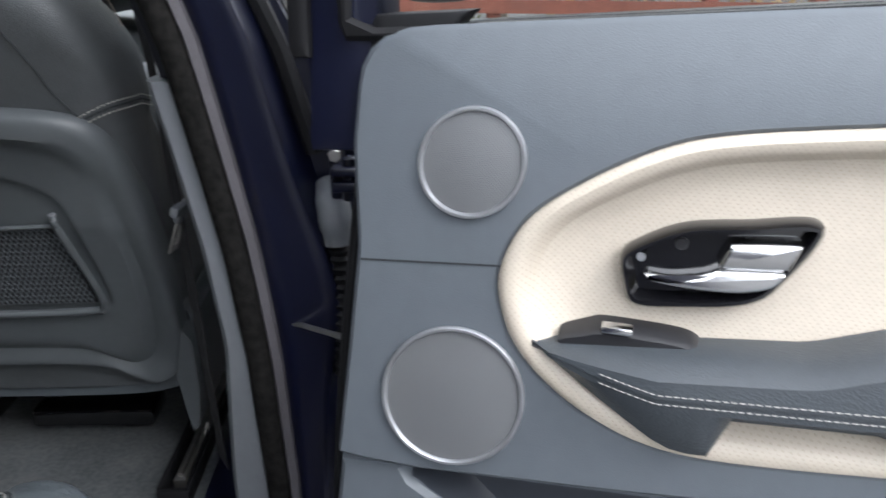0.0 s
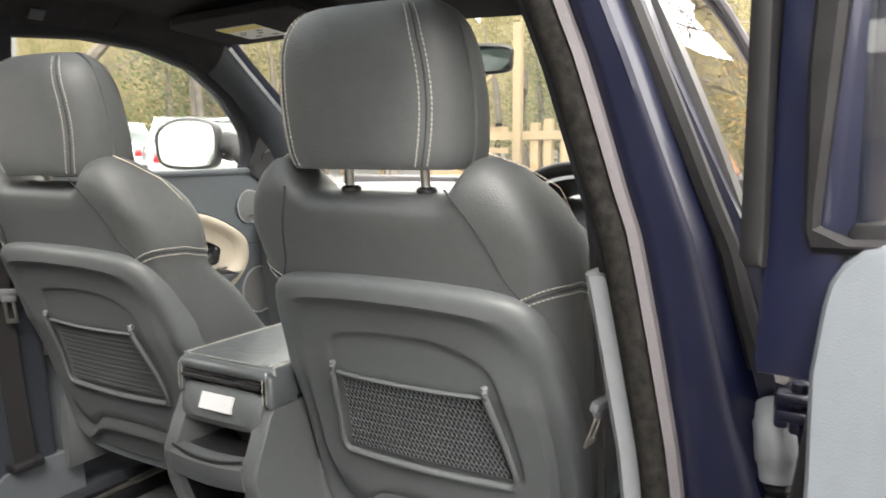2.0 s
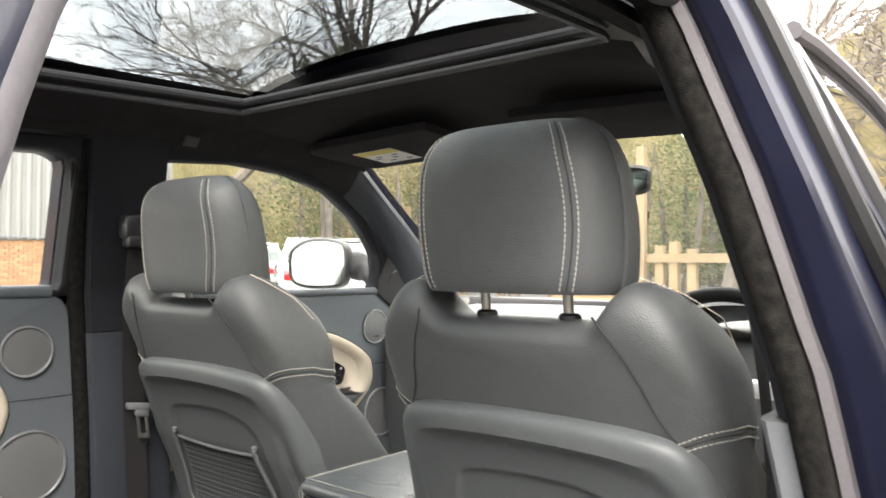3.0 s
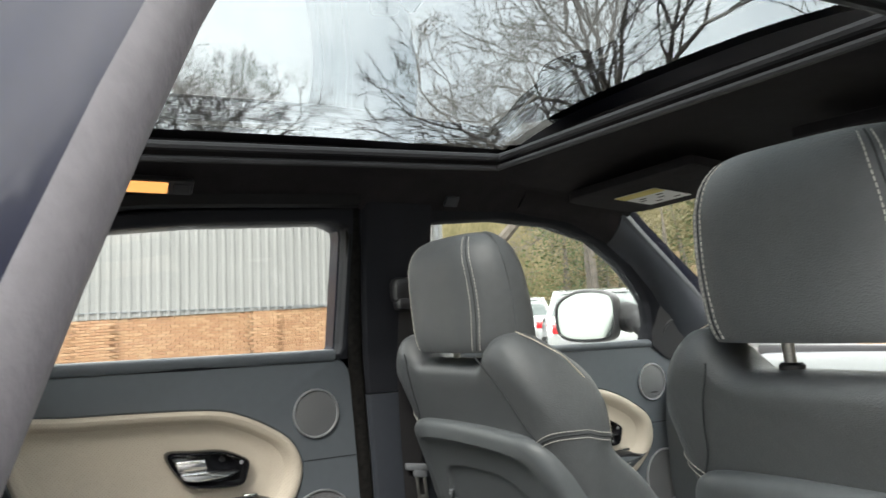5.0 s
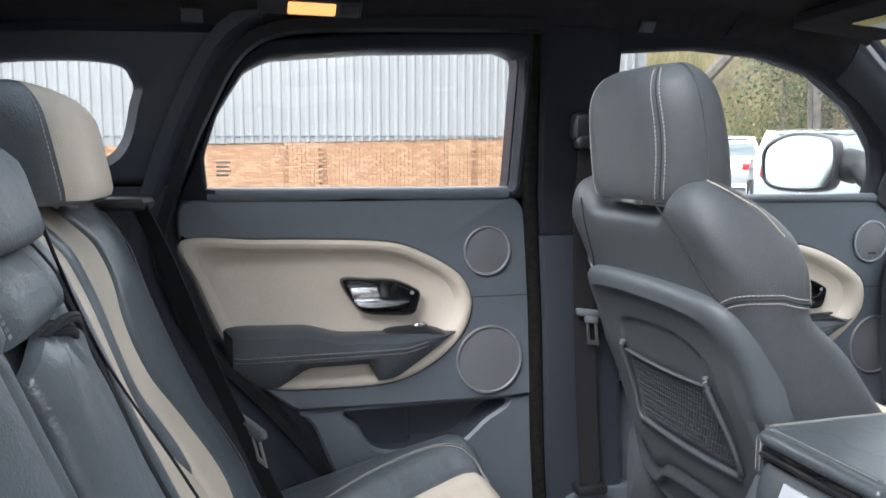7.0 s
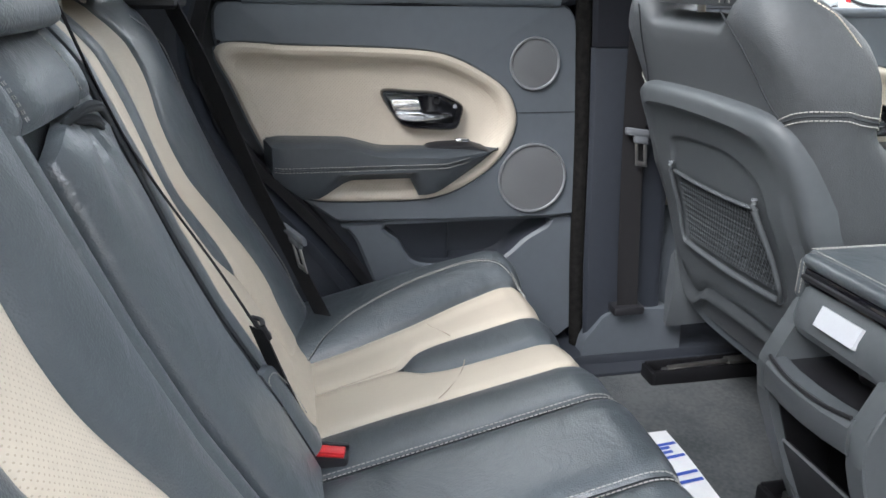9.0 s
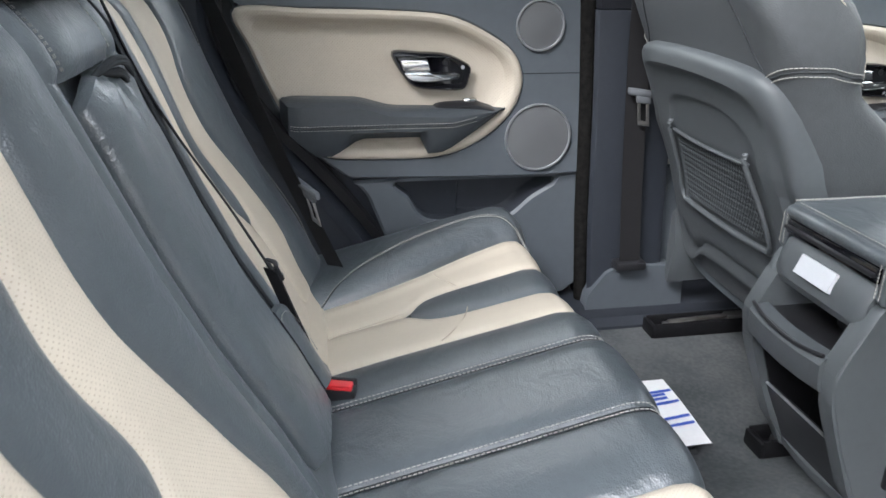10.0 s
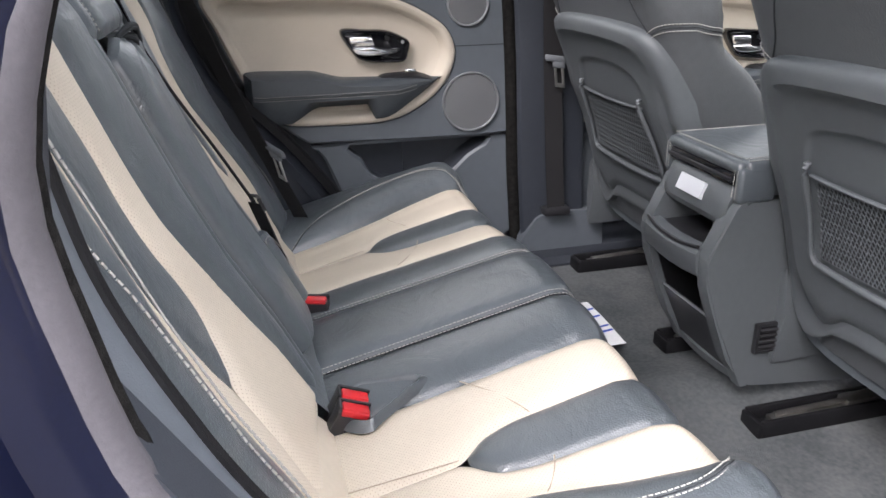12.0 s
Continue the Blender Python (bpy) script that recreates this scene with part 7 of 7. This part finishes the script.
part("plinth_core", loft([[out(BX - 0.13, Y0, z), out(BX - 0.13, Y1, z), out(BX - 0.30, Y1, z), out(BX - 0.30, Y0, z)] for z in (-0.1, TOPZ - 0.01)], True, True), MORTAR, bld, "mortar of the brick plinth", smooth=False)
part("gable", loft([[out(BX - 0.25, Y1, z0), out(BX - 14, Y1, z0)] for z0 in (0.0, 5.9)], closed=False), CLAD, bld, "clad end wall", smooth=False)
part("roof", ([out(BX + 0.25, Y0, 5.85), out(BX + 0.25, Y1 + 0.25, 5.85), out(BX - 7, Y1 + 0.25, 8.2), out(BX - 7, Y0, 8.2), out(BX - 14.3, Y1 + 0.25, 5.85), out(BX - 14.3, Y0, 5.85),
               out(BX + 0.25, Y0, 6.10), out(BX + 0.25, Y1 + 0.25, 6.10)], [(0, 1, 2, 3), (3, 2, 4, 5), (0, 1, 7, 6)]), ROOFMAT, bld, "grey sheet roof", smooth=False)
part("flashing", loft([[out(BX + a, Y0, TOPZ + b), out(BX + a, Y1, TOPZ + b)] for a, b in ((-0.10, 0.03), (-0.02, 0.0), (-0.02, -0.02), (-0.13, -0.02))], closed=False), ROOFMAT, bld, "grey drip flashing", smooth=False)
part("end_trim", loft([[out(BX + a, Y1 + b, z) for a, b in ((-0.1, 0.03), (0.03, 0.03), (0.03, -0.12))] for z in (TOPZ, 5.9)], closed=False), ROOFMAT, bld, smooth=False)


# bare winter trees
def bare_tree(x, y, height, seed, name, label, spread=0.55, levels=6, gr=0.0):
    rnd = random.Random(seed)
    t = thing(name, out(x, y, 0), label, "tree", "bare trees")
    trunk, twigs = ([], []), ([], [])

    def seg(store, p, q, ra, rb, n):
        V, F = store
        d = (q - p).normalized()
        s = d.orthogonal().normalized()
        u = d.cross(s)
        k = len(V)
        for c, r in ((p, ra), (q, rb)):
            V.extend(c + (s * math.cos(2 * math.pi * i / n) + u * math.sin(2 * math.pi * i / n)) * r for i in range(n))
        F.extend((k + i, k + (i + 1) % n, k + n + (i + 1) % n, k + n + i) for i in range(n))

    def grow(p, d, length, r, lev):
        bends = 3
        for b in range(bends):
            d2 = (d + Vector((rnd.gauss(0, 0.17), rnd.gauss(0, 0.17), rnd.gauss(0.02, 0.12)))).normalized()
            q = p + d2 * length / bends
            seg(trunk if lev < 2 else twigs, p, q, max(0.007, r * (1 - 0.22 * b / bends)), max(0.006, r * (1 - 0.22 * (b + 1) / bends)), 7 if lev < 2 else (4 if lev < 4 else 3))
            if lev < levels and b and rnd.random() < 0.88:
                side_ = d2.orthogonal().normalized()
                side_.rotate(Matrix.Rotation(rnd.uniform(0, 6.28), 3, d2))
                grow(q, (d2 + side_ * rnd.uniform(0.6, 1.2) * spread * 1.8).normalized(), length * rnd.uniform(0.5, 0.74), r * 0.48, lev + 1)
            p, d = q, d2
        if lev < levels:
            for _ in range(2 if lev else 3):
                side_ = d.orthogonal().normalized()
                side_.rotate(Matrix.Rotation(rnd.uniform(0, 6.28), 3, d))
                grow(p, (d + side_ * rnd.uniform(0.5, 1.1) * spread * 1.15).normalized(), length * rnd.uniform(0.62, 0.84), r * 0.58, lev + 1)
    grow(out(x, y, -0.1), Vector((0, 0, 1)), height * 0.28, height * 0.014, 0)
    part("trunk", trunk, BARK, t, "grey-brown trunk and limbs")
    part("crown", twigs, BARK, t, "crown of fine bare twigs", kind="stuff")
    return t


bare_tree(-40.0, 6.5, 18.0, 3, "bare_tree", "bare winter oak behind the clad shed", 0.55, 7)
bare_tree(-25.0, 15.0, 20.0, 8, "bare_tree", "large bare winter tree beyond the shed's end", 0.62, 7)
bare_tree(-12.0, 13.0, 13.0, 11, "bare_tree", "bare winter tree by the yard fence", 0.5)
bare_tree(-4.5, 15.0, 12.0, 21, "bare_tree", "bare winter tree behind the timber fence", 0.5)
bare_tree(1.9, 7.5, 5.5, 31, "bare_tree", "ochre-lit bare tree beside the fence", 0.75)
bare_tree(0.7, 11.0, 7.0, 37, "bare_tree", "slender bare tree beside the fence", 0.75)


# woodland and hedges: many small leaves round upright clumps
def foliage(clumps, per, size, seed, stretch=1.0):
    rnd = random.Random(seed)
    V, F = [], []
    for cx, cy, cz, rx, ry, rz in clumps:
        for _ in range(per):
            while True:
                a, b, c = rnd.uniform(-1, 1), rnd.uniform(-1, 1), rnd.uniform(-1, 1)
                if a * a + b * b + c * c < 1:
                    break
            p = Vector((cx + a * rx, cy + b * ry, cz + c * rz))
            s = size * rnd.uniform(0.5, 1.4)
            d1 = Vector((rnd.gauss(0, 1), rnd.gauss(0, 1), rnd.gauss(0, 1) * stretch)).normalized()
            d2 = d1.orthogonal().normalized()
            k = len(V)
            V += [p - d1 * s, p + d2 * s * 0.45, p + d1 * s, p - d2 * s * 0.45]
            F.append((k, k + 1, k + 2, k + 3))
    return V, F


# a wooded bank in the far distance, with an uneven top
BANK = material("distant_woodland", (0.08, 0.075, 0.036), 1.0, vary=0.3, scale=0.55, color2=(0.21, 0.18, 0.105), stretch=(1, 1, 0.35), detail=8, spec=0.0)
bank_top = lambda k: 8.5 + 1.3 * math.sin(k * 0.9) + 0.9 * math.sin(k * 2.3 + 1) + 0.6 * math.sin(k * 5.1) + 0.4 * math.sin(k * 11.7)
# right and rear stretches are unseen, added to darken reflections and side light
part("backdrop", loft([[Vector((-48 * math.sin(radians(-62 + 1.1 * k)), 48 * math.cos(radians(-62 + 1.1 * k)), (bank_top(k) * (lerp_at([(0, 1.7), (35, 1.7), (60, 1.75), (72, 1.5), (100, 1.4), (114, 1.0), (124, 0.25), (170, 0.25), (238, 0.3), (255, 1.4), (327, 1.6)], k))) * h - 1.2 * (1 - h))) for k in range(329)] for h in (0, 0.25, 0.5, 0.75, 1.0)], closed=False), BANK, label="distant brown wooded bank, added unseen at right and rear", category="backdrop", kind="structure")
rw = random.Random(5)
clumps, firs, ochre, trunks = [], [], [], []
for k in range(330):
    a = radians(rw.uniform(-52, 50))
    d = rw.uniform(19, 27)
    x, y = -math.sin(a) * d, math.cos(a) * d
    h = 4.6 * rw.random() ** 1.1
    g = SLOPE * y
    clumps.append((x, y, g + h, rw.uniform(0.9, 1.9), rw.uniform(0.9, 1.9), rw.uniform(0.6, 1.3)))
for k in range(60):
    a = radians(rw.uniform(-52, 50))
    d = rw.uniform(18, 26)
    x, y = -math.sin(a) * d, math.cos(a) * d
    trunks.append(tube([(x, y, 0), (x + rw.gauss(0, 0.15), y, 2.2), (x + rw.gauss(0, 0.3), y, 4.6)], [rw.uniform(0.08, 0.18), 0.09, 0.03], 6, steps=6))
part("woodland", foliage(clumps, 520, 0.052, 7), WOODS, label="brown and olive winter woodland behind the fence", category="woodland", kind="stuff")
part("woodland_trunks", join(*trunks), BARK, label="slim bare woodland trunks", category="tree trunks", kind="stuff")
for k, (ang, d, h) in enumerate(((50, 21, 6.5), (47, 23, 7.5), (40, 22, 5.5), (18, 20, 6.5), (14, 19.5, 5.5), (20, 22, 7.0))):
    a = radians(ang)
    x, y = -math.sin(a) * d, math.cos(a) * d
    fir = thing("fir_tree", (x, y, SLOPE * y), "dark green fir behind the timber fence", "tree", "fir trees")
    part("trunk", tube([(x, y, SLOPE * y - 0.1), (x, y, SLOPE * y + h)], [0.12, 0.02], 8, steps=5), BARK, fir)
    part("crown", foliage([(x, y, SLOPE * y + 0.8 + h * q * 0.86, (1 - q) * 1.9 + 0.25, (1 - q) * 1.9 + 0.25, 0.55) for q in [j / 8 for j in range(9)]], 420, 0.055, 40 + k, 0.4), FIR, fir, "drooping green needles", kind="stuff")
for k in range(30):
    a = radians(rw.uniform(-38, 9))
    d = rw.uniform(8.5, 11)
    ochre.append((-math.sin(a) * d + 0.8, math.cos(a) * d, SLOPE * 9 + rw.uniform(0.2, 2.6), rw.uniform(0.5, 1.0), rw.uniform(0.5, 0.9), rw.uniform(0.4, 0.8)))
part("hedge", foliage(ochre, 150, 0.055, 9), OCHRE, label="ochre winter hedge behind the fence", category="hedge", kind="stuff")
part("verge", foliage([(x, 12.5 + rw.uniform(-2, 2), SLOPE * 12, 1.2, 1.2, 0.10) for x in [-9 + 0.9 * j for j in range(20)]], 220, 0.06, 13), GRASS, label="short green verge under the trees", category="grass", kind="stuff")


# timber fences
def post(x, y, h, w, mat_, parent, name="post"):
    return part(name, moved(box((-w, -w, -0.1), (w, w, h), 0.008), Matrix.Translation(out(x, y, 0))), mat_, parent)


def rail(p, q, z0, z1, t, mat_, parent, name="rail"):
    a, b = out(p[0], p[1], 0), out(q[0], q[1], 0)
    d = (b - a).normalized()
    n = Vector((-d.y, d.x, 0)) * t
    return part(name, loft([[c - n + Vector((0, 0, z0)), c + n + Vector((0, 0, z0)), c + n + Vector((0, 0, z1)), c - n + Vector((0, 0, z1))] for c in (a, b)], True, True), mat_, parent, smooth=False)


f1 = thing("timber_fence", out(-10, 15.5, 0), "weathered timber post fence before the woods", "fence", "fences")
for k, (px_, h) in enumerate(((-11.6, 2.0), (-11.0, 1.7), (-10.6, 1.75), (-10.3, 1.6), (-9.5, 2.05), (-9.1, 1.7), (-8.2, 2.1), (-7.4, 1.8), (-6.4, 1.9), (-5.6, 1.7))):
    post(px_ * 1.45 + 0.3, (10.6 + 0.1 * (px_ + 8)) * 1.45, h * 1.2, 0.08, TIMBER, f1)
rail((-17.2, 14.9), (-7, 15.9), 0.55, 0.68, 0.03, TIMBER, f1)
rail((-17.2, 14.9), (-7, 15.9), 1.05, 1.18, 0.03, TIMBER, f1)
f2 = thing("timber_fence", out(-3.5, 9.2, 0), "new timber posts with rails and a diagonal brace", "fence", "fences")
post(-3.58, 9.0, 2.62, 0.058, PALEWOOD, f2)
for px_, h in ((-4.6, 1.15), (-3.35, 1.25), (-3.15, 1.3), (-2.9, 1.2), (-1.9, 1.2)):
    post(px_, 9.1, h, 0.06, TIMBER, f2)
part("brace", tube([out(-4.35, 9.0, 1.62), out(-3.58, 9.0, 2.25)], 0.035, 6, curve=False), PALEWOOD, f2)
rail((-5, 9.05), (-1.2, 9.05), 1.02, 1.14, 0.03, PALEWOOD, f2)
rail((-5, 9.05), (-1.2, 9.05), 0.45, 0.57, 0.03, TIMBER, f2)
f3 = thing("ranch_fence", out(2.5, 5.4, 0), "red-brown stained rail fence beside the car", "fence", "fences")
for px_ in (-0.1, 0.8, 1.65, 2.52, 3.4, 4.3, 6.10):
    post(px_, 5.4, 1.10, 0.055, REDWOOD, f3)
for za, zb in ((0.70, 0.80), (1.02, 1.12)):
    rail((-0.4, 5.35), (5.6, 5.35), za, zb, 0.025, REDWOOD, f3)
for za, zb in ((0.42, 0.58), (0.84, 0.93), (1.20, 1.32)):
    rail((-0.4, 5.75), (5.6, 5.75), za, zb, 0.02, PALEWOOD, f3, "board")
rail((-0.4, 5.9), (6.5, 5.9), -0.1, 0.40, 0.03, TIMBER, f3, "kick_board")


# parked cars, seen through the front window
def parked_car(x, y, turn, paint, label):
    c = thing("parked_car", out(x, y, 0), label, "car", "parked cars")
    m = Matrix.Translation(out(x, y, 0.02)) @ pose(0, 0, 0, 0, 0, turn)
    prof = [(-2.1, 0.45), (-2.16, 0.62), (-2.12, 0.86), (-1.95, 0.96), (-1.55, 1.0), (0.9, 0.95), (1.7, 0.86), (2.05, 0.72), (2.1, 0.5), (1.9, 0.32), (-1.9, 0.32)]
    loop = cat([(a, 0, b) for a, b in prof], 70)
    part("body", moved(loft([[Vector((p.x * (1 - 0.02 * abs(s)), w * s, p.z)) for p in loop] for s, w in ((-1, 0.80), (-0.97, 0.87), (-0.6, 0.87), (0.6, 0.87), (0.97, 0.87), (1, 0.80))], True, True), m), paint, c, "painted car body")
    cab = cat([(a, 0, b) for a, b in ((-1.62, 0.98), (-1.05, 1.36), (-0.5, 1.44), (0.1, 1.42), (0.95, 0.96))], 40, False)
    part("glasshouse", moved(loft([[Vector((p.x, w * s * (1 - 0.55 * max(0, p.z - 0.96)), p.z)) for p in cab] for s, w in ((-1, 0.80), (-0.9, 0.81), (0, 0.82), (0.9, 0.81), (1, 0.80))], closed=False), m), CARGLASS, c, "dark windows")
    rf = cat([(a, 0, b) for a, b in ((-1.10, 1.365), (-0.5, 1.452), (0.05, 1.437), (0.25, 1.385))], 16, False)
    part("roof", moved(loft([[Vector((p.x, s * 0.64, p.z - 0.03 * abs(s) ** 3)) for p in rf] for s in (-1, -0.8, 0, 0.8, 1)], closed=False), m), paint, c)
    for s in (-1, 1):
        part("tail_lamp", moved(box((-2.17, s * 0.62 - 0.16, 0.72), (-2.02, s * 0.62 + 0.16, 0.88), 0.03), m), TAIL, c, "red tail lamp")
        for wx in (-1.3, 1.3):
            wl = part("wheel", moved(disc((wx, s * 0.70, 0.31), 0.31, (0, s, 0), 0.18, 28, 0.03), m), RUBBER, c, "black tyre")
            part("rim", moved(disc((wx, s * 0.86, 0.31), 0.20, (0, s, 0), 0.03, 20, 0.01), m), SATIN, wl)
        part("pillar", moved(tube([(-1.60, s * 0.80, 0.98), (-1.08, s * 0.66, 1.37)], 0.045, 6, curve=False), m), paint, c)
    return c


parked_car(-13.9, 10.0, 143, SILVER, "silver saloon parked beyond the clad shed")
parked_car(-9.4, 8.4, 143, SILVER, "pale silver hatchback parked nearer the shed")
parked_car(-13.0, 12.6, 143, BLUECAR, "blue hatchback parked beyond a silver saloon")

# brick faces of the plinth, laid in stretcher bond with piers
BRICKMAT = material("orange_brick", (0.36, 0.17, 0.075), 0.85, vary=0.2, scale=9, bump=0.4, bump_scale=150)
bnt = BRICKMAT.node_tree
oi = bnt.nodes.new("ShaderNodeObjectInfo")
gi = bnt.nodes.new("ShaderNodeNewGeometry")
ad = bnt.nodes.new("ShaderNodeMath")
ad.operation = "ADD"
bnt.links.new(oi.outputs["Random"], ad.inputs[0])
bnt.links.new(gi.outputs["Random Per Island"], ad.inputs[1])
fm = bnt.nodes.new("ShaderNodeMath")
fm.operation = "FRACT"
bnt.links.new(ad.outputs[0], fm.inputs[0])
br = bnt.nodes.new("ShaderNodeValToRGB")
br.color_ramp.elements[0].color, br.color_ramp.elements[1].color = (0.31, 0.17, 0.095, 1), (0.40, 0.255, 0.15, 1)
be = br.color_ramp.elements.new(0.6)
be.color = (0.35, 0.205, 0.115, 1)
bnt.links.new(fm.outputs[0], br.inputs["Fac"])
bnt.links.new(br.outputs["Color"], bnt.nodes["Principled BSDF"].inputs["Base Color"])
bm_data = bpy.data.meshes.new("brick")
bv, bf = box((-0.05, -0.1075, -0.0325), (0.0, 0.1075, 0.0325), 0.004, 1)
bm_data.from_pydata([tuple(v) for v in bv], [], bf)
bm_data.materials.append(BRICKMAT)
piers = [(0.90 + 4.30 * k, 1.65 + 4.30 * k) for k in range(-6, 3)]
rest_v, rest_f, made = [], [], 0
for row in range(0, 24):
    z = -0.04 + 0.075 * row
    if z > TOPZ - 0.05:
        break
    y = Y0 + (0.1125 if row % 2 else 0.0)
    while y < Y1 - 0.1:
        pier = any(a - 0.05 < y < b + 0.05 for a, b in piers)
        place = out(BX - 0.085 + (0.11 if pier else 0.0) + 0.004 * math.sin(row * 7.1 + y * 13), y + 0.1075, z + 0.0325)
        if -1.5 < y < 5.5 and z > 0.80 and made < 300:
            ob = new("brick", bm_data)
            ob.parent = bld
            ob.location = place - BASE[bld.name]
            made += 1
        else:
            k = len(rest_v)
            rest_v += [v + place for v in bv]
            rest_f += [tuple(i + k for i in f) for f in bf]
        y += 0.225
part("brickwork", (rest_v, rest_f), BRICKMAT, bld, "orange brick plinth", smooth=False, kind="stuff")
